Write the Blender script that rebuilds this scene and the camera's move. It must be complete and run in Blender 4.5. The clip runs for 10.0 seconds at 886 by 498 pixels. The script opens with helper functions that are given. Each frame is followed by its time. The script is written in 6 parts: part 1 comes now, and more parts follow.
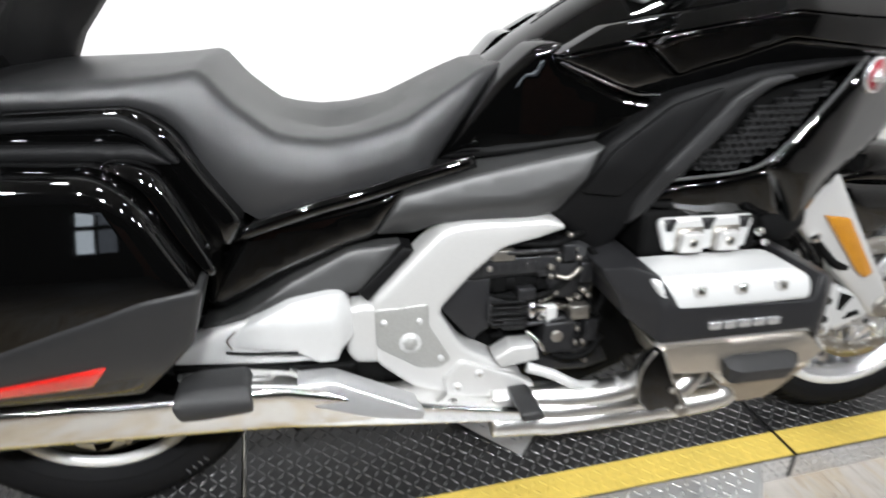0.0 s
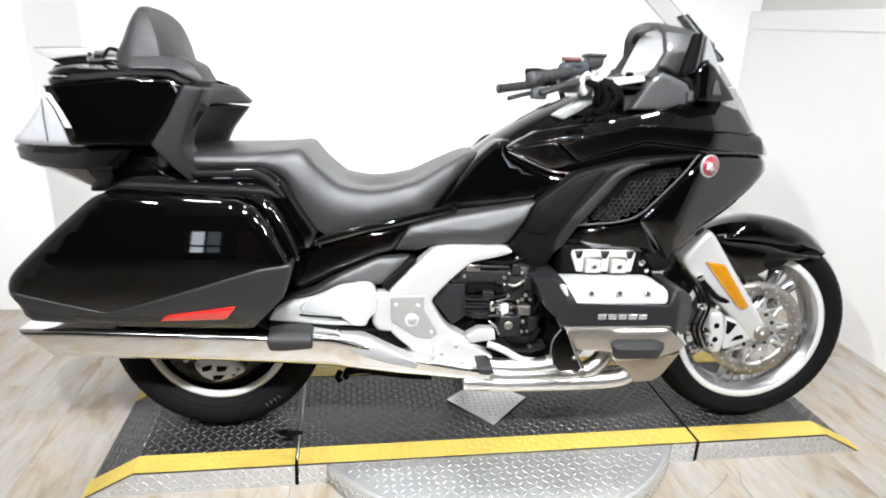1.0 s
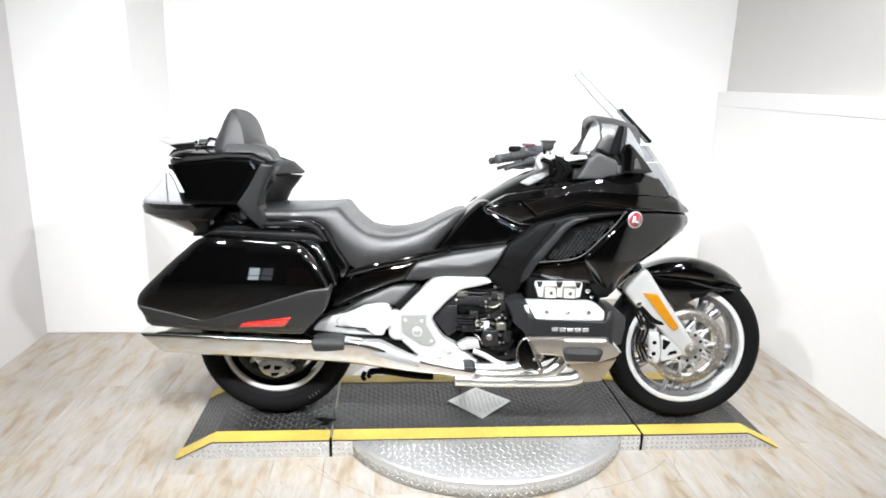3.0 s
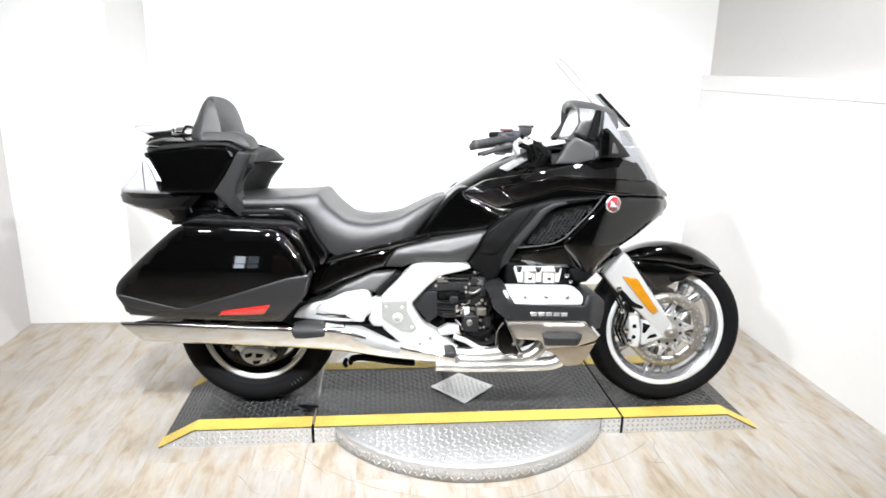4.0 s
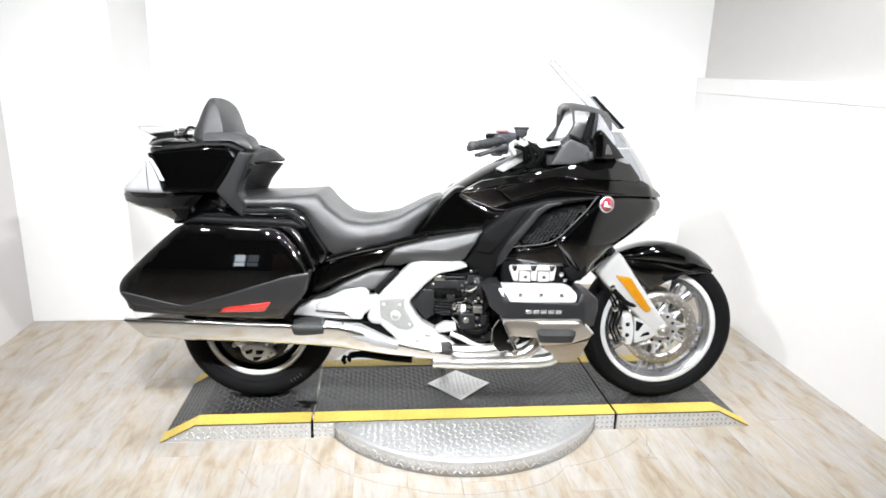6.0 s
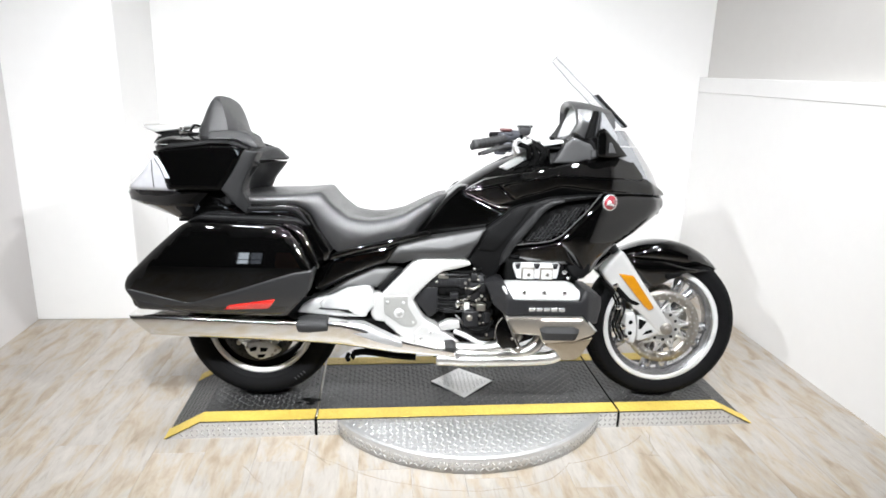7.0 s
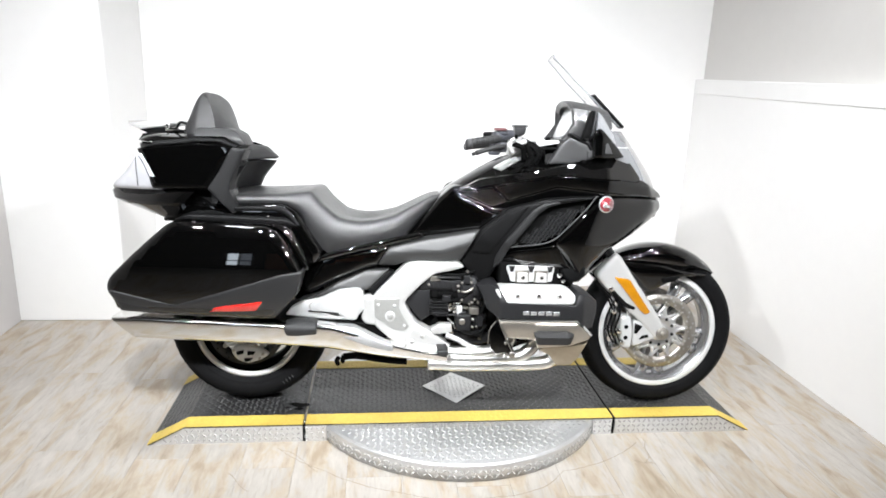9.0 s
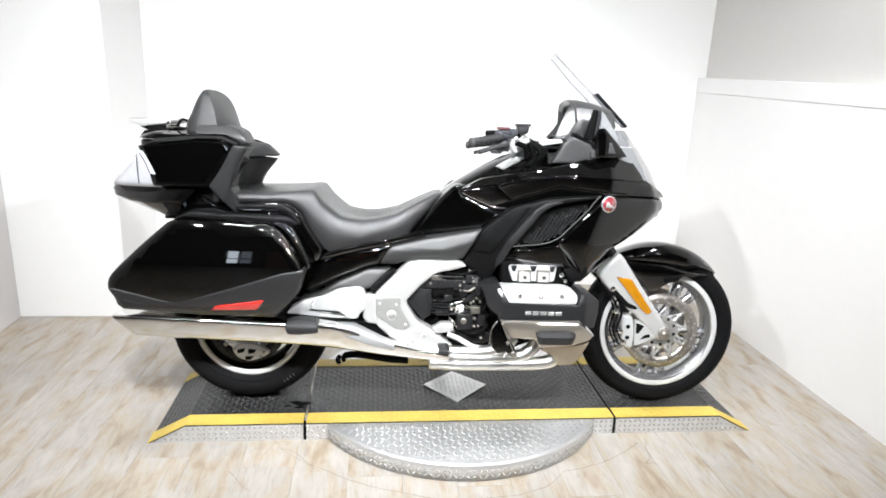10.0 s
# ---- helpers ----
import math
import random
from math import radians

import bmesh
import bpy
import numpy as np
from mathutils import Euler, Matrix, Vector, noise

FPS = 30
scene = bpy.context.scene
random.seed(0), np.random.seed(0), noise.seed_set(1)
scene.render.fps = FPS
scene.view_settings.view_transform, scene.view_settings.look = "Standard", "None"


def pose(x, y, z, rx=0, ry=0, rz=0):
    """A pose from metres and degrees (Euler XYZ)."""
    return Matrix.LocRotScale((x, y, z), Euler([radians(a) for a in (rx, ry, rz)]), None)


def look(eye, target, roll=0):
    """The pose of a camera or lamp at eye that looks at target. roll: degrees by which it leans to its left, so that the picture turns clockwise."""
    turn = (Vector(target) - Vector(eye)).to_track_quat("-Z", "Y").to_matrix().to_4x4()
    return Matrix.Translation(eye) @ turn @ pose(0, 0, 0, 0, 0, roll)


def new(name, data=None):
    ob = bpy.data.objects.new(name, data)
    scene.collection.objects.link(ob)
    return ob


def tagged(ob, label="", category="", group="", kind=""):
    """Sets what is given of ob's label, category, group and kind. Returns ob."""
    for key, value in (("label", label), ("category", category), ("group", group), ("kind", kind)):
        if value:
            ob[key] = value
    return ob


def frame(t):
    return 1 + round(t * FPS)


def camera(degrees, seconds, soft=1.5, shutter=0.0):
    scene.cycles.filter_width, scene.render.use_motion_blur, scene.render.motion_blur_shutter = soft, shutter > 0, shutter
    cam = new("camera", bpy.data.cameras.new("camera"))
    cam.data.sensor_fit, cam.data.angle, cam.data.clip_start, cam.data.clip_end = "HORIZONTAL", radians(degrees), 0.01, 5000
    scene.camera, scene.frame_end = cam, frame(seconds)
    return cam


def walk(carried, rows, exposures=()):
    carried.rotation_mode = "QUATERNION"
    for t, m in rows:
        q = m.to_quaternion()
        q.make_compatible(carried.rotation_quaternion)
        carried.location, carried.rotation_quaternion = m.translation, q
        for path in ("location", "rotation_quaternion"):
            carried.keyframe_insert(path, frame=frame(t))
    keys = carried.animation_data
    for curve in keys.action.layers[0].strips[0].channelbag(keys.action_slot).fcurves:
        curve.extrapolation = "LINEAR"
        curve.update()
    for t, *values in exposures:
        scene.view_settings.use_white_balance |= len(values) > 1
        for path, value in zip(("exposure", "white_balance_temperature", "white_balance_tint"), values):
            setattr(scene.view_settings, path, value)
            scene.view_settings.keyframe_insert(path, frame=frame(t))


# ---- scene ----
cam = camera(68.0, 10.0, soft=1.75, shutter=0.35)
PATH = [
    (0, (-0.491, -1.168, 1.158), (-0.010, 0.545, 0.244), 1.8),
    (0.5, (-0.430, -1.562, 1.233), (0.045, 0.186, 0.385), 3.4),
    (1, (-0.465, -1.890, 1.271), (-0.173, -0.022, 0.618), 2.35),
    (1.5, (-0.416, -2.199, 1.355), (-0.14, -0.302, 0.783), 2.6),
    (2, (-0.473, -2.451, 1.385), (-0.212, -0.533, 0.882), 1.9),
    (2.5, (-0.459, -2.524, 1.396), (-0.276, -0.603, 0.871), 2.1),
    (2.7, (-0.439, -2.543, 1.409), (-0.267, -0.612, 0.915), 1.8),
    (4, (-0.356, -2.562, 1.404), (-0.162, -0.645, 0.87), 1.3),
    (4.5, (-0.366, -2.58, 1.405), (-0.175, -0.66, 0.88), 1.3),
    (5, (-0.357, -2.591, 1.409), (-0.165, -0.671, 0.881), 1.4),
    (5.5, (-0.353, -2.602, 1.412), (-0.155, -0.684, 0.881), 1.5),
    (7, (-0.362, -2.624, 1.403), (-0.17, -0.705, 0.873), 1.5),
    (7.5, (-0.367, -2.605, 1.404), (-0.173, -0.69, 0.864), 1.9),
    (8, (-0.359, -2.592, 1.4), (-0.159, -0.675, 0.863), 1.8),
    (8.5, (-0.358, -2.577, 1.401), (-0.151, -0.658, 0.874), 1.9),
    (9, (-0.354, -2.569, 1.388), (-0.141, -0.65, 0.864), 2.0),
    (9.5, (-0.358, -2.557, 1.395), (-0.135, -0.643, 0.858), 2.2),
    (10, (-0.364, -2.557, 1.397), (-0.148, -0.642, 0.861), 2.3),
]
walk(cam, [(t, look(eye, target, roll)) for t, eye, target, roll in PATH], [(0, -0.75), (0.5, -0.48), (1.0, -0.32), (2.0, -0.26), (2.7, -0.22), (3.9, -0.09), (5.6, -0.09), (7.0, -0.27), (10, -0.27)])

# ---- world and light ----
world = bpy.data.worlds.new("world")
scene.world = world
world.use_nodes = True
world.node_tree.nodes["Background"].inputs[0].default_value = (0.9, 0.95, 1.0, 1)
world.node_tree.nodes["Background"].inputs[1].default_value = 0.25


def area(name, at, to, sx, sy, power, colour=(0.945, 0.972, 1.0), round_=False):
    data = bpy.data.lights.new(name, "AREA")
    data.shape = "ELLIPSE" if round_ else "RECTANGLE"
    data.size, data.size_y, data.energy, data.color = sx, sy, power, colour
    ob = new(name, data)
    ob.matrix_world = look(at, to)
    return ob


CEIL = 3.05
LAMP_XY = [(x, y) for y in (-0.25,) for x in (-1.25, 0.0, 1.15)]
for lx, ly in LAMP_XY:
    area("ceiling_lamp_light", (lx, ly, CEIL - 0.07), (lx, ly, 0), 0.22, 0.22, 10, round_=True).data.spread = radians(105)
SPOTS = [((-2.0, -2.4, 2.72), (1.3, 0.7, 0.66)), ((-1.3, -2.5, 2.72), (-0.3, 0.5, 0.68)), ((-0.5, -2.5, 2.72), (-1.0, 0.6, 0.62)), ((0.25, -2.5, 2.72), (0.6, 0.5, 0.68)), ((1.0, -2.5, 2.72), (1.1, 0.7, 0.66)), ((1.5, -2.4, 2.72), (-1.6, 0.7, 0.66))]
for (spot_at, spot_to), watts in zip(SPOTS, (16, 24, 28, 18, 12, 18)):
    area("spot_lamp_light", spot_at, spot_to, 0.11, 0.11, watts, round_=True).data.spread = radians(74)

# ---- materials ----


def mat(name, colour, rough=0.5, metal=0.0, coat=0.0, grain=0.0, scale=40.0, bump=0.0, bump_scale=200.0, spec=0.5, var=0.0, rand=0.0):
    """Principled material; grain and var vary the colour at two sizes, bump gives fine relief."""
    m = bpy.data.materials.new(name)
    m.use_nodes = True
    nt = m.node_tree
    b = nt.nodes["Principled BSDF"]
    b.inputs["Base Color"].default_value = (*colour, 1)
    b.inputs["Roughness"].default_value = rough
    b.inputs["Metallic"].default_value = metal
    b.inputs["Coat Weight"].default_value = coat
    b.inputs["Coat Roughness"].default_value = 0.03
    b.inputs["Coat IOR"].default_value = 1.65
    b.inputs["Specular IOR Level"].default_value = spec
    tc = nt.nodes.new("ShaderNodeTexCoord")
    if grain or var:
        fine = nt.nodes.new("ShaderNodeTexNoise")
        fine.inputs["Scale"].default_value = scale
        fine.inputs["Detail"].default_value = 4
        nt.links.new(tc.outputs["Object"], fine.inputs["Vector"])
        big = nt.nodes.new("ShaderNodeTexNoise")
        big.inputs["Scale"].default_value = scale / 12
        big.inputs["Detail"].default_value = 2
        nt.links.new(tc.outputs["Object"], big.inputs["Vector"])
        add = nt.nodes.new("ShaderNodeMath")
        add.operation = "MULTIPLY_ADD"
        nt.links.new(fine.outputs["Fac"], add.inputs[0])
        add.inputs[1].default_value = grain
        add.inputs[2].default_value = 1 - grain / 2
        add2 = nt.nodes.new("ShaderNodeMath")
        add2.operation = "MULTIPLY_ADD"
        nt.links.new(big.outputs["Fac"], add2.inputs[0])
        add2.inputs[1].default_value = var
        nt.links.new(add.outputs[0], add2.inputs[2])
        sub = nt.nodes.new("ShaderNodeMath")
        sub.operation = "SUBTRACT"
        nt.links.new(add2.outputs[0], sub.inputs[0])
        sub.inputs[1].default_value = var / 2
        hsv = nt.nodes.new("ShaderNodeHueSaturation")
        hsv.inputs["Color"].default_value = (*colour, 1)
        nt.links.new(sub.outputs[0], hsv.inputs["Value"])
        nt.links.new(hsv.outputs["Color"], b.inputs["Base Color"])
        mr = nt.nodes.new("ShaderNodeMapRange")
        mr.inputs["To Min"].default_value = max(0.0, rough - 0.25 * rough)
        mr.inputs["To Max"].default_value = min(1.0, rough + 0.25 * rough)
        nt.links.new(big.outputs["Fac"], mr.inputs["Value"])
        nt.links.new(mr.outputs["Result"], b.inputs["Roughness"])
    if bump:
        bn = nt.nodes.new("ShaderNodeTexNoise")
        bn.inputs["Scale"].default_value = bump_scale
        bn.inputs["Detail"].default_value = 3
        nt.links.new(tc.outputs["Object"], bn.inputs["Vector"])
        bp = nt.nodes.new("ShaderNodeBump")
        bp.inputs["Strength"].default_value = bump
        bp.inputs["Distance"].default_value = 0.002
        nt.links.new(bn.outputs["Fac"], bp.inputs["Height"])
        nt.links.new(bp.outputs["Normal"], b.inputs["Normal"])
    return m


def glassy(name, colour, rough=0.02, alpha=0.2):
    m = mat(name, colour, rough)
    b = m.node_tree.nodes["Principled BSDF"]
    b.inputs["Alpha"].default_value = alpha
    return m


def wood_planks():
    """Bleached vinyl plank: long soft streaks of tan and grey, fine grain and a few knots."""
    m = mat("vinyl_plank", (0.5, 0.4, 0.28), 0.42)
    nt = m.node_tree
    b = nt.nodes["Principled BSDF"]
    tc = nt.nodes.new("ShaderNodeTexCoord")
    info = nt.nodes.new("ShaderNodeObjectInfo")
    shift = nt.nodes.new("ShaderNodeVectorMath")
    shift.operation = "MULTIPLY_ADD"
    comb = nt.nodes.new("ShaderNodeCombineXYZ")
    for i in range(3):
        nt.links.new(info.outputs["Random"], comb.inputs[i])
    nt.links.new(comb.outputs[0], shift.inputs[0])
    shift.inputs[1].default_value = (37, 53, 11)
    nt.links.new(tc.outputs["Object"], shift.inputs[2])

    def streak(sx, sy, scale, detail, distortion):
        mp = nt.nodes.new("ShaderNodeMapping")
        mp.inputs["Scale"].default_value = (sx, sy, 1)
        nt.links.new(shift.outputs[0], mp.inputs["Vector"])
        n = nt.nodes.new("ShaderNodeTexNoise")
        n.inputs["Scale"].default_value = scale
        n.inputs["Detail"].default_value = detail
        n.inputs["Roughness"].default_value = 0.6
        n.inputs["Distortion"].default_value = distortion
        nt.links.new(mp.outputs[0], n.inputs["Vector"])
        return n

    def ramp(fac, stops):
        r = nt.nodes.new("ShaderNodeValToRGB")
        cr = r.color_ramp
        cr.elements[0].position, cr.elements[0].color = stops[0][0], (*stops[0][1], 1)
        cr.elements[1].position, cr.elements[1].color = stops[-1][0], (*stops[-1][1], 1)
        for pos, col in stops[1:-1]:
            cr.elements.new(pos).color = (*col, 1)
        nt.links.new(fac, r.inputs["Fac"])
        return r

    broad = streak(9, 2.6, 1.5, 4, 0.5)
    tint = ramp(broad.outputs["Fac"], [(0.32, (0.300, 0.240, 0.172)), (0.44, (0.385, 0.330, 0.260)), (0.54, (0.390, 0.362, 0.330)), (0.68, (0.435, 0.408, 0.370))])
    grain = streak(24, 3.4, 2.4, 6, 0.9)
    shade = ramp(grain.outputs["Fac"], [(0.28, (0.76, 0.745, 0.72)), (0.45, (0.94, 0.935, 0.93)), (0.70, (1.04, 1.04, 1.04))])
    mix = nt.nodes.new("ShaderNodeMix")
    mix.data_type = "RGBA"
    mix.blend_type = "MULTIPLY"
    mix.inputs["Factor"].default_value = 1.0
    nt.links.new(tint.outputs["Color"], mix.inputs["A"])
    nt.links.new(shade.outputs["Color"], mix.inputs["B"])
    hsv = nt.nodes.new("ShaderNodeHueSaturation")
    mr = nt.nodes.new("ShaderNodeMapRange")
    mr.inputs["To Min"].default_value, mr.inputs["To Max"].default_value = 0.97, 1.07
    nt.links.new(info.outputs["Random"], mr.inputs["Value"])
    nt.links.new(mr.outputs["Result"], hsv.inputs["Value"])
    nt.links.new(mix.outputs["Result"], hsv.inputs["Color"])
    nt.links.new(hsv.outputs["Color"], b.inputs["Base Color"])
    rough = nt.nodes.new("ShaderNodeMapRange")
    rough.inputs["To Min"].default_value, rough.inputs["To Max"].default_value = 0.34, 0.52
    nt.links.new(grain.outputs["Fac"], rough.inputs["Value"])
    nt.links.new(rough.outputs["Result"], b.inputs["Roughness"])
    bp = nt.nodes.new("ShaderNodeBump")
    bp.inputs["Strength"].default_value, bp.inputs["Distance"].default_value = 0.15, 0.001
    nt.links.new(grain.outputs["Fac"], bp.inputs["Height"])
    nt.links.new(bp.outputs["Normal"], b.inputs["Normal"])
    return m


def lit(name, colour, strength):
    m = bpy.data.materials.new(name)
    m.use_nodes = True
    b = m.node_tree.nodes["Principled BSDF"]
    b.inputs["Base Color"].default_value = (*colour, 1)
    b.inputs["Emission Color"].default_value = (*colour, 1)
    b.inputs["Emission Strength"].default_value = strength
    return m


GLOSS = mat("black_gloss_paint", (0.0009, 0.0009, 0.0009), 0.12, coat=1.0, spec=0.0, bump=0.03, bump_scale=9)
MATTE = mat("black_textured_plastic", (0.0042, 0.0042, 0.0044), 0.45, spec=0.11, grain=0.25, scale=120, bump=0.35, bump_scale=900)
PANELDK = mat("dark_textured_panel", (0.009, 0.009, 0.0094), 0.48, spec=0.15, grain=0.25, scale=120, bump=0.35, bump_scale=900)
TRIMDK = mat("satin_black_trim", (0.016, 0.016, 0.0165), 0.36, spec=0.32, grain=0.15, scale=150, bump=0.1, bump_scale=900, coat=0.15)
GREY = mat("dark_grey_satin_paint", (0.0135, 0.0135, 0.0145), 0.38, spec=0.32, grain=0.15, scale=150, bump=0.1, bump_scale=900, coat=0.04)
PADV = mat("black_padding_vinyl", (0.014, 0.014, 0.0145), 0.40, spec=0.5, grain=0.25, scale=90, bump=0.5, bump_scale=700, var=0.2)
FRAMEDK = mat("dark_grey_textured_strut", (0.011, 0.011, 0.0115), 0.45, spec=0.3, grain=0.25, scale=120, bump=0.35, bump_scale=900)
VINYL = mat("black_seat_vinyl", (0.018, 0.018, 0.0185), 0.32, spec=0.7, grain=0.25, scale=90, bump=0.5, bump_scale=700, var=0.2)
RUBBER = mat("tyre_rubber", (0.0045, 0.0045, 0.005), 0.7, spec=0.10, grain=0.3, scale=60, bump=0.2, bump_scale=400, var=0.3)
BLACKPAD = mat("black_moulded_rubber", (0.021, 0.021, 0.0215), 0.5, spec=0.3, grain=0.2, scale=90, bump=0.25, bump_scale=500)
PADRUB = mat("grey_rubber", (0.045, 0.045, 0.046), 0.6, spec=0.25, grain=0.2, scale=80, bump=0.3, bump_scale=500)
SILVER = mat("silver_painted_metal", (0.48, 0.475, 0.465), 0.34, metal=0.35, grain=0.08, scale=200, bump=0.05, bump_scale=600, coat=0.15)
ALLOY = mat("machined_alloy", (0.66, 0.66, 0.66), 0.28, metal=0.9, grain=0.12, scale=60, bump=0.05, bump_scale=300)
WHITECOV = mat("satin_aluminium_cover", (0.54, 0.54, 0.535), 0.34, metal=0.35, grain=0.06, scale=120)
RIMALLOY = mat("polished_rim_alloy", (0.52, 0.52, 0.53), 0.26, metal=0.95, grain=0.12, scale=60, bump=0.05, bump_scale=300)
RIMLIP = mat("bright_lacquered_lip", (0.62, 0.62, 0.62), 0.3, metal=0.15, coat=0.4, grain=0.06, scale=60)
# smoother than PLATE, and lighter: white highlights on the bars put into the colour
TREADMETAL = mat("polished_bars_with_glint", (0.72, 0.72, 0.72), 0.25, metal=0.55, grain=0.2, scale=40, var=0.3)
BRONZE = mat("brushed_guard_metal", (0.36, 0.31, 0.24), 0.4, metal=0.85, grain=0.25, scale=60, bump=0.1, bump_scale=300)
PIPECHROME = mat("satin_pipe_chrome", (0.78, 0.775, 0.76), 0.34, metal=1.0, grain=0.08, scale=50, bump=0.03, bump_scale=30)
CHROME = mat("chrome", (0.80, 0.795, 0.78), 0.11, metal=1.0, bump=0.05, bump_scale=14)
SHIELDMETAL = mat("dull_steel_shield", (0.42, 0.42, 0.42), 0.3, metal=0.6, grain=0.15, scale=40, bump=0.04, bump_scale=60)
STEEL = mat("drilled_steel", (0.34, 0.32, 0.29), 0.35, metal=0.9, grain=0.2, scale=90)
PLATEINLAY = mat("grained_silver_inlay", (0.34, 0.34, 0.325), 0.42, metal=0.5, grain=0.3, scale=260, bump=0.3, bump_scale=700)
NICKEL = mat("brushed_nickel_guard", (0.56, 0.52, 0.46), 0.3, metal=0.9, grain=0.15, scale=90, bump=0.06, bump_scale=300)
DARKMETAL = mat("dark_cast_metal", (0.014, 0.014, 0.015), 0.42, metal=0.2, spec=0.3, grain=0.3, scale=70, bump=0.25, bump_scale=350)
BLACKIN = mat("black_inner_parts", (0.003, 0.003, 0.003), 0.7, spec=0.06, grain=0.3, scale=60)
AMBER = mat("amber_lens", (0.40, 0.165, 0.005), 0.14, coat=1.0, grain=0.35, scale=220, bump=0.4, bump_scale=350, var=0.5)
RED = mat("red_lens", (0.46, 0.012, 0.008), 0.14, coat=1.0, grain=0.45, scale=160, bump=0.4, bump_scale=350, var=0.7)
# opaque pale glass: the side wall's white reflection is in the base colour
LAMPGLASS = mat("pale_reflection_glass", (0.24, 0.245, 0.26), 0.12, metal=0.5, coat=1.0, grain=0.3, scale=22, var=0.3)
COWLGREY = mat("satin_cowl_plastic", (0.033, 0.033, 0.0335), 0.34, spec=0.45, coat=0.25, grain=0.15, scale=150, bump=0.08, bump_scale=900)
FRAMEGREY = mat("satin_grey_frame_paint", (0.027, 0.027, 0.0268), 0.38, spec=0.4, grain=0.12, scale=150, bump=0.08, bump_scale=900)
CLEARLENS = mat("pale_tail_lens", (0.40, 0.40, 0.42), 0.08, coat=1.0, grain=0.25, scale=30, var=0.3)
# pale metal stands in for the white wall mirrored in black gloss
MIRRORSHEEN = mat("mirror_shell_reflection", (0.62, 0.64, 0.68), 0.12, metal=0.9, bump=0.03, bump_scale=12)
SCREEN = glassy("clear_screen", (0.20, 0.21, 0.22), 0.03, 0.15)
EDGEGLASS = mat("screen_edge_acrylic", (0.20, 0.21, 0.22), 0.25)
EMBLEMRED = mat("red_badge_enamel", (0.20, 0.018, 0.028), 0.2, coat=1.0, grain=0.15, scale=200)
EMBLEMSIL = mat("silver_badge", (0.75, 0.75, 0.76), 0.2, metal=0.8)
SWITCHGREY = mat("blue_grey_switch_plastic", (0.045, 0.047, 0.055), 0.42, spec=0.4, grain=0.2, scale=150, bump=0.1, bump_scale=700)
REDBTN = mat("dull_red_button", (0.075, 0.022, 0.022), 0.5)
# warm off-white, lowered so the fading light up there sits in the colour
UPWALL_SHADED = mat("upper_wall_shaded", (0.63, 0.612, 0.59), 0.7, grain=0.04, scale=18, bump=0.12, bump_scale=90, var=0.08)
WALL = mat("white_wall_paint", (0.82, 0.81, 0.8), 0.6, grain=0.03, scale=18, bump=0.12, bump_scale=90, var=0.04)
# white wall again, darkened: weaker light on the left put into the colour
SHADEDWALL = mat("white_wall_shaded_side", (0.62, 0.60, 0.595), 0.65, grain=0.04, scale=18, bump=0.12, bump_scale=90, var=0.06)
CEILP = mat("ceiling_paint", (0.32, 0.32, 0.32), 0.8, grain=0.1, scale=6)
SHOPWALL = mat("shop_wall_paint", (0.016, 0.016, 0.0175), 0.7, grain=0.15, scale=5, var=0.3)
PLANK = wood_planks()
MAT_RUBBER = mat("black_rubber_mat", (0.014, 0.014, 0.0142), 0.38, grain=0.35, scale=45, bump=0.2, bump_scale=250, var=0.5)
# paler than the mat: the glints on the rubber bars are in the colour
DECKTREAD = mat("tread_bars_glint", (0.072, 0.072, 0.072), 0.26, spec=0.7, grain=0.4, scale=45, bump=0.15, bump_scale=250, var=0.5)
YELLOW = mat("yellow_safety_tape", (0.60, 0.44, 0.09), 0.55, grain=0.35, scale=55, bump=0.2, bump_scale=200, var=0.75)
PLATE = mat("diamond_plate_aluminium", (0.60, 0.60, 0.60), 0.38, metal=0.7, grain=0.2, scale=30, bump=0.1, bump_scale=200, var=0.2)
SEAM = mat("dark_seam", (0.24, 0.205, 0.165), 0.8, grain=0.3, scale=50)
WOODDOOR = mat("brown_door_wood", (0.38, 0.12, 0.05), 0.45, grain=0.4, scale=14)

# ---- mesh helpers ----


def part(name, bm, material, parent=None, label="", smooth=True):
    me = bpy.data.meshes.new(name)
    if smooth:
        for f in bm.faces:
            f.smooth = True
    bm.to_mesh(me)
    bm.free()
    me.materials.append(material)
    ob = new(name, me)
    ob.parent = parent
    if label:
        ob["label"] = label
    return ob


def sharp(ob, degrees=32):
    """Marks edges sharper than the angle, so that faces beside them shade apart."""
    bm = bmesh.new()
    bm.from_mesh(ob.data)
    for e in bm.edges:
        if len(e.link_faces) == 2 and e.calc_face_angle(0) > radians(degrees):
            e.smooth = False
    bm.to_mesh(ob.data)
    bm.free()
    return ob


def box(bm, x0, x1, y0, y1, z0, z1, bevel=0.0, segs=2):
    vs = [bm.verts.new((x, y, z)) for x in (x0, x1) for y in (y0, y1) for z in (z0, z1)]
    fs = [bm.faces.new([vs[i] for i in f]) for f in ((0, 1, 3, 2), (4, 6, 7, 5), (0, 4, 5, 1), (2, 3, 7, 6), (0, 2, 6, 4), (1, 5, 7, 3))]
    if bevel:
        es = list({e for f in fs for e in f.edges})
        bmesh.ops.bevel(bm, geom=es, offset=bevel, segments=segs, affect="EDGES", profile=0.6)
    return bm


def fresh():
    return bmesh.new()


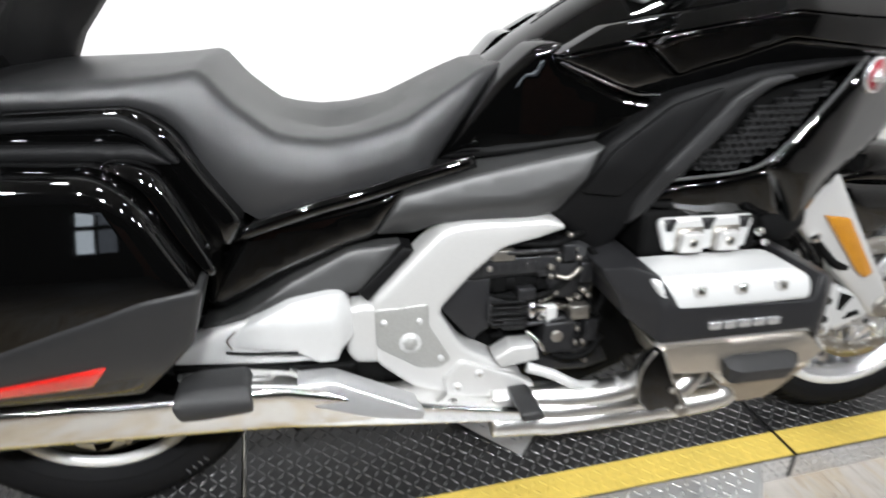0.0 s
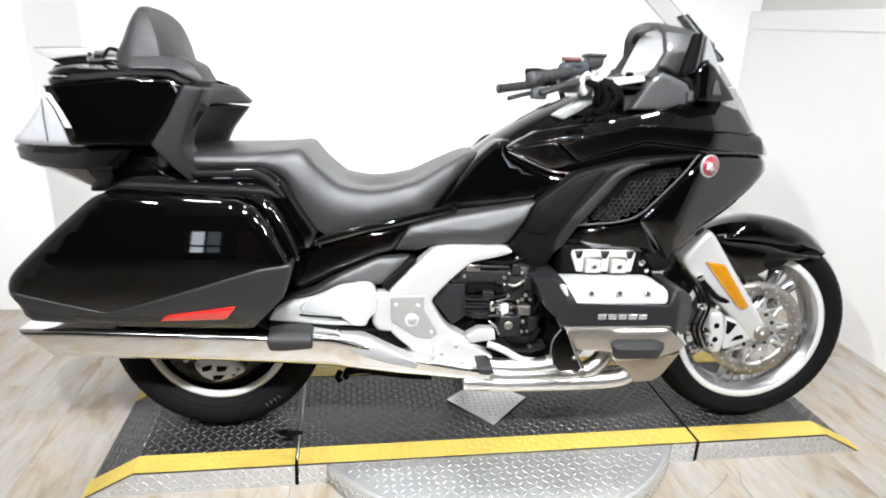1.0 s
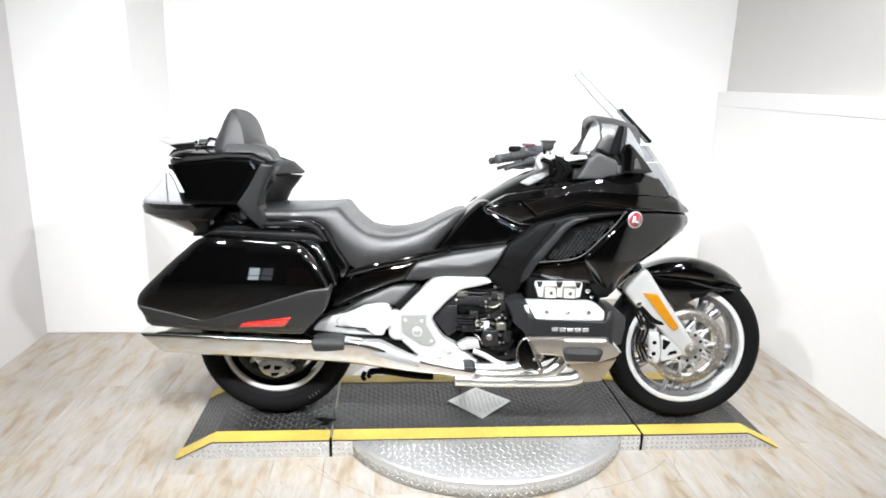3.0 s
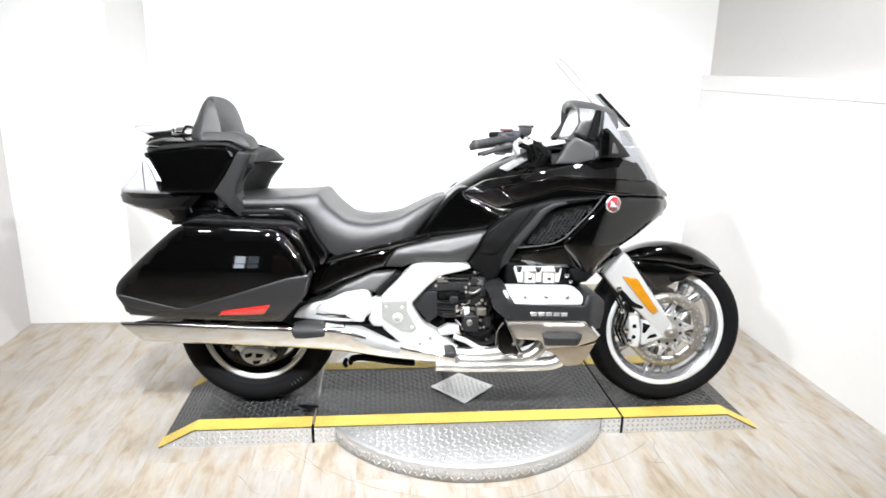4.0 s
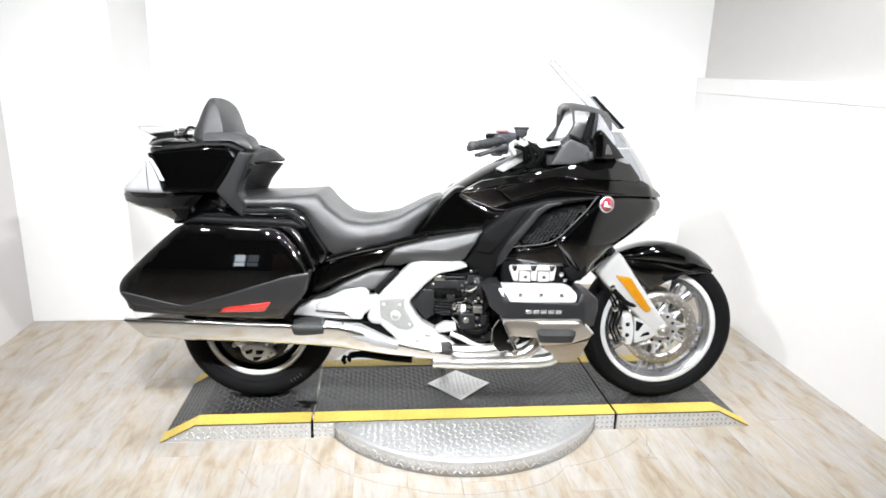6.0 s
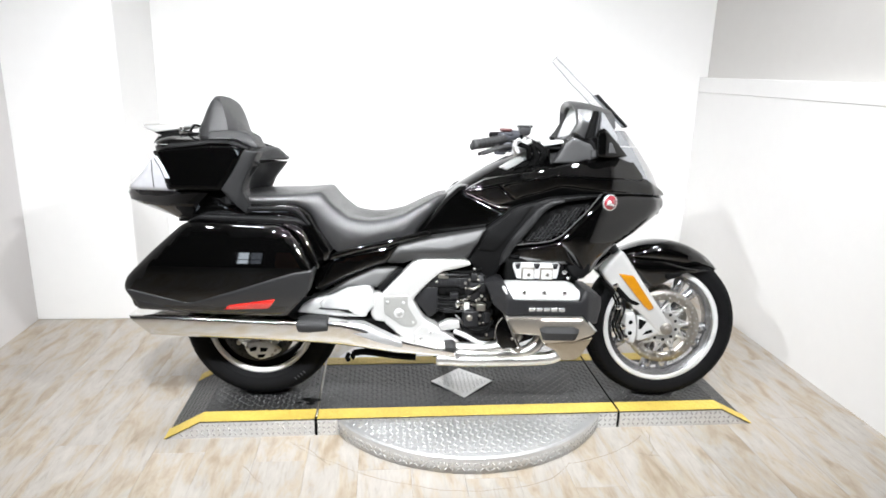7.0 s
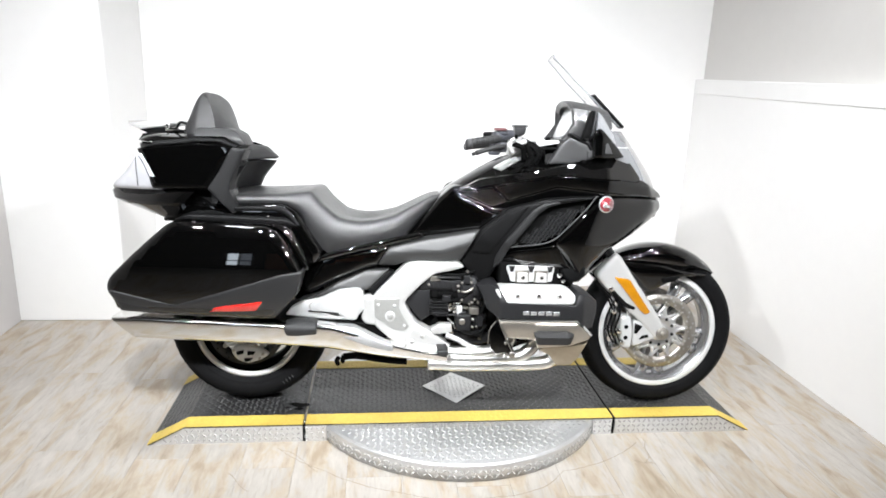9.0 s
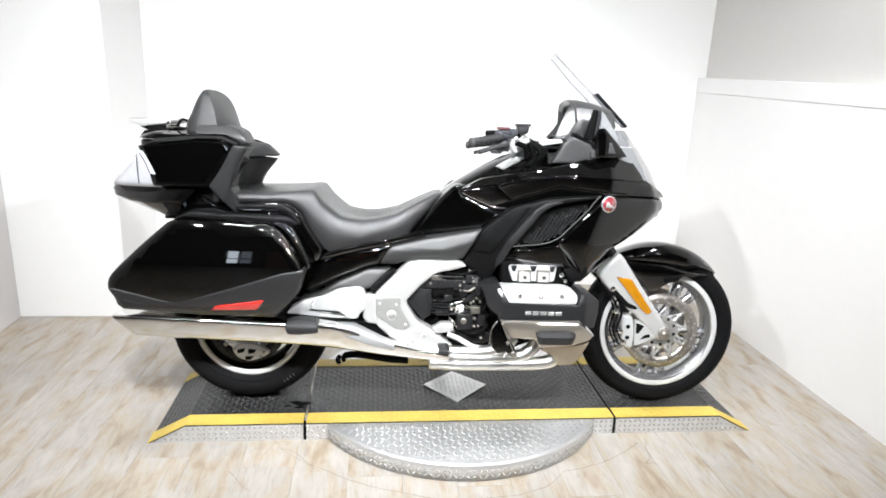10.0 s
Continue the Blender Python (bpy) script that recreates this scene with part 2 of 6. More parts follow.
def rounded(poly, radius, n=4):
    """Polygon with its corners rounded by short curves."""
    out = []
    k = len(poly)
    for i in range(k):
        a, b, c = (np.array(poly[j % k], float) for j in (i - 1, i, i + 1))
        la, lc = np.linalg.norm(a - b), np.linalg.norm(c - b)
        p = b + (a - b) / la * min(radius, 0.42 * la)
        q = b + (c - b) / lc * min(radius, 0.42 * lc)
        for j in range(n + 1):
            u = j / n
            out.append(tuple((1 - u) ** 2 * p + 2 * u * (1 - u) * b + u * u * q))
    return out


def along(poly, step):
    out = []
    k = len(poly)
    for i in range(k):
        a, b = np.array(poly[i]), np.array(poly[(i + 1) % k])
        n = max(1, int(round(np.linalg.norm(b - a) / step)))
        out += [tuple(a + (b - a) * j / n) for j in range(n)]
    return out


def edge_distance(pts, loop):
    a = np.array(loop)
    b = np.roll(a, -1, axis=0)
    p = np.array(pts)[:, None, :]
    d = b - a
    u = np.clip(((p - a) * d).sum(2) / np.maximum((d * d).sum(1), 1e-12), 0, 1)
    near = a + u[..., None] * d
    dist = np.sqrt(((p - near) ** 2).sum(2)).min(1)
    x, y = p[:, 0, 0][:, None], p[:, 0, 1][:, None]
    cross = ((a[:, 1] > y) != (b[:, 1] > y)) & (x < (b[:, 0] - a[:, 0]) * (y - a[:, 1]) / np.where(b[:, 1] == a[:, 1], 1e-12, b[:, 1] - a[:, 1]) + a[:, 0])
    return dist, cross.sum(1) % 2 == 1


def panel_bm(poly, w, r=0.02, back=0.03, side=-1, corner=0.02, step=0.02, closed=False):
    """A moulded side panel: outline in the bike's x-z plane, outer face at y = side * w(x, z), edges rolled inward by r, side walls going in by back."""
    from mathutils.geometry import delaunay_2d_cdt
    wf = w if callable(w) else (lambda x, z: w)
    loop = along(rounded(poly, corner), step)
    area2 = sum(loop[i - 1][0] * loop[i][1] - loop[i][0] * loop[i - 1][1] for i in range(len(loop)))
    if area2 < 0:
        loop.reverse()
    arr = np.array(loop)
    tang = np.roll(arr, -1, 0) - np.roll(arr, 1, 0)
    nrm = np.stack([-tang[:, 1], tang[:, 0]], 1)
    nrm /= np.maximum(np.linalg.norm(nrm, axis=1), 1e-9)[:, None]
    extra = []
    for d in (0.12 * r, 0.4 * r, r):
        ring = arr + nrm * d
        dist, inside = edge_distance(ring, loop)
        extra += [tuple(p) for p, q, i in zip(ring, dist, inside) if i and q > 0.85 * d]
    lo, hi = arr.min(0), arr.max(0)
    g = step * 1.15
    grid = [(x + (0.5 * g if j % 2 else 0), z) for j, z in enumerate(np.arange(lo[1], hi[1], g * 0.87)) for x in np.arange(lo[0], hi[0] + g, g)]
    dist, inside = edge_distance(grid, loop)
    extra += [p for p, q, i in zip(grid, dist, inside) if i and q > r + 0.4 * g]
    n = len(loop)
    pts = [Vector(p) for p in loop + extra]
    vs, _, fs, *_ = delaunay_2d_cdt(pts, [(i, (i + 1) % n) for i in range(n)], [], 1, 1e-6)
    dist, _ = edge_distance([tuple(v) for v in vs], loop)
    u = np.clip(dist / r, 0, 1)
    drop = r * (1 - np.sqrt(np.maximum(0, 1 - (1 - u) ** 2)))
    bm = bmesh.new()
    front = [bm.verts.new((v[0], side * (wf(v[0], v[1]) - dr), v[1])) for v, dr in zip(vs, drop)]
    flip = side > 0
    for f in fs:
        idx = list(f)
        a = (vs[idx[1]] - vs[idx[0]]).cross(vs[idx[2]] - vs[idx[0]])
        if (a < 0) != flip:
            idx.reverse()
        bm.faces.new([front[i] for i in idx])
    rim = [min(range(len(vs)), key=lambda k, p=p: (vs[k] - Vector(p)).length_squared) for p in loop]
    inner = [bm.verts.new((front[i].co.x, front[i].co.y - side * back, front[i].co.z)) for i in rim]
    for i in range(n):
        j = (i + 1) % n
        if rim[i] == rim[j]:
            continue
        q = [front[rim[i]], front[rim[j]], inner[j], inner[i]]
        if not flip:
            q.reverse()
        f = bm.faces.new(q)
        f.smooth = True
    if closed:
        bm.faces.new(inner if flip else inner[::-1])
    return bm


def panel(name, poly, w, material, parent, label="", both=True, **kw):
    """The panel on the bike's right side and its twin on the left. Returns the right one."""
    obs = [sharp(part(name, panel_bm(poly, w, side=s, **kw), material, parent, label), 50) for s in ((-1, 1) if both else (-1,))]
    return obs[0]


def loft(rings, cap=True, close=True):
    bm = bmesh.new()
    vs = [[bm.verts.new(p) for p in ring] for ring in rings]
    n = len(vs[0])
    for a, b in zip(vs, vs[1:]):
        for i in range(n if close else n - 1):
            j = (i + 1) % n
            bm.faces.new((a[i], a[j], b[j], b[i]))
    if cap:
        bm.faces.new(vs[0][::-1])
        bm.faces.new(vs[-1])
    bmesh.ops.recalc_face_normals(bm, faces=bm.faces)
    return bm


def smooth_line(pts, n=6):
    """Points along a smooth curve through pts."""
    p = [Vector(q) for q in pts]
    p = [2 * p[0] - p[1]] + p + [2 * p[-1] - p[-2]]
    out = []
    for i in range(1, len(p) - 2):
        for j in range(n):
            u = j / n
            a, b, c, d = p[i - 1:i + 3]
            out.append(0.5 * ((2 * b) + (c - a) * u + (2 * a - 5 * b + 4 * c - d) * u * u + (3 * b - a - 3 * c + d) * u ** 3))
    return out + [p[-2]]


def tube(bm, pts, radius, n=10, steps=6, squash=1.0):
    """Adds a round tube along a smooth curve to bm; radius is a number or one for each given point."""
    line = smooth_line(pts, steps) if len(pts) > 2 else [Vector(pts[0]), Vector(pts[1])]
    if isinstance(radius, (int, float)):
        rad = [radius] * len(line)
    else:
        rad = [float(v) for v in np.interp(np.linspace(0, len(radius) - 1, len(line)), range(len(radius)), radius)]
    prev = None
    rings = []
    for i, p in enumerate(line):
        d = (line[min(i + 1, len(line) - 1)] - line[max(i - 1, 0)]).normalized()
        if prev is None:
            side = d.cross(Vector((0, 0, 1)))
            if side.length < 1e-3:
                side = d.cross(Vector((0, 1, 0)))
        else:
            side = prev - d * prev.dot(d)
        side.normalize()
        prev = side
        up = side.cross(d)
        rings.append([bm.verts.new(p + rad[i] * (math.cos(2 * math.pi * k / n) * side * squash + math.sin(2 * math.pi * k / n) * up)) for k in range(n)])
    for a, b in zip(rings, rings[1:]):
        for k in range(n):
            bm.faces.new((a[k], a[(k + 1) % n], b[(k + 1) % n], b[k]))
    bm.faces.new(rings[0][::-1])
    bm.faces.new(rings[-1])
    return bm


def lathe(profile, n=64, axis="y", closed=False):
    """Turns a profile of (along the axis, radius) round the axis."""
    rings = []
    for k in range(n):
        a = 2 * math.pi * k / n
        c, s = math.cos(a), math.sin(a)
        rings.append([(r * c, y, r * s) if axis == "y" else (r * c, r * s, y) for y, r in profile])
    bm = bmesh.new()
    vs = [[bm.verts.new(p) for p in ring] for ring in rings]
    m = len(profile)
    for k in range(n):
        a, b = vs[k], vs[(k + 1) % n]
        for i in range(m if closed else m - 1):
            j = (i + 1) % m
            bm.faces.new((a[i], a[j], b[j], b[i]))
    bmesh.ops.recalc_face_normals(bm, faces=bm.faces)
    return bm


def disc(bm, c, r, depth, axis=(0, -1, 0), n=16, bevel=0.0):
    """Adds a short cylinder whose face looks along axis."""
    ax = Vector(axis).normalized()
    u = ax.orthogonal().normalized()
    v = ax.cross(u)
    c = Vector(c)
    prof = [(0, r), (depth - bevel, r), (depth, r - bevel)] if bevel else [(0, r), (depth, r)]
    rings = [[bm.verts.new(c + ax * h + rr * (math.cos(2 * math.pi * k / n) * u + math.sin(2 * math.pi * k / n) * v)) for k in range(n)] for h, rr in prof]
    for a, b in zip(rings, rings[1:]):
        for k in range(n):
            bm.faces.new((a[k], a[(k + 1) % n], b[(k + 1) % n], b[k]))
    bm.faces.new(rings[0][::-1])
    bm.faces.new(rings[-1])
    return bm


def slab(bm, poly, y0, y1, bevel=0.0):
    """Adds an outline in the x-z plane drawn out from y0 to y1."""
    a = [bm.verts.new((x, y0, z)) for x, z in poly]
    b = [bm.verts.new((x, y1, z)) for x, z in poly]
    fs = [bm.faces.new(a), bm.faces.new(b[::-1])]
    n = len(poly)
    for i in range(n):
        fs.append(bm.faces.new((a[(i + 1) % n], a[i], b[i], b[(i + 1) % n])))
    bmesh.ops.recalc_face_normals(bm, faces=fs)
    if bevel:
        bmesh.ops.bevel(bm, geom=list({e for f in fs for e in f.edges}), offset=bevel, segments=2, affect="EDGES", profile=0.6)
    return bm


def treads(keep, x0, x1, y0, y1, pitch, length, width, height, place):
    """Raised lozenges in alternate directions, as on tread plate; place maps (u, v, h) to the world."""
    verts, faces = [], []
    for i, u in enumerate(np.arange(x0, x1, pitch)):
        for j, v in enumerate(np.arange(y0, y1, pitch)):
            if not keep(u, v):
                continue
            a = radians(45 if (i + j) % 2 else -45) + random.uniform(-0.03, 0.03)
            c, s = math.cos(a), math.sin(a)
            k = len(verts)
            for p, q, h in ((-length / 2, 0, 0), (0, -width / 2, 0), (length / 2, 0, 0), (0, width / 2, 0), (-length / 5, 0, height), (length / 5, 0, height)):
                verts.append(place(u + p * c - q * s, v + p * s + q * c, h))
            faces += [(k, k + 1, k + 4), (k + 1, k + 5, k + 4), (k + 1, k + 2, k + 5), (k + 2, k + 3, k + 5), (k + 3, k + 4, k + 5), (k + 3, k, k + 4)]
    bm = bmesh.new()
    vs = [bm.verts.new(p) for p in verts]
    for f in faces:
        bm.faces.new([vs[i] for i in f])
    bmesh.ops.recalc_face_normals(bm, faces=bm.faces)
    return bm


def each(name, material, parent, makers, label=""):
    """One part for every maker, a function that draws into a fresh mesh."""
    for make in makers:
        bm = fresh()
        make(bm)
        part(name, bm, material, parent, label)


def thing(name, label, category, at=(0, 0, 0), group=""):
    ob = new(name)
    ob.location = at
    return tagged(ob, label, category, group)

# ---- the photo booth and the shop round it ----
WEST, EAST, NORTH, JOG_X, JOG_Y, SOUTH = -2.25, 1.69, 1.57, -1.69, 0.985, -1.9
SHOP_W, SHOP_E, SHOP_S = -5.0, 4.5, -6.0


def structure(name, bm, material, label, category="wall"):
    return tagged(sharp(part(name, bm, material, None)), label, category, kind="structure")


structure("wall_north", box(fresh(), JOG_X - 0.1, EAST + 0.15, NORTH, NORTH + 0.15, 0, CEIL), WALL, "plain white painted back wall of a photo booth")
structure("wall_jog", box(fresh(), WEST - 0.15, JOG_X, JOG_Y, NORTH - 0.003, 0, CEIL, 0.004, 1), WALL, "white painted wall that steps forward in the corner")
structure("wall_west", box(fresh(), WEST - 0.15, WEST, SOUTH, JOG_Y - 0.003, 0, CEIL), SHADEDWALL, "white side wall of the photo booth, light falloff put into its colour")
structure("wall_east_lower", box(fresh(), EAST, EAST + 0.17, SOUTH, NORTH - 0.003, 0, 1.2976), WALL, "bright white lower half of the side wall")
structure("wall_east_upper", box(fresh(), EAST + 0.05, EAST + 0.17, SOUTH, NORTH - 0.003, 1.39, CEIL), UPWALL_SHADED, "off-white wall set back above the ledge, light falloff put into its colour")
structure("ledge_trim", box(fresh(), EAST - 0.003, EAST + 0.17, SOUTH, NORTH - 0.003, 1.298, 1.39, 0.004, 1), WALL, "white ledge board running along the side wall", "trim")
structure("wall_shop_south", box(fresh(), SHOP_W, SHOP_E, SHOP_S - 0.15, SHOP_S, 0, CEIL), SHOPWALL, "dim grey wall of the shop behind")
structure("wall_shop_west", box(fresh(), SHOP_W - 0.15, SHOP_W, SHOP_S, NORTH, 0, CEIL), SHOPWALL, "dim grey side wall of the shop")
structure("wall_shop_east", box(fresh(), SHOP_E, SHOP_E + 0.15, SHOP_S, NORTH, 0, CEIL), SHOPWALL, "dim grey side wall of the shop")
structure("ceiling", box(fresh(), SHOP_W, SHOP_E, SHOP_S, NORTH + 0.15, CEIL + 0.002, CEIL + 0.15), CEILP, "grey painted ceiling over booth and shop", "ceiling")

WINDOWGLOW = lit("daylight_pane", (0.80, 0.90, 1.0), 9.0)
WINDOWDIM = lit("dim_pane", (0.75, 0.85, 1.0), 1.2)
win = tagged(new("window_1"), "shop window with dark bars and daylight behind", "window", kind="structure")
for i in range(2):
    for j in range(2):
        part("pane", box(fresh(), -2.75 + 0.24 * i, -2.55 + 0.24 * i, SHOP_S + 0.004, SHOP_S + 0.02, 1.0 + 0.55 * j, 1.5 + 0.55 * j), WINDOWGLOW if i == 0 else WINDOWDIM, win)
wf_bm = fresh()
for i in range(3):
    box(wf_bm, -2.79 + 0.24 * i, -2.75 + 0.24 * i, SHOP_S + 0.002, SHOP_S + 0.05, 0.92, 2.13)
for j in range(3):
    box(wf_bm, -2.79, -2.27, SHOP_S + 0.003, SHOP_S + 0.052, 0.92 + 0.555 * j, 1.0 + 0.555 * j)
part("window_frame", wf_bm, BLACKIN, win, smooth=False)
structure("door_1", box(fresh(), -2.06, -1.25, SHOP_S + 0.002, SHOP_S + 0.045, 0, 2.05, 0.004, 1), WOODDOOR, "brown wooden shop door, closed", "door")

# lamps under the ceiling
for lx, ly in LAMP_XY:
    cl = thing("ceiling_light", "slim white round ceiling light fixture, switched on", "ceiling light", (lx, ly, CEIL), "ceiling lights")
    part("housing", lathe([(0.0, 0.15), (-0.045, 0.15), (-0.05, 0.145), (-0.05, 0.0)], 32, "z"), WALL, cl)

for spot_at, spot_to in SPOTS:
    sl = thing("spot_light", "black round ceiling spot light aimed at the platform, switched on", "spot light", group="spot lights")
    sl.matrix_world = look(spot_at, spot_to)
    part("can", lathe([(0.0, 0.115), (0.16, 0.115), (0.18, 0.09), (0.18, 0.0)], 24, "z"), BLACKIN, sl)
    bm = fresh()
    tube(bm, [(0, 0, 0.18), (0, 0.02, 0.30)], 0.012, 8)
    part("stem", bm, BLACKIN, sl)
    up = sl.matrix_world.inverted() @ Vector((spot_at[0], spot_at[1] - 0.18, CEIL))
    bm = fresh()
    tube(bm, [(0, 0.02, 0.29), tuple(up)], 0.010, 8)
    part("drop_rod", bm, BLACKIN, sl)

# ---- display platform and turntable ----
H = 0.07
PF, PB, JX, FLAT, END = -0.295, 0.265, 0.61, 1.05, 1.184
TAPE = 0.075
DISC_Y, DISC_R = 0.03, 0.615

tt = thing("turntable", "round silver diamond-plate turntable disc lying on the floor", "turntable", (0, DISC_Y, 0))
top = DISC_R - 0.004
part("top_plate", lathe([(0.05, 0.0), (H - 0.004, 0.02), (H - 0.004, top - 0.006), (H - 0.006, top), (H - 0.02, top), (0.045, top - 0.03)], 128, "z"), PLATE, tt)
part("rim", lathe([(0.0, DISC_R), (H - 0.012, DISC_R), (H - 0.006, DISC_R - 0.003), (H - 0.012, DISC_R - 0.01), (0.0, DISC_R - 0.01)], 128, "z", True), PLATE, tt)
tagged(part("treads", treads(lambda u, v: u * u + v * v < (DISC_R - 0.02) ** 2 and v < PF - DISC_Y - 0.012, -0.6, 0.6, -0.62, 0.6, 0.0235, 0.0235, 0.0078, 0.0015, lambda u, v, h: (u, v, H - 0.004 + h)), TREADMETAL, tt, smooth=False), kind="stuff")
tagged(part("rim_treads", treads(lambda u, v: True, -math.pi * DISC_R, 0.0, 0.017, 0.06, 0.0215, 0.0225, 0.0075, 0.0017,
       lambda u, v, h: ((DISC_R + h) * math.cos(u / DISC_R), (DISC_R + h) * math.sin(u / DISC_R), v)), TREADMETAL, tt, smooth=False), kind="stuff")


def height(x):
    return H * max(0.0, min(1.0, (END - abs(x)) / (END - FLAT)))


def strip(xs, y0, y1, lift, thick):
    """A layer that follows the platform's top between two depths."""
    rings = []
    for x in xs:
        z = height(x)
        rings.append([(x, y0, z + lift - thick), (x, y1, z + lift - thick), (x, y1, z + lift), (x, y0, z + lift)])
    return loft(rings)


def section(name, label, x0, x1):
    s = thing(name, label, "platform", group="platform sections")
    lo, hi = min(abs(x0), abs(x1)), max(abs(x0), abs(x1))
    xs = sorted({x0, x1} | ({math.copysign(FLAT, x0)} if hi > FLAT else set()))
    part("deck", strip(xs, PF, PB, 0.0, 0.004), MAT_RUBBER, s, "black rubber tread surface", smooth=False)
    part("tape", strip(xs, PF + 0.001, PF + TAPE, 0.003, 0.002), YELLOW, s, "yellow safety tape", smooth=False)
    part("tape", strip(xs, PB - TAPE, PB - 0.001, 0.003, 0.002), YELLOW, s, "yellow safety tape", smooth=False)
    if hi > FLAT:
        sx = math.copysign(1, x0)
        bm = fresh()
        slab(bm, [(sx * (JX + 0.006), 0.0), (sx * END, 0.0), (sx * FLAT, H - 0.004), (sx * (JX + 0.006), H - 0.004)], PF, PF + 0.006)
        part("face_plate", bm, PLATE, s, "silver diamond-plate front edge", smooth=False)
        bm = fresh()
        slab(bm, [(sx * (JX + 0.006), 0.0), (sx * END, 0.0), (sx * FLAT, H - 0.004), (sx * (JX + 0.006), H - 0.004)], PB - 0.006, PB)
        part("face_plate", bm, PLATE, s, smooth=False)
        part("end_tape", box(fresh(), min(sx * END, sx * (END + 0.004)), max(sx * END, sx * (END + 0.004)), PF, PF + TAPE, 0, 0.004), YELLOW, s, smooth=False)
        tagged(part("face_treads", treads(lambda u, v: v < height(u) - 0.01, min(x0, x1) + 0.02, max(x0, x1) - 0.01, 0.014, 0.06, 0.0205, 0.0215, 0.0075, 0.0017,
               lambda u, v, h: (u, PF - h, v)), TREADMETAL, s, smooth=False), kind="stuff")
    else:
        for e in (-1, 1):
            part("face_plate", box(fresh(), min(e * 0.525, e * (JX - 0.006)), max(e * 0.525, e * (JX - 0.006)), PF, PF + 0.006, 0, H - 0.004), PLATE, s, "silver diamond-plate front edge", smooth=False)
            tagged(part("face_treads", treads(lambda u, v: True, min(e * 0.535, e * 0.6), max(e * 0.535, e * 0.6), 0.014, 0.06, 0.0205, 0.0215, 0.0075, 0.0017,
                   lambda u, v, h: (u, PF - h, v)), TREADMETAL, s, smooth=False), kind="stuff")
    for lo_y, hi_y in ((PF + 0.012, PF + TAPE - 0.006), (PB - TAPE + 0.008, PB - 0.008)):
        tagged(part("tape_treads", treads(lambda u, v: True, min(x0, x1) + 0.012, max(x0, x1) - 0.006, lo_y, hi_y, 0.0215, 0.0225, 0.009, 0.0014,
               lambda u, v, h: (u, v, height(u) + 0.003 + h)), YELLOW, s, smooth=False), kind="stuff")
    tagged(part("deck_treads", treads(lambda u, v: True, min(x0, x1) + 0.012, max(x0, x1) - 0.006, PF + TAPE + 0.01, PB - TAPE - 0.005, 0.0200, 0.0250, 0.0066, 0.0022,
           lambda u, v, h: (u, v, height(u) + h)), DECKTREAD, s, smooth=False), kind="stuff")
    return s


RAMP = section("platform_ramp", "black rubber tread ramp section with yellow tape edges", -END, -JX - 0.005)
section("platform_deck", "black rubber tread deck with yellow tape edges on the turntable", -JX + 0.005, JX - 0.005)
section("platform_ramp", "black rubber tread ramp section with yellow tape edges", JX + 0.005, END)
for sx in (-1, 1):
    bar = tagged(part("joint_strip", box(fresh(), sx * JX - 0.0022, sx * JX + 0.0022, PF + 0.03, PB - 0.002, 0.0, H + 0.001), STEEL if sx < 0 else BLACKIN), "thin metal strip in the joint between platform sections", "strip")
    part("gap_filler", box(fresh(), sx * JX - 0.0048, sx * JX + 0.0048, PF + 0.002, PF + 0.028, 0.0, H - 0.004), BLACKIN, bar, smooth=False)
# dark scuff mark on the ramp below the rear tyre
for sx, sy, sr in ((-0.665, -0.135, 0.020), (-0.632, -0.150, 0.030), (-0.690, -0.165, 0.013), (-0.640, -0.175, 0.016)):
    bm = fresh()
    bm.faces.new([bm.verts.new((sx + sr * (1 + 0.55 * noise.noise(Vector((sx * 40, a, sr * 90)))) * math.cos(a), sy + 0.6 * sr * (1 + 0.55 * noise.noise(Vector((sx * 40, a, sr * 90)))) * math.sin(a), H + 0.0032)) for a in np.linspace(0, 2 * math.pi, 22, endpoint=False)])
    tagged(part("rubber_scuff", bm, BLACKIN, RAMP, "black rubber scuff mark", smooth=False), kind="stuff")
# silver lozenge plate under the bike
dp = fresh()
c0 = [dp.verts.new(p) for p in ((-0.137, 0.0, H + 0.0025), (-0.008, -0.155, H + 0.0025), (0.135, -0.006, H + 0.0025), (0.0, 0.125, H + 0.0025))]
f0 = dp.faces.new(c0)
bmesh.ops.recalc_face_normals(dp, faces=[f0])
ext = bmesh.ops.extrude_face_region(dp, geom=[f0])
for v in ext["geom"]:
    if isinstance(v, bmesh.types.BMVert):
        v.co.z += 0.003
loz = tagged(part("lozenge_plate", dp, PLATE, smooth=False), "silver diamond-plate lozenge lying on the platform deck", "metal plate")
tagged(part("plate_treads", treads(lambda u, v: abs(u) / 0.115 + abs(v + 0.01) / 0.118 < 1, -0.12, 0.12, -0.14, 0.12, 0.0185, 0.018, 0.0065, 0.0009,
       lambda u, v, h: (u, v, H + 0.0055 + h)), TREADMETAL, loz, smooth=False), kind="stuff")
# rough hand-cut seam in the floor round the turntable, and a crack beside it
RINGLINE = mat("brown_cut_line", (0.24, 0.20, 0.15), 0.7, grain=0.5, scale=30)


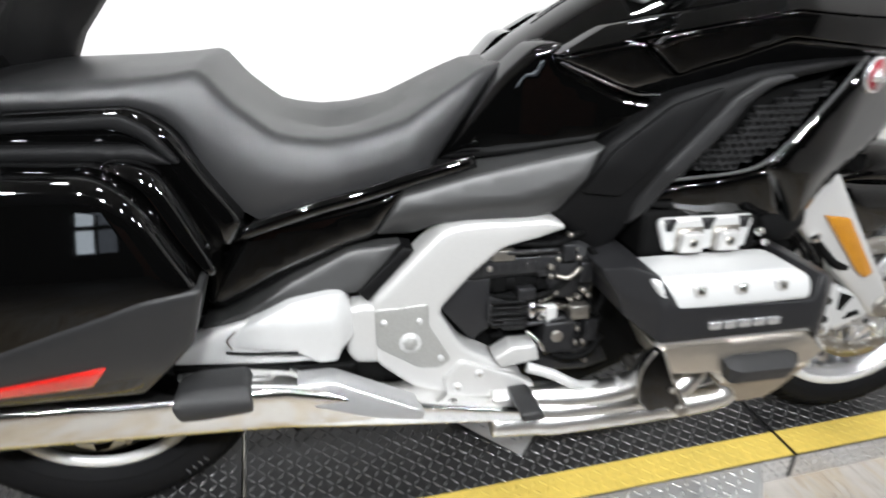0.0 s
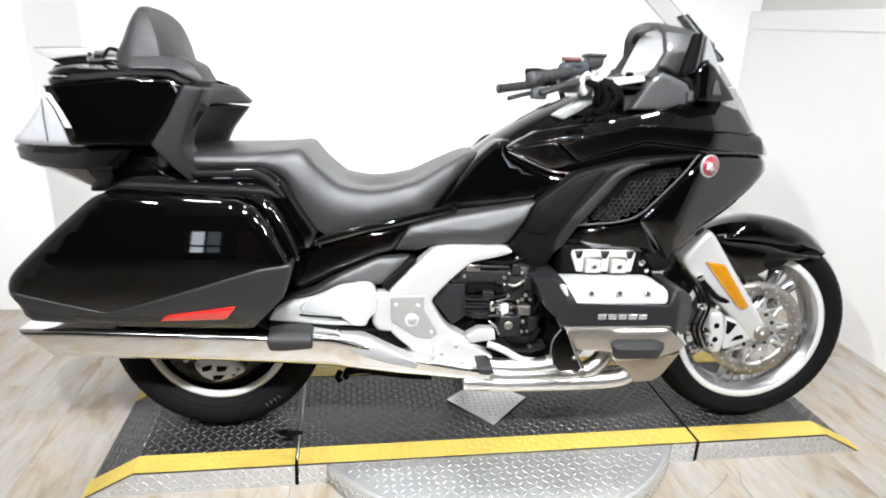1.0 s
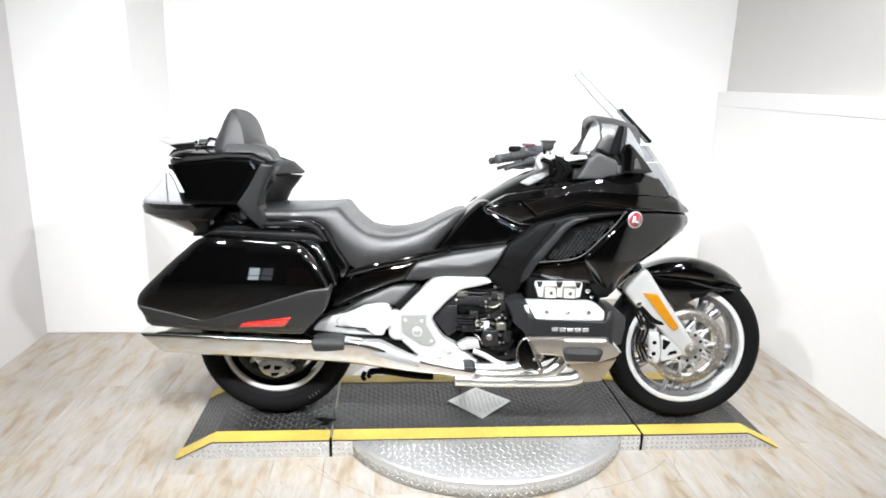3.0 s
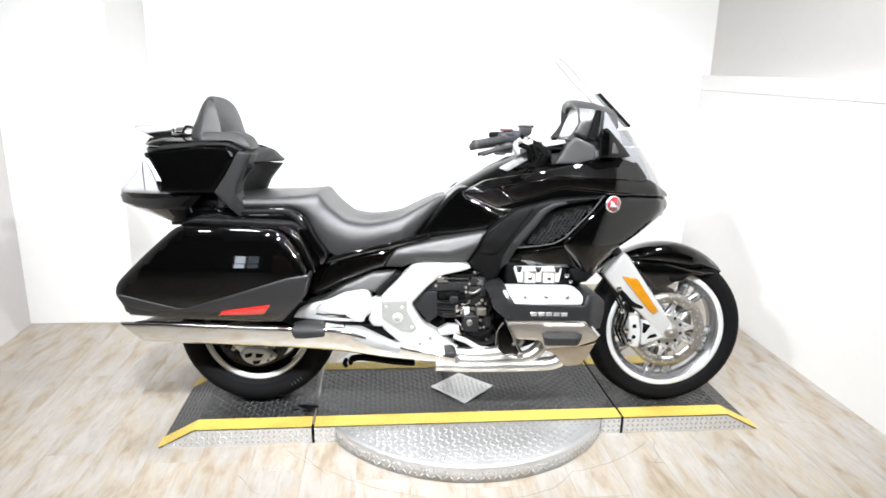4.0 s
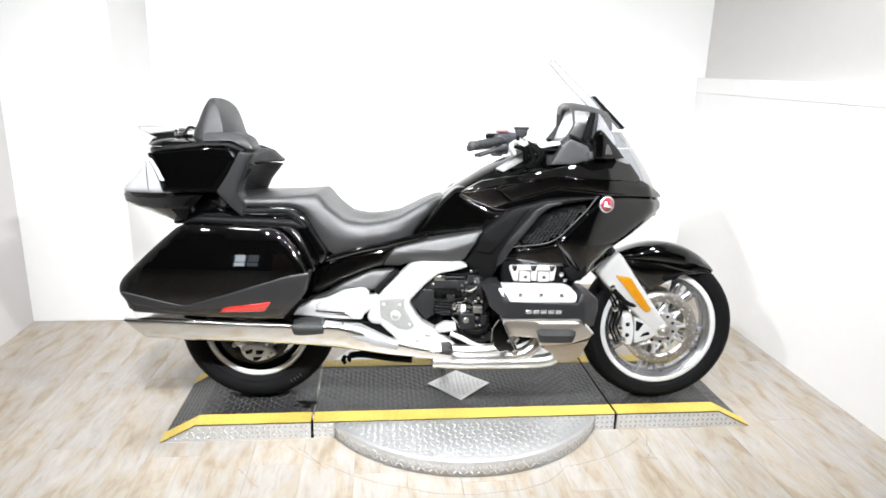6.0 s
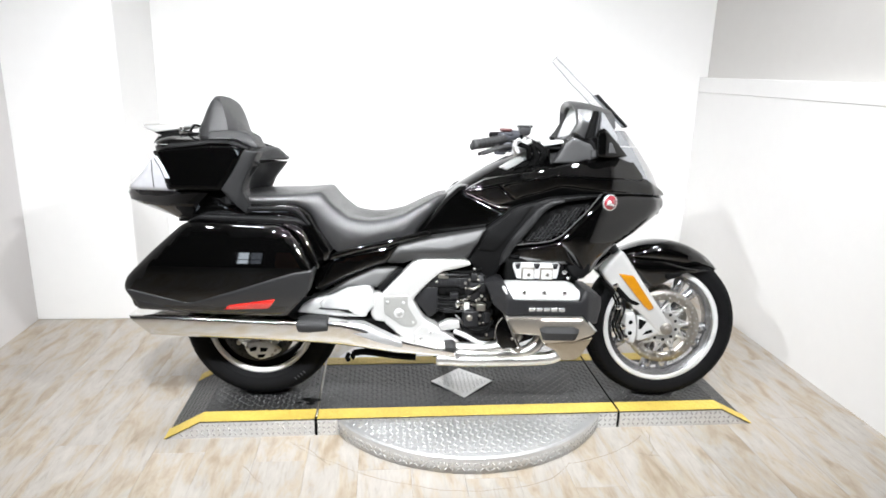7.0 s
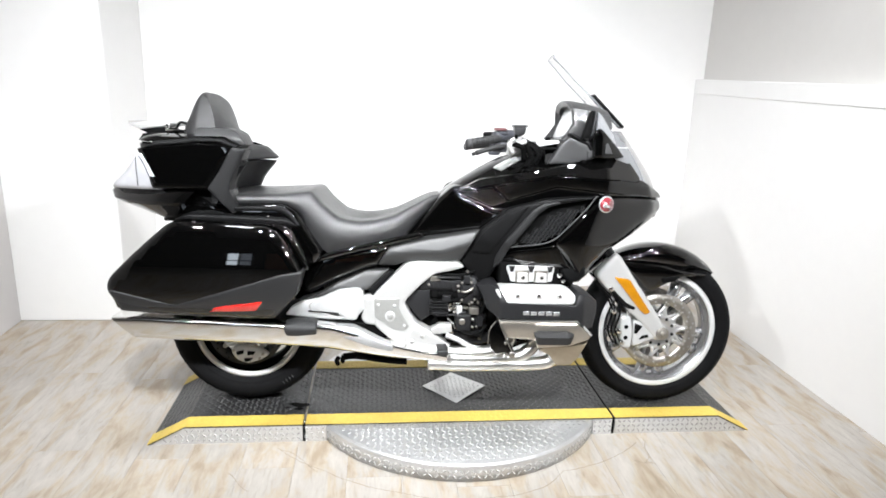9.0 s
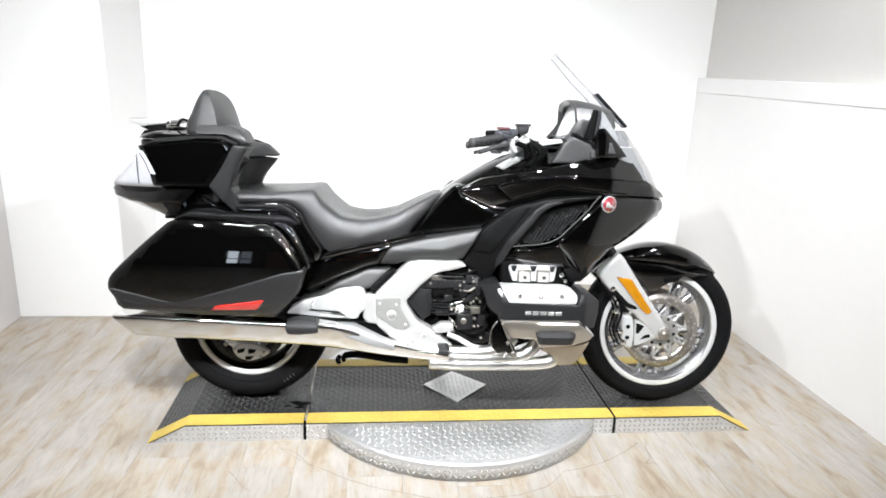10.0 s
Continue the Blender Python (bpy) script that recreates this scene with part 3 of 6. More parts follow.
def cut_line(name, line, width, label):
    """A thin uneven ribbon lying on the floor along a line of points."""
    bm = fresh()
    prev = None
    for i, (x, y) in enumerate(line):
        a, c = line[max(i - 1, 0)], line[min(i + 1, len(line) - 1)]
        d = Vector((c[0] - a[0], c[1] - a[1])).normalized()
        h = width * (0.45 + 0.9 * abs(noise.noise(Vector((x * 9, y * 9, 2)))))
        pair = [bm.verts.new((x - d.y * h, y + d.x * h, 0.0013)), bm.verts.new((x + d.y * h, y - d.x * h, 0.0013))]
        if prev:
            bm.faces.new((prev[0], prev[1], pair[1], pair[0]))
        prev = pair
    bmesh.ops.recalc_face_normals(bm, faces=bm.faces[:])
    return structure(name, bm, RINGLINE, label, "seam")


cut = []
for k in range(170):
    a = radians(208 + 122 * k / 169)
    r = float(np.interp(math.degrees(a), [208, 225, 245, 268, 290, 297, 301, 316, 330], [0.795, 0.74, 0.715, 0.715, 0.705, 0.68, 0.665, 0.73, 0.79])) + 0.006 * noise.noise(Vector((a * 7, 0, 0))) + 0.003 * noise.noise(Vector((a * 31, 0, 5)))
    cut.append((r * math.cos(a), DISC_Y + r * math.sin(a)))
cut_line("floor_seam", cut, 0.0017, "thin hand-cut curved seam in the plank floor")
cut_line("floor_crack", [(0.716 - 0.05 * u * u + 0.006 * math.sin(11 * u), -0.33 - 0.18 * u) for u in np.linspace(0, 1, 24)], 0.0014, "short crack in the plank floor beside the platform")
cut_line("floor_crack", [(0.70 - 0.075 * u, -0.512 + 0.022 * u + 0.004 * math.sin(9 * u)) for u in np.linspace(0, 1, 14)], 0.0018, "short crack in the plank floor beside the platform")
cut_line("floor_crack", [(-0.69 + 0.15 * u, -0.355 - 0.13 * u + 0.018 * math.sin(5 * u)) for u in np.linspace(0, 1, 20)], 0.0016, "short crack in the plank floor beside the turntable")
cut_line("floor_crack", [(-0.857 + 0.09 * u, -0.488 - 0.115 * u + 0.006 * math.sin(7 * u)) for u in np.linspace(0, 1, 14)], 0.0015, "short scratch in the plank floor")
# ---- the motorcycle: x ahead, y to its left, z up from the tyres' contact ----
BIKE = tagged(new("motorcycle"), "glossy black touring motorcycle with silver engine covers on the platform", "motorcycle")
BIKE.matrix_world = pose(-0.01, -0.085, 0.072, -5, 0, -3.7)
FX, FZ, RX, RZ = 0.82, 0.318, -0.83, 0.313


def fairing_w(x, z):
    """Half width of the fairing: nearly flat to the badge panel's edge, then turning in to the nose."""
    w = 0.268 - 0.30 * max(0.0, 0.24 - x)
    edge = 0.445 + 0.36 * (min(max(z, 0.66), 0.92) - 0.70)
    w -= 0.10 * max(0.0, min(x, edge) - 0.36)
    nose = float(np.interp(z, [0.60, 0.665, 0.72, 0.775, 0.815, 0.848, 0.895, 0.975, 1.04], [0.53, 0.60, 0.69, 0.765, 0.80, 0.792, 0.768, 0.70, 0.625])) - 0.075
    w -= 0.47 * max(0.0, min(x, nose) - edge) + 1.5 * max(0.0, x - max(nose, edge))
    w -= 0.55 * max(0.0, z - 0.90) ** 1.5
    w -= 0.25 * max(0.0, 0.70 - z)
    return max(w, 0.02)


def crease(x):
    return float(np.interp(x, [-0.05, 0.10, 0.30, 0.45, 0.62, 0.75], [0.872, 0.905, 0.949, 0.938, 0.928, 0.885]))


def low_crease(x):
    return float(np.interp(x, [0.10, 0.20, 0.327, 0.472, 0.60, 0.67, 0.79], [0.83, 0.867, 0.907, 0.892, 0.880, 0.874, 0.855]))


def upper_w(x, z):
    """Fairing above the vent: a top face leaning in, an upright band, and an undercut below it."""
    d, e = z - crease(x), z - low_crease(x)
    w = fairing_w(x, min(z, 0.90)) + 0.012
    if d > 0:
        return w - 0.85 * d
    return w + 0.20 * d if e > 0 else w + 0.20 * d + 0.75 * e
# -- wheels --
def wheel(name, x, z, tyre_r, tyre_w, rim_r, label, groove_step):
    w = part(name, lathe([(-tyre_w * 0.30, rim_r - 0.004), (-tyre_w * 0.42, rim_r + 0.012), (-tyre_w * 0.5, (rim_r + tyre_r) / 2), (-tyre_w * 0.46, tyre_r - 0.028),
                          (-tyre_w * 0.30, tyre_r - 0.008), (0, tyre_r), (tyre_w * 0.30, tyre_r - 0.008), (tyre_w * 0.46, tyre_r - 0.028),
                          (tyre_w * 0.5, (rim_r + tyre_r) / 2), (tyre_w * 0.42, rim_r + 0.012), (tyre_w * 0.30, rim_r - 0.004)], 96), RUBBER, BIKE, label)
    w.location = (x, 0, z)
    # slanted grooves over the shoulder
    bm = fresh()
    n = groove_step
    for k in range(n):
        a = 2 * math.pi * k / n
        for s in (-1, 1):
            pts = []
            for y0, r0, da in ((0.20, 0.0053, 0.0), (0.30, 0.0080, 0.02), (0.38, 0.0180, 0.034), (0.46, 0.0280, 0.045), (0.475, 0.0325, 0.05 if k % 2 else 0.048)):
                rr = tyre_r - r0 - 0.0022
                pts.append((rr * math.cos(a + da), s * tyre_w * y0, rr * math.sin(a + da)))
            tube(bm, pts if k % 2 else pts[:4], 0.0030, 5)
    tagged(part("tread_pattern", bm, BLACKIN, w), kind="stuff")
    # raised ring and worn marks on the sidewall
    ringr = rim_r + 0.016
    part("bead_ring", lathe([(-tyre_w * 0.44 - 0.001, ringr), (-tyre_w * 0.455 - 0.001, ringr + 0.003), (-tyre_w * 0.462, ringr + 0.007)], 96), RUBBER, w)
    if name == "rear_wheel":
        for k in range(4):
            bm = fresh()
            a = radians(-58 + 3.2 * k)
            for q in range(1):
                rr = (rim_r + tyre_r) / 2 + 0.004
                tube(bm, [((rr - 0.006) * math.cos(a), -tyre_w * 0.5 - 0.0006, (rr - 0.006) * math.sin(a)), ((rr + 0.006) * math.cos(a), -tyre_w * 0.497 - 0.0006, (rr + 0.006) * math.sin(a))], 0.0022, 5)
            part("sidewall_mark", bm, PADRUB, w)
    barrel = [(-tyre_w * 0.24, rim_r - 0.0195), (-tyre_w * 0.2, rim_r - 0.036), (tyre_w * 0.2, rim_r - 0.036), (tyre_w * 0.24, rim_r - 0.0195)]
    if name == "rear_wheel":
        barrel = [(y, r - 0.003) for y, r in barrel]
        part("rim_barrel", lathe(barrel, 72), BLACKIN, w, "dark inner barrel of the wheel")
    if name == "rear_wheel":
        part("rim", lathe([(-tyre_w * 0.30, rim_r + 0.003), (-tyre_w * 0.365, rim_r + 0.003), (-tyre_w * 0.385, rim_r - 0.005), (-tyre_w * 0.37, rim_r - 0.016), (-tyre_w * 0.33, rim_r - 0.019), (-tyre_w * 0.30, rim_r - 0.016)], 96, "y", True), RIMLIP, w, "bright machined rim lip")
        return w
    part("rim_lip", lathe([(-tyre_w * 0.375, rim_r + 0.004), (-tyre_w * 0.398, rim_r + 0.001), (-tyre_w * 0.398, rim_r - 0.0135), (-tyre_w * 0.385, rim_r - 0.0165), (-tyre_w * 0.35, rim_r - 0.0165)], 96, "y", True), RIMLIP, w, "bright flat machined rim lip")
    rim = part("rim", lathe([(-tyre_w * 0.36, rim_r + 0.002), (-tyre_w * 0.38, rim_r - 0.004), (-tyre_w * 0.36, rim_r - 0.016), (-tyre_w * 0.24, rim_r - 0.02), (-tyre_w * 0.2, rim_r - 0.036),
                             (tyre_w * 0.2, rim_r - 0.036), (tyre_w * 0.24, rim_r - 0.02), (tyre_w * 0.36, rim_r - 0.016), (tyre_w * 0.38, rim_r - 0.004), (tyre_w * 0.36, rim_r + 0.002)], 96), RIMALLOY, w, "bright machined alloy rim")
    return w


fw = wheel("front_wheel", FX, FZ, FZ, 0.13, 0.2385, "black tyre of the front wheel with fine shoulder grooves", 70)
rw = wheel("rear_wheel", RX, RZ, RZ, 0.20, 0.212, "wide black tyre of the rear wheel", 60)
for wh, rr, ns, wy in ((fw, 0.205, 5, 0.02), (rw, 0.18, 5, 0.05)):
    for k in range(ns):
        a0 = 2 * math.pi * k / ns - math.pi / 2
        bm = fresh()
        for da in (-0.17, 0.17):
            pts = [(0.045 * math.cos(a0 + da), 0, 0.045 * math.sin(a0 + da)), (0.5 * rr * math.cos(a0 + da * 0.8), 0, 0.5 * rr * math.sin(a0 + da * 0.8)), (rr * math.cos(a0 + da * 1.1), 0, rr * math.sin(a0 + da * 1.1))]
            tube(bm, pts, [0.022, 0.018, 0.026], 8, 4, 1.1)
        part("spoke", bm, RIMALLOY if wh == fw else DARKMETAL, wh)
    bm = fresh()
    disc(bm, (0, 0.05, 0), 0.052, 0.10, bevel=0.006, n=24)
    part("hub", bm, ALLOY if wh == fw else DARKMETAL, wh)


def brake_disc(wh, y, r, ri, holes):
    rear = wh == rw
    d = part("brake_disc", lathe([(y, ri), (y, r), (y - 0.005, r), (y - 0.005, ri)], 72, "y", True), DARKMETAL if rear else STEEL, wh, "drilled steel brake disc")
    bm = fresh()
    for k in range(holes):
        a = 2 * math.pi * k / holes
        rr = ri + (r - ri) * (0.25, 0.52, 0.78)[k % 3]
        disc(bm, (rr * math.cos(a), y - 0.0045, rr * math.sin(a)), 0.0034, 0.0012, n=8)
    tagged(part("holes", bm, BLACKIN if rear else WHITECOV, d), kind="stuff")
    arm_mat = ALLOY
    part("carrier_ring", lathe([(y - 0.001, 0.040), (y - 0.001, 0.074), (y - 0.009, 0.074), (y - 0.009, 0.040)], 60, "y", True), arm_mat, d)
    for k in range(10):
        bm = fresh()
        a = 2 * math.pi * k / 10 + 0.1
        tube(bm, [(0.070 * math.cos(a - 0.06), y - 0.006, 0.070 * math.sin(a - 0.06)), ((ri - 0.02) * math.cos(a), y - 0.006, (ri - 0.02) * math.sin(a)), ((ri + 0.006) * math.cos(a), y - 0.005, (ri + 0.006) * math.sin(a))], [0.010, 0.0065, 0.009], 8)
        tube(bm, [(0.070 * math.cos(a + 0.30), y - 0.006, 0.070 * math.sin(a + 0.30)), (0.088 * math.cos(a + 0.14), y - 0.006, 0.088 * math.sin(a + 0.14)), ((ri - 0.008) * math.cos(a + 0.02), y - 0.005, (ri - 0.008) * math.sin(a + 0.02))], [0.007, 0.005, 0.006], 6)
        part("carrier_arm", bm, arm_mat, d)
        bm = fresh()
        disc(bm, ((ri + 0.002) * math.cos(a), y - 0.004, (ri + 0.002) * math.sin(a)), 0.0085, 0.014, n=12, bevel=0.002)
        part("bobbin", bm, STEEL, d)
        bm = fresh()
        disc(bm, (0.057 * math.cos(a + 0.31), y - 0.0085, 0.057 * math.sin(a + 0.31)), 0.007, 0.001, n=10)
        part("carrier_hole", bm, DARKMETAL, d)
    bm2 = fresh()
    disc(bm2, (0, y + 0.004, 0), 0.056, 0.012, n=24, bevel=0.003)
    part("carrier_hub", bm2, DARKMETAL if rear else ALLOY, d)
    return d


brake_disc(fw, -0.062, 0.154, 0.112, 54)
brake_disc(fw, 0.067, 0.154, 0.112, 54)
brake_disc(rw, -0.105, 0.150, 0.105, 48)

# -- front fork leg, caliper, fender --
fork_poly = [(0.540, 0.556), (0.575, 0.603), (0.609, 0.643), (0.630, 0.630), (0.685, 0.552), (0.750, 0.462), (0.802, 0.391), (0.845, 0.324), (0.837, 0.288), (0.803, 0.285), (0.749, 0.343), (0.662, 0.423), (0.576, 0.501), (0.544, 0.540)]
fork = panel("fork_cover", fork_poly, lambda x, z: 0.105 + 0.02 * (z - 0.3), SILVER, BIKE, "silver painted fork cover", r=0.014, back=0.04, corner=0.02, step=0.014)
panel("amber_reflector", [(0.606, 0.549), (0.669, 0.540), (0.764, 0.408), (0.745, 0.395), (0.722, 0.412)], lambda x, z: 0.113 + 0.02 * (z - 0.3), AMBER, BIKE, "amber side reflector on the fork", r=0.004, back=0.012, corner=0.008, step=0.01)
bm = fresh()
disc(bm, (0.822, -0.098, 0.318), 0.026, 0.016, n=20, bevel=0.003)
disc(bm, (0.822, -0.114, 0.318), 0.012, 0.004, n=6)
part("axle_nut", bm, STEEL, BIKE)
bm = fresh()
for s in (-1, 1):
    tube(bm, [(0.825, s * 0.075, 0.318), (0.62, s * 0.07, 0.60), (0.50, s * 0.06, 0.78)], 0.018, 12)
part("fork_tube", bm, DARKMETAL, BIKE)
cal = panel("brake_caliper", [(0.648, 0.386), (0.688, 0.387), (0.701, 0.330), (0.702, 0.295), (0.696, 0.254), (0.658, 0.257), (0.650, 0.300)], 0.110, WHITECOV, BIKE, "silver brake caliper with slots", r=0.010, back=0.05, corner=0.012, step=0.012)
panel("caliper_bracket", [(0.704, 0.369), (0.763, 0.354), (0.800, 0.296), (0.727, 0.263), (0.706, 0.262)], 0.099, WHITECOV, BIKE, r=0.008, back=0.02, corner=0.012, step=0.012)
bm = fresh()
slab(bm, [(0.709, 0.358), (0.741, 0.346), (0.719, 0.313), (0.710, 0.316)], -0.101, -0.097)
slab(bm, [(0.730, 0.290), (0.770, 0.300), (0.764, 0.312), (0.742, 0.306)], -0.101, -0.097)
part("bracket_slot", bm, BLACKIN, cal)
each("caliper_bolt", BLACKIN, cal, [lambda bm, z=z: disc(bm, (0.672, -0.108, z), 0.009, 0.004, n=10, bevel=0.001) for z in (0.30, 0.345)])
for dx, dy in ((0.0, -0.09), (-0.02, -0.1), (-0.03, -0.085)):
    bm = fresh()
    tube(bm, [(0.57 + dx, dy, 0.52), (0.62 + dx, dy - 0.015, 0.46), (0.645 + dx, dy - 0.01, 0.40), (0.635 + dx, dy, 0.33), (0.66 + dx, dy, 0.27)], 0.0042, 8)
    part("brake_hose", bm, BLACKIN, BIKE)
bm = fresh()
tube(bm, [(0.60, -0.10, 0.50), (0.655, -0.11, 0.44), (0.70, -0.10, 0.42)], 0.009, 8)
part("brake_hose", bm, BLACKIN, BIKE)
each("hose_union", CHROME, BIKE, [lambda bm, c=c: disc(bm, c, 0.011, 0.018, n=12, bevel=0.002) for c in ((0.615, -0.105, 0.41), (0.64, -0.11, 0.33), (0.655, -0.11, 0.285), (0.60, -0.10, 0.50))])

# fender: swept over the tyre
fend = []
for k in range(33):
    a = radians(47 + 95 * k / 32)
    ca, sa = math.cos(a), math.sin(a)
    ro = FZ + 0.012 + 0.026 * math.sin(math.pi * min(1, k / 20) / 2)
    half = 0.086 * (0.30 + 0.70 * min(1, k / 9) ** 0.7)
    skirt = 0.012 + 0.075 * math.sin(math.pi * min(1, k / 26.0)) ** 1.2
    ring = []
    for y, d in ((-1, skirt), (-1.0, skirt * 0.45), (-0.93, 0.018), (-0.6, 0.004), (0, 0), (0.6, 0.004), (0.93, 0.018), (1.0, skirt * 0.45), (1, skirt)):
        ring.append((FX + (ro - d) * ca, y * half, FZ + (ro - d) * sa))
    fend.append(ring)
fb = loft(fend, cap=False, close=False)
bmesh.ops.solidify(fb, geom=fb.faces[:], thickness=0.004)
part("front_fender", fb, GLOSS, BIKE, "glossy black front fender")
panel("fender_stay", [(0.63, 0.615), (0.70, 0.605), (0.80, 0.598), (0.90, 0.572), (0.995, 0.560), (0.93, 0.552), (0.87, 0.545), (0.80, 0.497), (0.757, 0.476), (0.70, 0.535)], lambda x, z: 0.100 - 0.5 * abs(z - 0.565) ** 1.2, GLOSS, BIKE, "glossy black fender side panel", r=0.012, back=0.02, corner=0.02, step=0.015)
panel("fender_slot", [(0.80, 0.548), (0.885, 0.556), (0.86, 0.532), (0.81, 0.520)], 0.0985, BLACKIN, BIKE, r=0.004, back=0.01, corner=0.015, step=0.015)

# -- inner mass of frame and engine, so that nothing shows through --
core = fresh()
slab(core, [(-0.60, 0.60), (-0.30, 0.68), (0.10, 0.80), (0.45, 0.98), (0.62, 0.98), (0.70, 0.82), (0.58, 0.70), (0.46, 0.58), (0.42, 0.32), (0.10, 0.20), (-0.30, 0.25), (-0.42, 0.45)], -0.11, 0.11, 0.02)
part("frame_core", core, BLACKIN, BIKE, smooth=False)
core = fresh()
slab(core, [(-1.16, 0.50), (-1.0, 0.74), (-0.55, 0.80), (-0.40, 0.68), (-0.55, 0.56), (-0.68, 0.66), (-1.0, 0.66), (-1.10, 0.44)], -0.10, 0.10, 0.02)
part("rear_frame", core, BLACKIN, BIKE, smooth=False)

# -- saddlebags --
def bag_w(x, z):
    return 0.366 - 0.07 * abs(x + 0.88) ** 2 - 0.30 * max(0, z - 0.60) ** 1.3 - 0.13 * max(0, 0.60 - z) - 0.12 * max(0, 0.50 - z)


bag_poly = [(-1.252, 0.512), (-1.240, 0.556), (-1.13, 0.665), (-1.035, 0.752), (-0.99, 0.762), (-0.80, 0.752), (-0.69, 0.748), (-0.640, 0.712), (-0.600, 0.640), (-0.570, 0.588), (-0.596, 0.508), (-0.68, 0.418), (-0.95, 0.424), (-1.224, 0.438), (-1.228, 0.474)]
panel("saddlebag", bag_poly, bag_w, GLOSS, BIKE, "glossy black hard saddlebag", r=0.018, back=0.20, corner=0.03, step=0.022)
trim_poly = [(-1.236, 0.520), (-1.03, 0.468), (-1.005, 0.468), (-0.82, 0.528), (-0.645, 0.586), (-0.566, 0.598), (-0.592, 0.508), (-0.676, 0.413), (-0.95, 0.419), (-1.212, 0.434), (-1.215, 0.474), (-1.236, 0.498)]
panel("saddlebag_trim", trim_poly, lambda x, z: bag_w(x, z) + 0.004 - 0.25 * max(0, 0.47 - z), TRIMDK, BIKE, "satin dark grey lower trim of the saddlebag", r=0.008, back=0.07, corner=0.012, step=0.018)
panel("saddlebag_trim_lip", [(-1.212, 0.478), (-1.12, 0.458), (-1.04, 0.440), (-1.10, 0.434), (-1.208, 0.438)], lambda x, z: bag_w(x, z) + 0.006 - 0.25 * max(0, 0.47 - z), GREY, BIKE, r=0.008, back=0.02, corner=0.008, step=0.016)
panel("red_reflector", [(-0.902, 0.439), (-0.876, 0.460), (-0.706, 0.486), (-0.735, 0.446)], lambda x, z: bag_w(x, z) + 0.009 - 0.25 * max(0, 0.47 - z), RED, BIKE, "red side reflector on the saddlebag", r=0.005, back=0.02, corner=0.008, step=0.012)
panel("saddlebag_front_lid", [(-0.70, 0.752), (-0.655, 0.752), (-0.62, 0.735), (-0.585, 0.668), (-0.552, 0.598), (-0.566, 0.583), (-0.604, 0.640), (-0.644, 0.715)], lambda x, z: bag_w(x, z) - 0.045, GLOSS, BIKE, r=0.018, back=0.12, corner=0.02, step=0.014)
panel("saddlebag_top", [(-1.05, 0.748), (-1.0, 0.775), (-0.80, 0.772), (-0.64, 0.768), (-0.60, 0.735), (-0.70, 0.742), (-0.99, 0.752)], 0.245, MATTE, BIKE, r=0.015, back=0.10, corner=0.015, step=0.02)
panel("side_cover", [(-0.84, 0.812), (-0.655, 0.818), (-0.605, 0.785), (-0.565, 0.715), (-0.515, 0.640), (-0.545, 0.590), (-0.58, 0.62), (-0.62, 0.70), (-0.66, 0.752), (-0.85, 0.758)], lambda x, z: 0.235 - 0.1 * max(0, x + 0.62), GLOSS, BIKE, "glossy black side cover under the seat", r=0.025, back=0.12, corner=0.02, step=0.018)
panel("side_cover_ridge", [(-0.83, 0.806), (-0.665, 0.81), (-0.63, 0.79), (-0.595, 0.74), (-0.605, 0.735), (-0.645, 0.775), (-0.68, 0.79), (-0.83, 0.787)], lambda x, z: 0.240, MATTE, BIKE, r=0.006, back=0.03, corner=0.012, step=0.015)

# -- seat --
def seat_top(x):
    return float(np.interp(x, [-0.90, -0.69, -0.61, -0.574, -0.558, -0.524, -0.490, -0.463, -0.43, -0.385, -0.33, -0.26, -0.178, -0.12, -0.085], [0.843, 0.849, 0.855, 0.860, 0.855, 0.814, 0.785, 0.765, 0.757, 0.752, 0.757, 0.775, 0.819, 0.848, 0.854]))


def seat_low(x):
    return float(np.interp(x, [-0.90, -0.66, -0.62, -0.595, -0.575, -0.54, -0.50, -0.46, -0.25, -0.22, -0.16, -0.085], [0.806, 0.808, 0.79, 0.765, 0.71, 0.662, 0.632, 0.630, 0.666, 0.69, 0.765, 0.845]))


def seat_half(x):
    return float(np.interp(x, [-0.90, -0.70, -0.60, -0.50, -0.38, -0.25, -0.15, -0.085], [0.20, 0.205, 0.20, 0.198, 0.195, 0.165, 0.12, 0.075]))


rings = []
for x in np.linspace(-0.90, -0.085, 96):
    xs = float(x)
    t, b, h = seat_top(xs), seat_low(xs), seat_half(xs)
    dish = 0.02 * max(0, 1 - abs(xs + 0.36) / 0.16)
    crown = 0.004 if xs < -0.56 else 0.0
    ring = []
    for u, v in ((0.97, 0.0), (1.03, 0.25), (1.04, 0.5), (1.02, 0.74), (0.985, 0.88), (0.94, 0.955), (0.875, 0.993), (0.78, 1.0), (0.4, 0.985)):
        ring.append((xs, -u * h, b + (t - b) * v + crown * (1 - u)))
    ring.append((xs, 0, t + crown - dish))
    ring += [(p[0], -p[1], p[2]) for p in ring[:-1][::-1]]
    rings.append(ring)
sb = loft(rings)
sharp(part("seat", sb, VINYL, BIKE, "black grained vinyl two-level seat"), 50)
# raised welt round the nose of the rider's pad
for s in (-1, 1):
    bm = fresh()
    tube(bm, [(x, s * seat_half(x) * 0.935, seat_top(x) - 0.22 * (seat_top(x) - seat_low(x))) for x in (-0.30, -0.25, -0.21, -0.17, -0.135, -0.10)], [0.001, 0.003, 0.0045, 0.005, 0.005, 0.004], 8)
    part("seat_welt", bm, VINYL, BIKE)
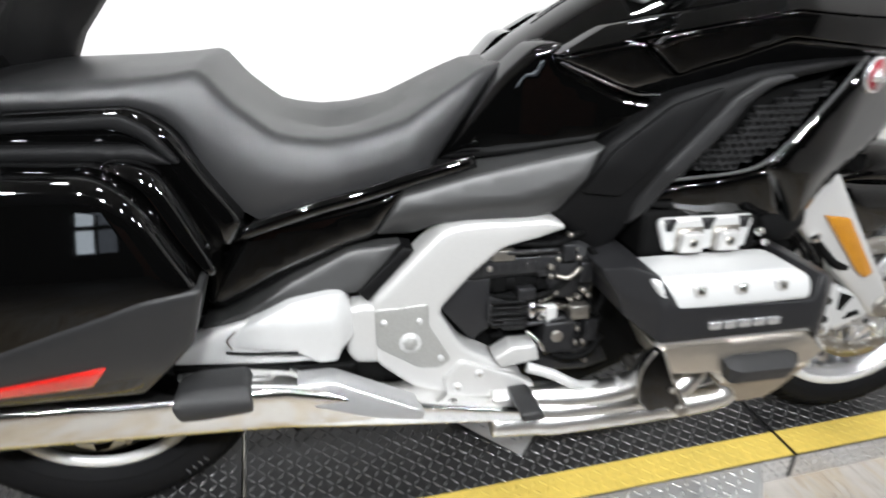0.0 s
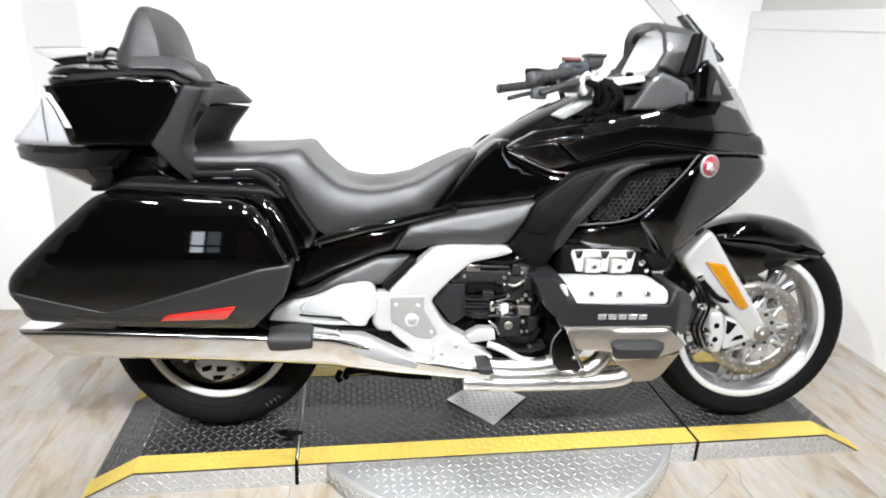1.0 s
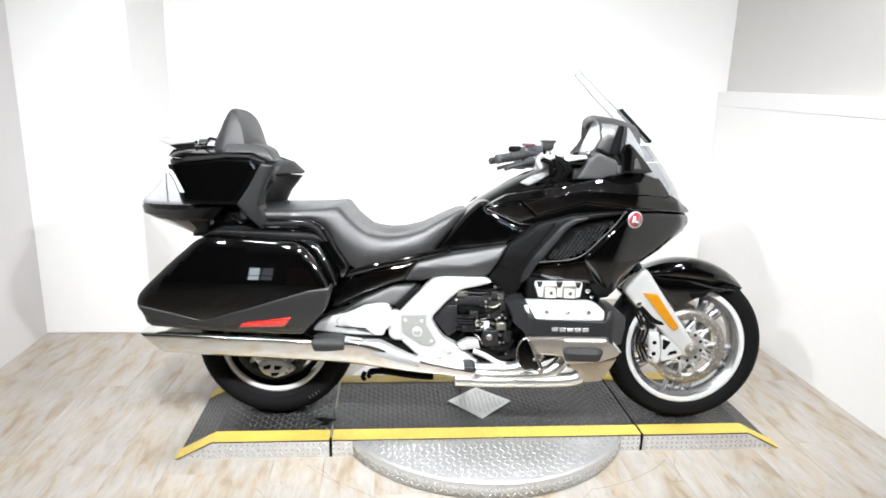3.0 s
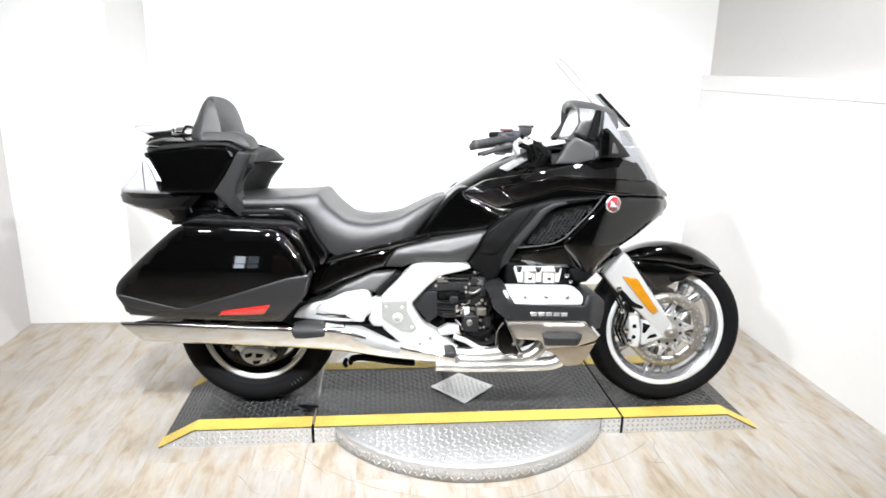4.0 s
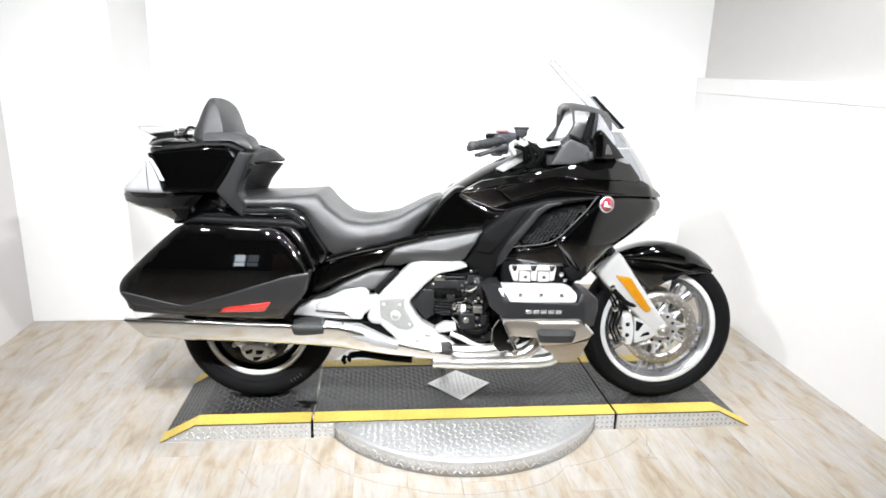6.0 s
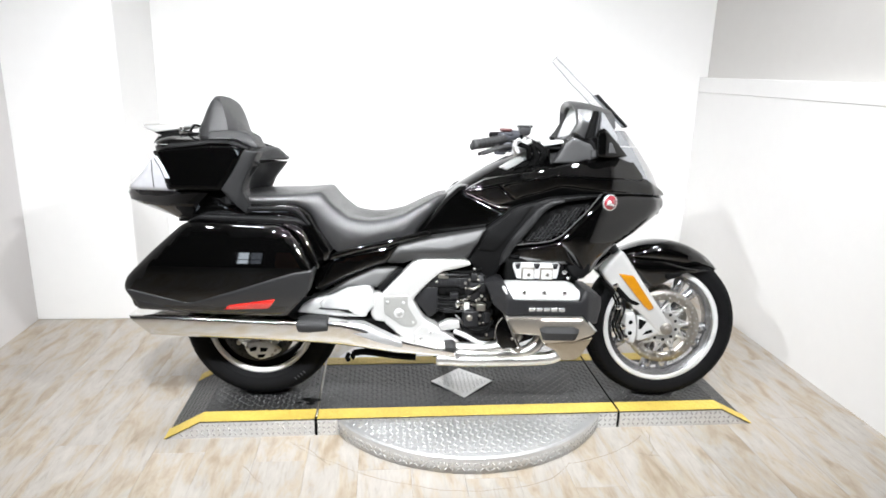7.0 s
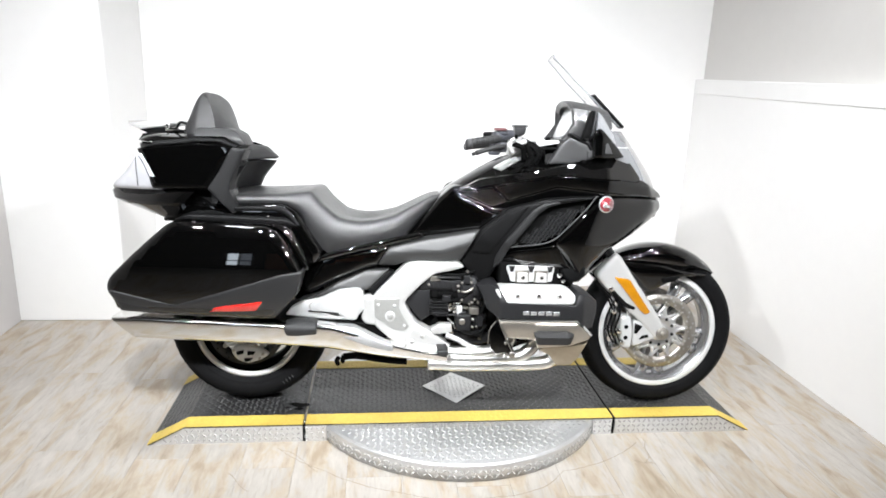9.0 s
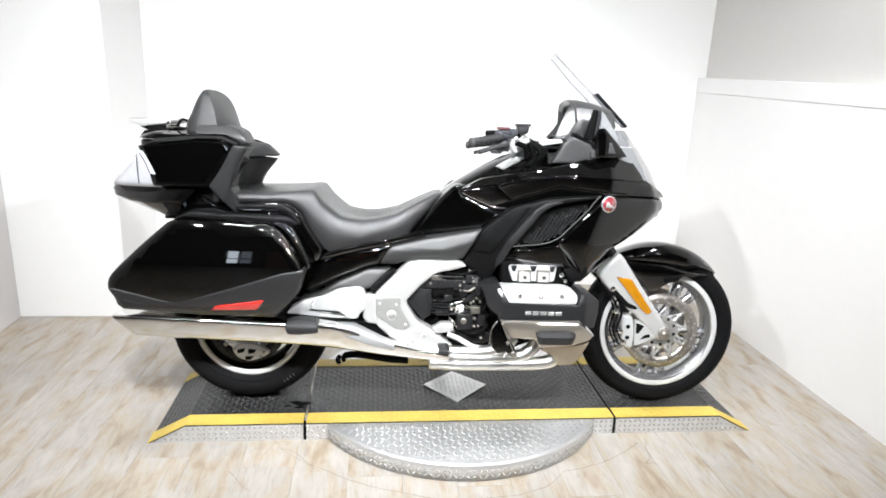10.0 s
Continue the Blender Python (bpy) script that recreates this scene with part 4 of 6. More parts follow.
# -- top case with backrest, armrests, rail and lamps --
def case_ring(z, xf, xr, w, n=60, nose=8.0):
    """Outline of the top case at a height: flat across the front, rounded to the rear."""
    pts = []
    for k in range(n):
        a = math.pi * k / (n - 1)
        c, s = math.cos(a), math.sin(a)
        y = -w * math.copysign(abs(c) ** (2 / nose), c)
        x = xf - (xf - xr) * abs(s) ** (2 / nose)
        pts.append((x, y, z))
    return pts


case = loft([case_ring(0.862, -0.92, -1.118, 0.240), case_ring(0.90, -0.92, -1.132, 0.245), case_ring(0.955, -0.91, -1.152, 0.249), case_ring(0.995, -0.90, -1.168, 0.250),
             case_ring(1.018, -0.89, -1.172, 0.248), case_ring(1.024, -0.89, -1.165, 0.242)])
sharp(part("top_case", case, GLOSS, BIKE, "glossy black top case"), 40)
lid = loft([case_ring(1.026, -0.88, -1.168, 0.246), case_ring(1.032, -0.88, -1.172, 0.250), case_ring(1.044, -0.89, -1.155, 0.242), case_ring(1.054, -0.91, -1.12, 0.20), case_ring(1.058, -0.93, -1.08, 0.12)])
sharp(part("case_lid", lid, GLOSS, BIKE, "glossy black lid of the top case"), 40)
panel("case_front_strut", [(-0.826, 1.015), (-0.777, 1.008), (-0.808, 0.951), (-0.834, 0.893), (-0.840, 0.862), (-0.818, 0.806), (-0.803, 0.787), (-0.836, 0.778), (-0.862, 0.808), (-0.916, 0.868), (-0.872, 0.931)], lambda x, z: 0.266 + 0.06 * (z - 0.95) - 0.5 * max(0.0, x + 0.845 - 0.35 * (z - 0.87)), FRAMEDK, BIKE, "black textured front strut of the top case", both=False, r=0.006, back=0.09, corner=0.008, step=0.012)
# padded front of the case, hollowed between its two side pods
def across(table, back, low):
    """Closed rings from one side to the other; table gives y, lower front, upper front and top edge."""
    rows = [(r[0], r[1] - 0.03, r[2], r[3] - 0.03, r[4], r[5] - 0.03, r[6]) for r in table[:-1]] + [table[-1]] + [(-r[0], *r[1:]) for r in table[-2::-1]]
    return [[(xl, y, zl), (xu, y, zu), (xt, y, zt), (back, y, zt + 0.012), (back, y, low)] for y, xl, zl, xu, zu, xt, zt in rows]


sharp(part("armrest", loft(across([(-0.232, -0.782, 0.962, -0.772, 0.970, -0.812, 1.004), (-0.205, -0.764, 0.958, -0.756, 0.966, -0.803, 1.008), (-0.17, -0.768, 0.958, -0.762, 0.965, -0.81, 1.004), (-0.10, -0.832, 0.960, -0.832, 0.967, -0.86, 0.990), (0, -0.86, 0.960, -0.86, 0.967, -0.875, 0.986)], -0.90, 0.960)), PADV, BIKE, "padded black armrests and lower back"), 45)
sharp(part("armrest_pod", loft(across([(-0.228, -0.862, 0.812, -0.832, 0.885, -0.785, 0.948), (-0.205, -0.848, 0.812, -0.814, 0.885, -0.764, 0.950), (-0.17, -0.85, 0.812, -0.818, 0.885, -0.768, 0.950), (-0.12, -0.872, 0.812, -0.85, 0.885, -0.81, 0.950), (0, -0.90, 0.812, -0.88, 0.885, -0.85, 0.950)], -0.91, 0.812)), PANELDK, BIKE, "black textured armrest pods"), 45)
bm = fresh()
box(bm, -0.91, -0.868, -0.18, 0.19, 0.948, 0.964, 0.002)
part("armrest_gap", bm, BLACKIN, BIKE)
panel("case_side", [(-1.156, 1.002), (-0.955, 1.026), (-0.862, 1.024), (-0.815, 1.008), (-0.855, 0.966), (-0.912, 0.876), (-0.922, 0.864), (-1.112, 0.864), (-1.128, 0.92)], lambda x, z: 0.2535 - 0.05 * (1.0 - z), GLOSS, BIKE, "glossy black side of the top case", r=0.006, back=0.03, corner=0.006, step=0.018)
panel("case_rim", [(-1.14, 1.002), (-1.09, 1.032), (-0.955, 1.046), (-0.862, 1.044), (-0.806, 1.020), (-0.818, 1.010), (-0.868, 1.030), (-0.955, 1.030), (-1.075, 1.014)], lambda x, z: 0.256 - 0.5 * max(0, z - 1.02), MATTE, BIKE, both=False, r=0.005, back=0.03, corner=0.006, step=0.014)
# backrest cushion
rings = []
for z, x0, xc, xm, hw in ((1.05, -1.036, -0.905, -0.862, 0.17), (1.085, -1.030, -0.911, -0.885, 0.165), (1.12, -1.014, -0.918, -0.907, 0.158), (1.155, -1.002, -0.929, -0.929, 0.15), (1.180, -0.991, -0.940, -0.946, 0.138), (1.196, -0.983, -0.953, -0.961, 0.118), (1.205, -0.981, -0.962, -0.968, 0.085), (1.209, -0.978, -0.968, -0.970, 0.04)):
    g = xc - x0
    half = [(x0, -0.5 * hw), (x0 + min(0.006, 0.1 * g), -0.82 * hw), (x0 + min(0.024, 0.3 * g), -0.96 * hw), ((x0 + xc) / 2, -hw), (xc, -0.97 * hw), (xc + 0.6 * (xm - xc) + min(0.004, 0.1 * g), -0.55 * hw)]
    ring = [(x0, 0, z)] + [(x, y, z) for x, y in half] + [(xm, 0, z)] + [(x, -y, z) for x, y in half[::-1]]
    rings.append(ring)
bk = loft(rings)
bmesh.ops.recalc_face_normals(bk, faces=bk.faces[:])
sharp(part("backrest", bk, PADV, BIKE, "padded black passenger backrest"), 50)
panel("backrest_base", [(-0.962, 1.047), (-0.958, 1.077), (-0.868, 1.081), (-0.832, 1.074), (-0.803, 1.060), (-0.778, 1.021), (-0.799, 1.018), (-0.856, 1.050)], lambda x, z: 0.250 - 0.9 * max(0, z - 1.045), PADV, BIKE, both=False, r=0.005, back=0.12, corner=0.010, step=0.012)
bm = fresh()
slab(bm, [(-0.955, 1.035), (-0.95, 1.050), (-0.88, 1.050), (-0.86, 1.03), (-0.87, 1.0)], -0.20, 0.15, 0.006)
part("backrest_tray", bm, PADV, BIKE)
bm = fresh()
box(bm, -1.04, -0.885, -0.19, 0.215, 0.79, 0.872, 0.006)
part("case_floor", bm, BLACKIN, BIKE)
# luggage rail: the chrome's white reflection is put into silver paint
bm = fresh()
slab(bm, [(-1.250, 1.088), (-1.243, 1.0955), (-1.112, 1.099), (-1.096, 1.093), (-1.100, 1.080), (-1.135, 1.076), (-1.205, 1.066), (-1.238, 1.078)], -0.09, 0.09, 0.004)
rail = part("luggage_rail", bm, SILVER, BIKE, "chrome luggage rail, its white reflection put into silver paint")
# dark line drawn for the dark reflection that outlines the rail
bm = fresh()
tube(bm, [(-1.246, -0.0905, 1.0925), (-1.18, -0.0905, 1.0955), (-1.105, -0.0905, 1.097)], 0.0014, 6)
part("rail_edge_reflection", bm, STEEL, rail)
bm = fresh()
slab(bm, [(-1.215, 1.066), (-1.125, 1.074), (-1.110, 1.050), (-1.155, 1.040), (-1.185, 1.052)], -0.08, 0.08, 0.003)
slab(bm, [(-1.18, 1.052), (-1.06, 1.062), (-1.00, 1.056), (-1.00, 1.04), (-1.20, 1.026)], -0.13, 0.13, 0.004)
tube(bm, [(-1.062, -0.14, 1.060), (-1.048, -0.14, 1.086), (-1.038, -0.14, 1.095), (-1.02, -0.14, 1.092)], 0.005, 8)
part("rail_bracket", bm, BLACKIN, BIKE)
bm = fresh()
box(bm, -1.09, -0.97, -0.150, -0.13, 1.062, 1.070, 0.002)
box(bm, -1.105, -1.095, -0.118, -0.10, 1.06, 1.088, 0.003)
part("rail_mount", bm, CHROME, BIKE)
# tail lamps and under-tail
lamp = loft([case_ring(0.858, -1.085, -1.318, 0.236, nose=2.9), case_ring(0.875, -1.09, -1.305, 0.242, nose=2.9), case_ring(0.905, -1.10, -1.268, 0.249, nose=3.0), case_ring(0.945, -1.118, -1.222, 0.2525, nose=3.2), case_ring(0.984, -1.14, -1.180, 0.2535, nose=3.4)])
lampo = part("tail_lamp", lamp, CLEARLENS, BIKE, "pale wrap-around tail lamp lens")
bm = fresh()
tube(bm, [(-1.160, -0.2540, 0.972), (-1.161, -0.2525, 0.93), (-1.160, -0.2465, 0.87)], 0.0014, 6)
part("lens_rib", bm, DARKMETAL, lampo)
bm = fresh()
tube(bm, [(-1.150, -0.2545, 0.976), (-1.132, -0.2545, 0.945), (-1.113, -0.2505, 0.892), (-1.100, -0.2445, 0.862)], 0.0016, 8)
part("lens_edge", bm, DARKMETAL, lampo)
tail = loft([case_ring(z, xf, xr, w, nose=2.1) for z, xf, xr, w in ((0.8575, -0.975, -1.322, 0.222), (0.853, -0.97, -1.334, 0.229), (0.835, -0.985, -1.343, 0.237), (0.812, -1.005, -1.334, 0.242), (0.801, -1.015, -1.312, 0.238), (0.756, -1.05, -1.18, 0.190), (0.735, -1.06, -1.12, 0.165))])
sharp(part("tail_cowl", tail, GLOSS, BIKE, "glossy black pointed tail cowl"), 20)
panel("case_support", [(-1.05, 0.858), (-0.955, 0.856), (-0.88, 0.80), (-0.82, 0.765), (-0.83, 0.75), (-1.11, 0.735), (-1.08, 0.79)], 0.19, GLOSS, BIKE, r=0.02, back=0.15, corner=0.02, step=0.018)

# -- tank, side panels --
def tank_top(x):
    return float(np.interp(x, [-0.13, -0.094, -0.04, 0.045, 0.10, 0.174, 0.24, 0.30], [0.82, 0.852, 0.892, 0.945, 0.975, 1.008, 1.03, 1.02]))


rings = []
for x in np.linspace(-0.13, 0.34, 34):
    xs = float(x)
    t = tank_top(xs)
    h = float(np.interp(xs, [-0.13, -0.05, 0.1, 0.34], [0.11, 0.145, 0.19, 0.235]))
    ring = []
    for u, z in ((0.96, 0.70), (1.0, 0.78), (0.97, 0.70 + 0.6 * (t - 0.70)), (0.80, 0.70 + 0.82 * (t - 0.70)), (0.52, 0.70 + 0.95 * (t - 0.70)), (0.22, t)):
        ring.append((xs, -u * h, z))
    ring += [(p[0], -p[1], p[2]) for p in ring[::-1]]
    rings.append(ring)
part("fuel_tank", loft(rings), GLOSS, BIKE, "glossy black tank shell")
panel("tank_side", [(-0.215, 0.690), (-0.10, 0.838), (-0.045, 0.892), (0.0, 0.895), (-0.015, 0.868), (0.09, 0.815), (0.19, 0.80), (0.06, 0.735), (-0.08, 0.708)], lambda x, z: fairing_w(x, z) - 0.022, GLOSS, BIKE, "glossy black tank side panel", r=0.016, back=0.07, corner=0.02, step=0.018)
panel("upper_fairing", [(-0.028, 0.878), (0.05, 0.922), (0.16, 0.945), (0.28, 0.968), (0.36, 0.985), (0.465, 1.018), (0.52, 1.026), (0.588, 1.026), (0.625, 0.985), (0.655, 0.940), (0.64, 0.928), (0.554, 0.937), (0.45, 0.940), (0.316, 0.950), (0.20, 0.929), (0.10, 0.907)], upper_w, GLOSS, BIKE, "glossy black top of the upper fairing", r=0.0025, back=0.03, corner=0.006, step=0.013)
panel("fairing_band", [(0.10, 0.904), (0.20, 0.926), (0.316, 0.947), (0.45, 0.937), (0.554, 0.934), (0.64, 0.925), (0.655, 0.936), (0.725, 0.903), (0.778, 0.874), (0.79, 0.858), (0.671, 0.877), (0.598, 0.883), (0.472, 0.895), (0.327, 0.910), (0.20, 0.870), (0.16, 0.852)], upper_w, GLOSS, BIKE, "glossy black band of the upper fairing", r=0.002, back=0.03, corner=0.006, step=0.013)
panel("fairing_undercut", [(-0.028, 0.874), (0.095, 0.901), (0.156, 0.849), (0.20, 0.867), (0.327, 0.907), (0.472, 0.892), (0.598, 0.880), (0.671, 0.874), (0.79, 0.854), (0.70, 0.868), (0.60, 0.874), (0.49, 0.872), (0.40, 0.862), (0.29, 0.848), (0.21, 0.818), (0.12, 0.815)], upper_w, GLOSS, BIKE, "glossy black undercut of the upper fairing", r=0.005, back=0.03, corner=0.008, step=0.013)
# added chrome line in place of the highlight along the panel's edge
bm = fresh()
tube(bm, [(x, -upper_w(x, z) - 0.0012, z) for x, z in ((-0.020, 0.868), (0.04, 0.843), (0.10, 0.820), (0.135, 0.816), (0.195, 0.816))], [0.0012, 0.0016, 0.002, 0.002, 0.0012], 6)
part("panel_edge_glint", bm, CHROME, BIKE, "thin chrome line standing in for the highlight below the tank panel")
bm = fresh()
slab(bm, [(0.104, 0.897), (0.120, 0.912), (0.172, 0.920), (0.178, 0.910), (0.150, 0.905), (0.118, 0.893)], -0.262, -0.22, 0.004)
part("fairing_tab", bm, GLOSS, BIKE, "small glossy tab on the fairing")
panel("side_fairing", [(0.495, 0.872), (0.60, 0.874), (0.70, 0.868), (0.792, 0.848), (0.800, 0.815), (0.765, 0.775), (0.69, 0.718), (0.60, 0.665), (0.54, 0.612), (0.488, 0.565), (0.45, 0.556), (0.425, 0.575), (0.385, 0.63), (0.33, 0.690), (0.338, 0.716), (0.374, 0.752), (0.442, 0.824)], fairing_w, GLOSS, BIKE, "glossy black side fairing", r=0.018, back=0.03, corner=0.025, step=0.018)
panel("lower_fairing", [(0.12, 0.625), (0.18, 0.668), (0.35, 0.698), (0.38, 0.64), (0.43, 0.572), (0.40, 0.60), (0.15, 0.605)], lambda x, z: fairing_w(x, z) - 0.006, GLOSS, BIKE, "glossy black lower fairing lip", r=0.012, back=0.08, corner=0.012, step=0.015)
strut = panel("vent_surround", [(-0.006, 0.608), (0.06, 0.738), (0.158, 0.824), (0.280, 0.862), (0.40, 0.874), (0.490, 0.878), (0.478, 0.868), (0.41, 0.857), (0.349, 0.848), (0.299, 0.837), (0.262, 0.812), (0.210, 0.744), (0.164, 0.678), (0.135, 0.622), (0.108, 0.56), (0.072, 0.522), (0.045, 0.55)], lambda x, z: fairing_w(x, z) + 0.008, MATTE, BIKE, "black textured fairing strut", r=0.012, back=0.10, corner=0.012, step=0.014)
panel("strut_ridge", [(0.112, 0.590), (0.140, 0.618), (0.166, 0.676), (0.264, 0.810), (0.300, 0.836), (0.345, 0.848), (0.330, 0.856), (0.285, 0.850), (0.240, 0.822), (0.150, 0.705), (0.118, 0.640)], lambda x, z: fairing_w(x, z) + 0.0135, FRAMEDK, BIKE, "dark grey ridge of the fairing strut", r=0.006, back=0.02, corner=0.010, step=0.012)
panel("strut_inlay", [(0.028, 0.655), (0.068, 0.728), (0.150, 0.806), (0.225, 0.838), (0.170, 0.755), (0.092, 0.650)], lambda x, z: fairing_w(x, z) + 0.0150, MATTE, BIKE, r=0.002, back=0.01, corner=0.012, step=0.016)
VENT = [(0.164, 0.681), (0.212, 0.745), (0.265, 0.816), (0.299, 0.840), (0.349, 0.851), (0.41, 0.859), (0.467, 0.869), (0.434, 0.825), (0.366, 0.755), (0.327, 0.719), (0.277, 0.699)]
MESH = [(0.170, 0.684), (0.270, 0.765), (0.300, 0.805), (0.445, 0.842), (0.434, 0.825), (0.366, 0.755), (0.327, 0.719), (0.277, 0.699)]
panel("vent_backing", VENT, lambda x, z: fairing_w(x, z) - 0.03, BLACKIN, BIKE, r=0.005, back=0.02, corner=0.012, step=0.02)
bm = fresh()
cell = 0.0078
verts_in = []
for j, z in enumerate(np.arange(0.68, 0.87, cell * 1.5)):
    for i, x in enumerate(np.arange(0.17, 0.48, cell * 1.9)):
        verts_in.append((x + (cell * 0.95 if j % 2 else 0), z))
dist, inside = edge_distance(verts_in, MESH)
for (x, z), d, ok in zip(verts_in, dist, inside):
    if not ok or d < 0.004:
        continue
    y = -(fairing_w(x, z) - 0.012)
    outer = [(x + cell * 1.08 * math.cos(math.pi / 3 * k + math.pi / 6), z + cell * 0.98 * math.sin(math.pi / 3 * k + math.pi / 6)) for k in range(6)]
    innr = [(x + cell * 0.72 * math.cos(math.pi / 3 * k + math.pi / 6), z + cell * 0.66 * math.sin(math.pi / 3 * k + math.pi / 6)) for k in range(6)]
    a = [bm.verts.new((p, y, q)) for p, q in outer]
    b = [bm.verts.new((p, y, q)) for p, q in innr]
    c = [bm.verts.new((p, y + 0.012, q)) for p, q in innr]
    for k in range(6):
        m = (k + 1) % 6
        bm.faces.new((a[k], a[m], b[m], b[k]))
        bm.faces.new((b[k], b[m], c[m], c[k]))
tagged(part("vent_mesh", bm, FRAMEDK, BIKE, "black honeycomb vent mesh", smooth=False), kind="stuff")
bm = fresh()
tube(bm, [(x, -fairing_w(x, z) - 0.005, z) for x, z in VENT[:1] + VENT[:-6:-1] + [(0.475, 0.878)]], 0.0030, 6, 5)
part("vent_rim", bm, PADRUB, BIKE, "satin grey rim along the vent")
bm = fresh()
disc(bm, (0.512, -fairing_w(0.512, 0.847) + 0.004, 0.847), 0.031, 0.008, axis=(0.32, -1, 0.02), n=32, bevel=0.002)
badge = part("badge", bm, EMBLEMSIL, BIKE, "round red and silver badge")
bm = fresh()
ex, ey = 0.5145, -fairing_w(0.512, 0.847) - 0.0045
disc(bm, (ex, ey + 0.001, 0.847), 0.0265, 0.0016, axis=(0.32, -1, 0.02), n=32)
part("badge_field", bm, EMBLEMRED, badge)
bm = fresh()
slab(bm, [(0.498, 0.838), (0.506, 0.858), (0.516, 0.846), (0.533, 0.836), (0.516, 0.836)], ey - 0.0085, ey - 0.0005)
part("badge_shape", bm, EMBLEMSIL, badge)
def cover_fold(x):
    return float(np.interp(x, [-0.31, -0.246, -0.069, 0.013, 0.10], [0.62, 0.636, 0.650, 0.680, 0.72]))


def grey_w(x, z):
    """Folded cover: the upper face leans back, the lower one turns under."""
    d = z - cover_fold(x)
    return 0.218 + 0.10 * (x + 0.1) - (0.32 * d if d > 0 else -0.55 * d)


panel("grey_cover", [(-0.318, 0.590), (-0.276, 0.660), (-0.15, 0.692), (-0.03, 0.717), (0.062, 0.738), (0.05, 0.725), (-0.005, 0.62), (-0.05, 0.611), (-0.21, 0.607), (-0.255, 0.588)], grey_w, FRAMEGREY, BIKE, "satin grey folded frame cover", r=0.006, back=0.09, corner=0.010, step=0.012)
panel("frame_cover", [(-0.60, 0.488), (-0.585, 0.555), (-0.53, 0.622), (-0.42, 0.640), (-0.262, 0.672), (-0.318, 0.588), (-0.36, 0.578), (-0.47, 0.528), (-0.572, 0.472)], lambda x, z: 0.205 + 0.03 * x, GLOSS, BIKE, "glossy black frame cover", r=0.02, back=0.08, corner=0.015, step=0.016)
bm = fresh()
tube(bm, [(-0.54, -0.205, 0.612), (-0.42, -0.205, 0.648), (-0.33, -0.20, 0.668), (-0.25, -0.19, 0.688), (-0.15, -0.18, 0.71)], 0.012, 8, 6, 0.7)
part("seat_rail", bm, GLOSS, BIKE)
panel("pivot_cover", [(-0.61, 0.452), (-0.527, 0.482), (-0.464, 0.523), (-0.36, 0.570), (-0.272, 0.575), (-0.30, 0.545), (-0.352, 0.499), (-0.464, 0.497), (-0.548, 0.460)], lambda x, z: 0.208 - 0.3 * max(0, z - 0.50), FRAMEGREY, BIKE, "satin grey pivot cover", r=0.006, back=0.07, corner=0.008, step=0.012)
panel("pivot_cover_side", [(-0.352, 0.498), (-0.272, 0.573), (-0.254, 0.567), (-0.335, 0.478)], 0.203, MATTE, BIKE, r=0.004, back=0.05, corner=0.004, step=0.012)
# -- swingarm, silver side plate --
panel("final_drive", [(-0.655, 0.402), (-0.638, 0.426), (-0.586, 0.455), (-0.545, 0.465), (-0.49, 0.472), (-0.49, 0.41), (-0.419, 0.398), (-0.419, 0.386), (-0.503, 0.388)], lambda x, z: 0.226 - 0.3 * max(0, z - 0.43), WHITECOV, BIKE, "silver final drive casing", r=0.006, back=0.09, corner=0.008, step=0.012)
dh = panel("drive_housing", [(-0.562, 0.424), (-0.543, 0.460), (-0.461, 0.500), (-0.40, 0.509), (-0.378, 0.507), (-0.367, 0.494), (-0.360, 0.425), (-0.384, 0.411), (-0.390, 0.392), (-0.425, 0.392), (-0.452, 0.414)], lambda x, z: 0.244 - 0.35 * max(0, z - 0.465) - 0.2 * max(0, -0.47 - x) - 0.9 * max(0, x + 0.388), WHITECOV, BIKE, "silver bevel drive housing", r=0.006, back=0.10, corner=0.010, step=0.011)
bm = fresh()
tube(bm, [(-0.568, -0.230, 0.4205), (-0.53, -0.238, 0.4195), (-0.455, -0.246, 0.4175)], 0.0024, 6)
part("casing_groove", bm, BLACKIN, dh)
bm = fresh()
tube(bm, [(-0.558, -0.230, 0.424), (-0.566, -0.226, 0.440), (-0.552, -0.224, 0.455)], 0.0016, 6)
part("casing_groove", bm, STEEL, dh)
for pts in (((-0.655, -0.215, 0.392), (-0.56, -0.225, 0.388), (-0.47, -0.23, 0.382)), ((-0.47, -0.222, 0.378), (-0.42, -0.225, 0.376), (-0.36, -0.225, 0.372))):
    bm = fresh()
    tube(bm, pts, 0.006, 8)
    part("drive_seal", bm, BLACKIN, BIKE)
panel("swingarm", [(-0.37, 0.475), (-0.345, 0.48), (-0.318, 0.475), (-0.318, 0.365), (-0.36, 0.368), (-0.375, 0.39)], 0.218, SILVER, BIKE, "silver swingarm", r=0.010, back=0.08, corner=0.01, step=0.012)
sp = panel("side_plate", [(-0.332, 0.480), (-0.27, 0.545), (-0.21, 0.605), (-0.17, 0.613), (-0.02, 0.614), (0.012, 0.596), (-0.04, 0.580), (-0.105, 0.566), (-0.16, 0.518), (-0.215, 0.456), (-0.19, 0.41), (-0.166, 0.376), (-0.105, 0.342), (-0.06, 0.308), (-0.045, 0.290), (-0.07, 0.274), (-0.21, 0.276), (-0.27, 0.315), (-0.326, 0.364)], lambda x, z: 0.218, SILVER, BIKE, "silver painted pivot side plate", r=0.010, back=0.05, corner=0.016, step=0.012)
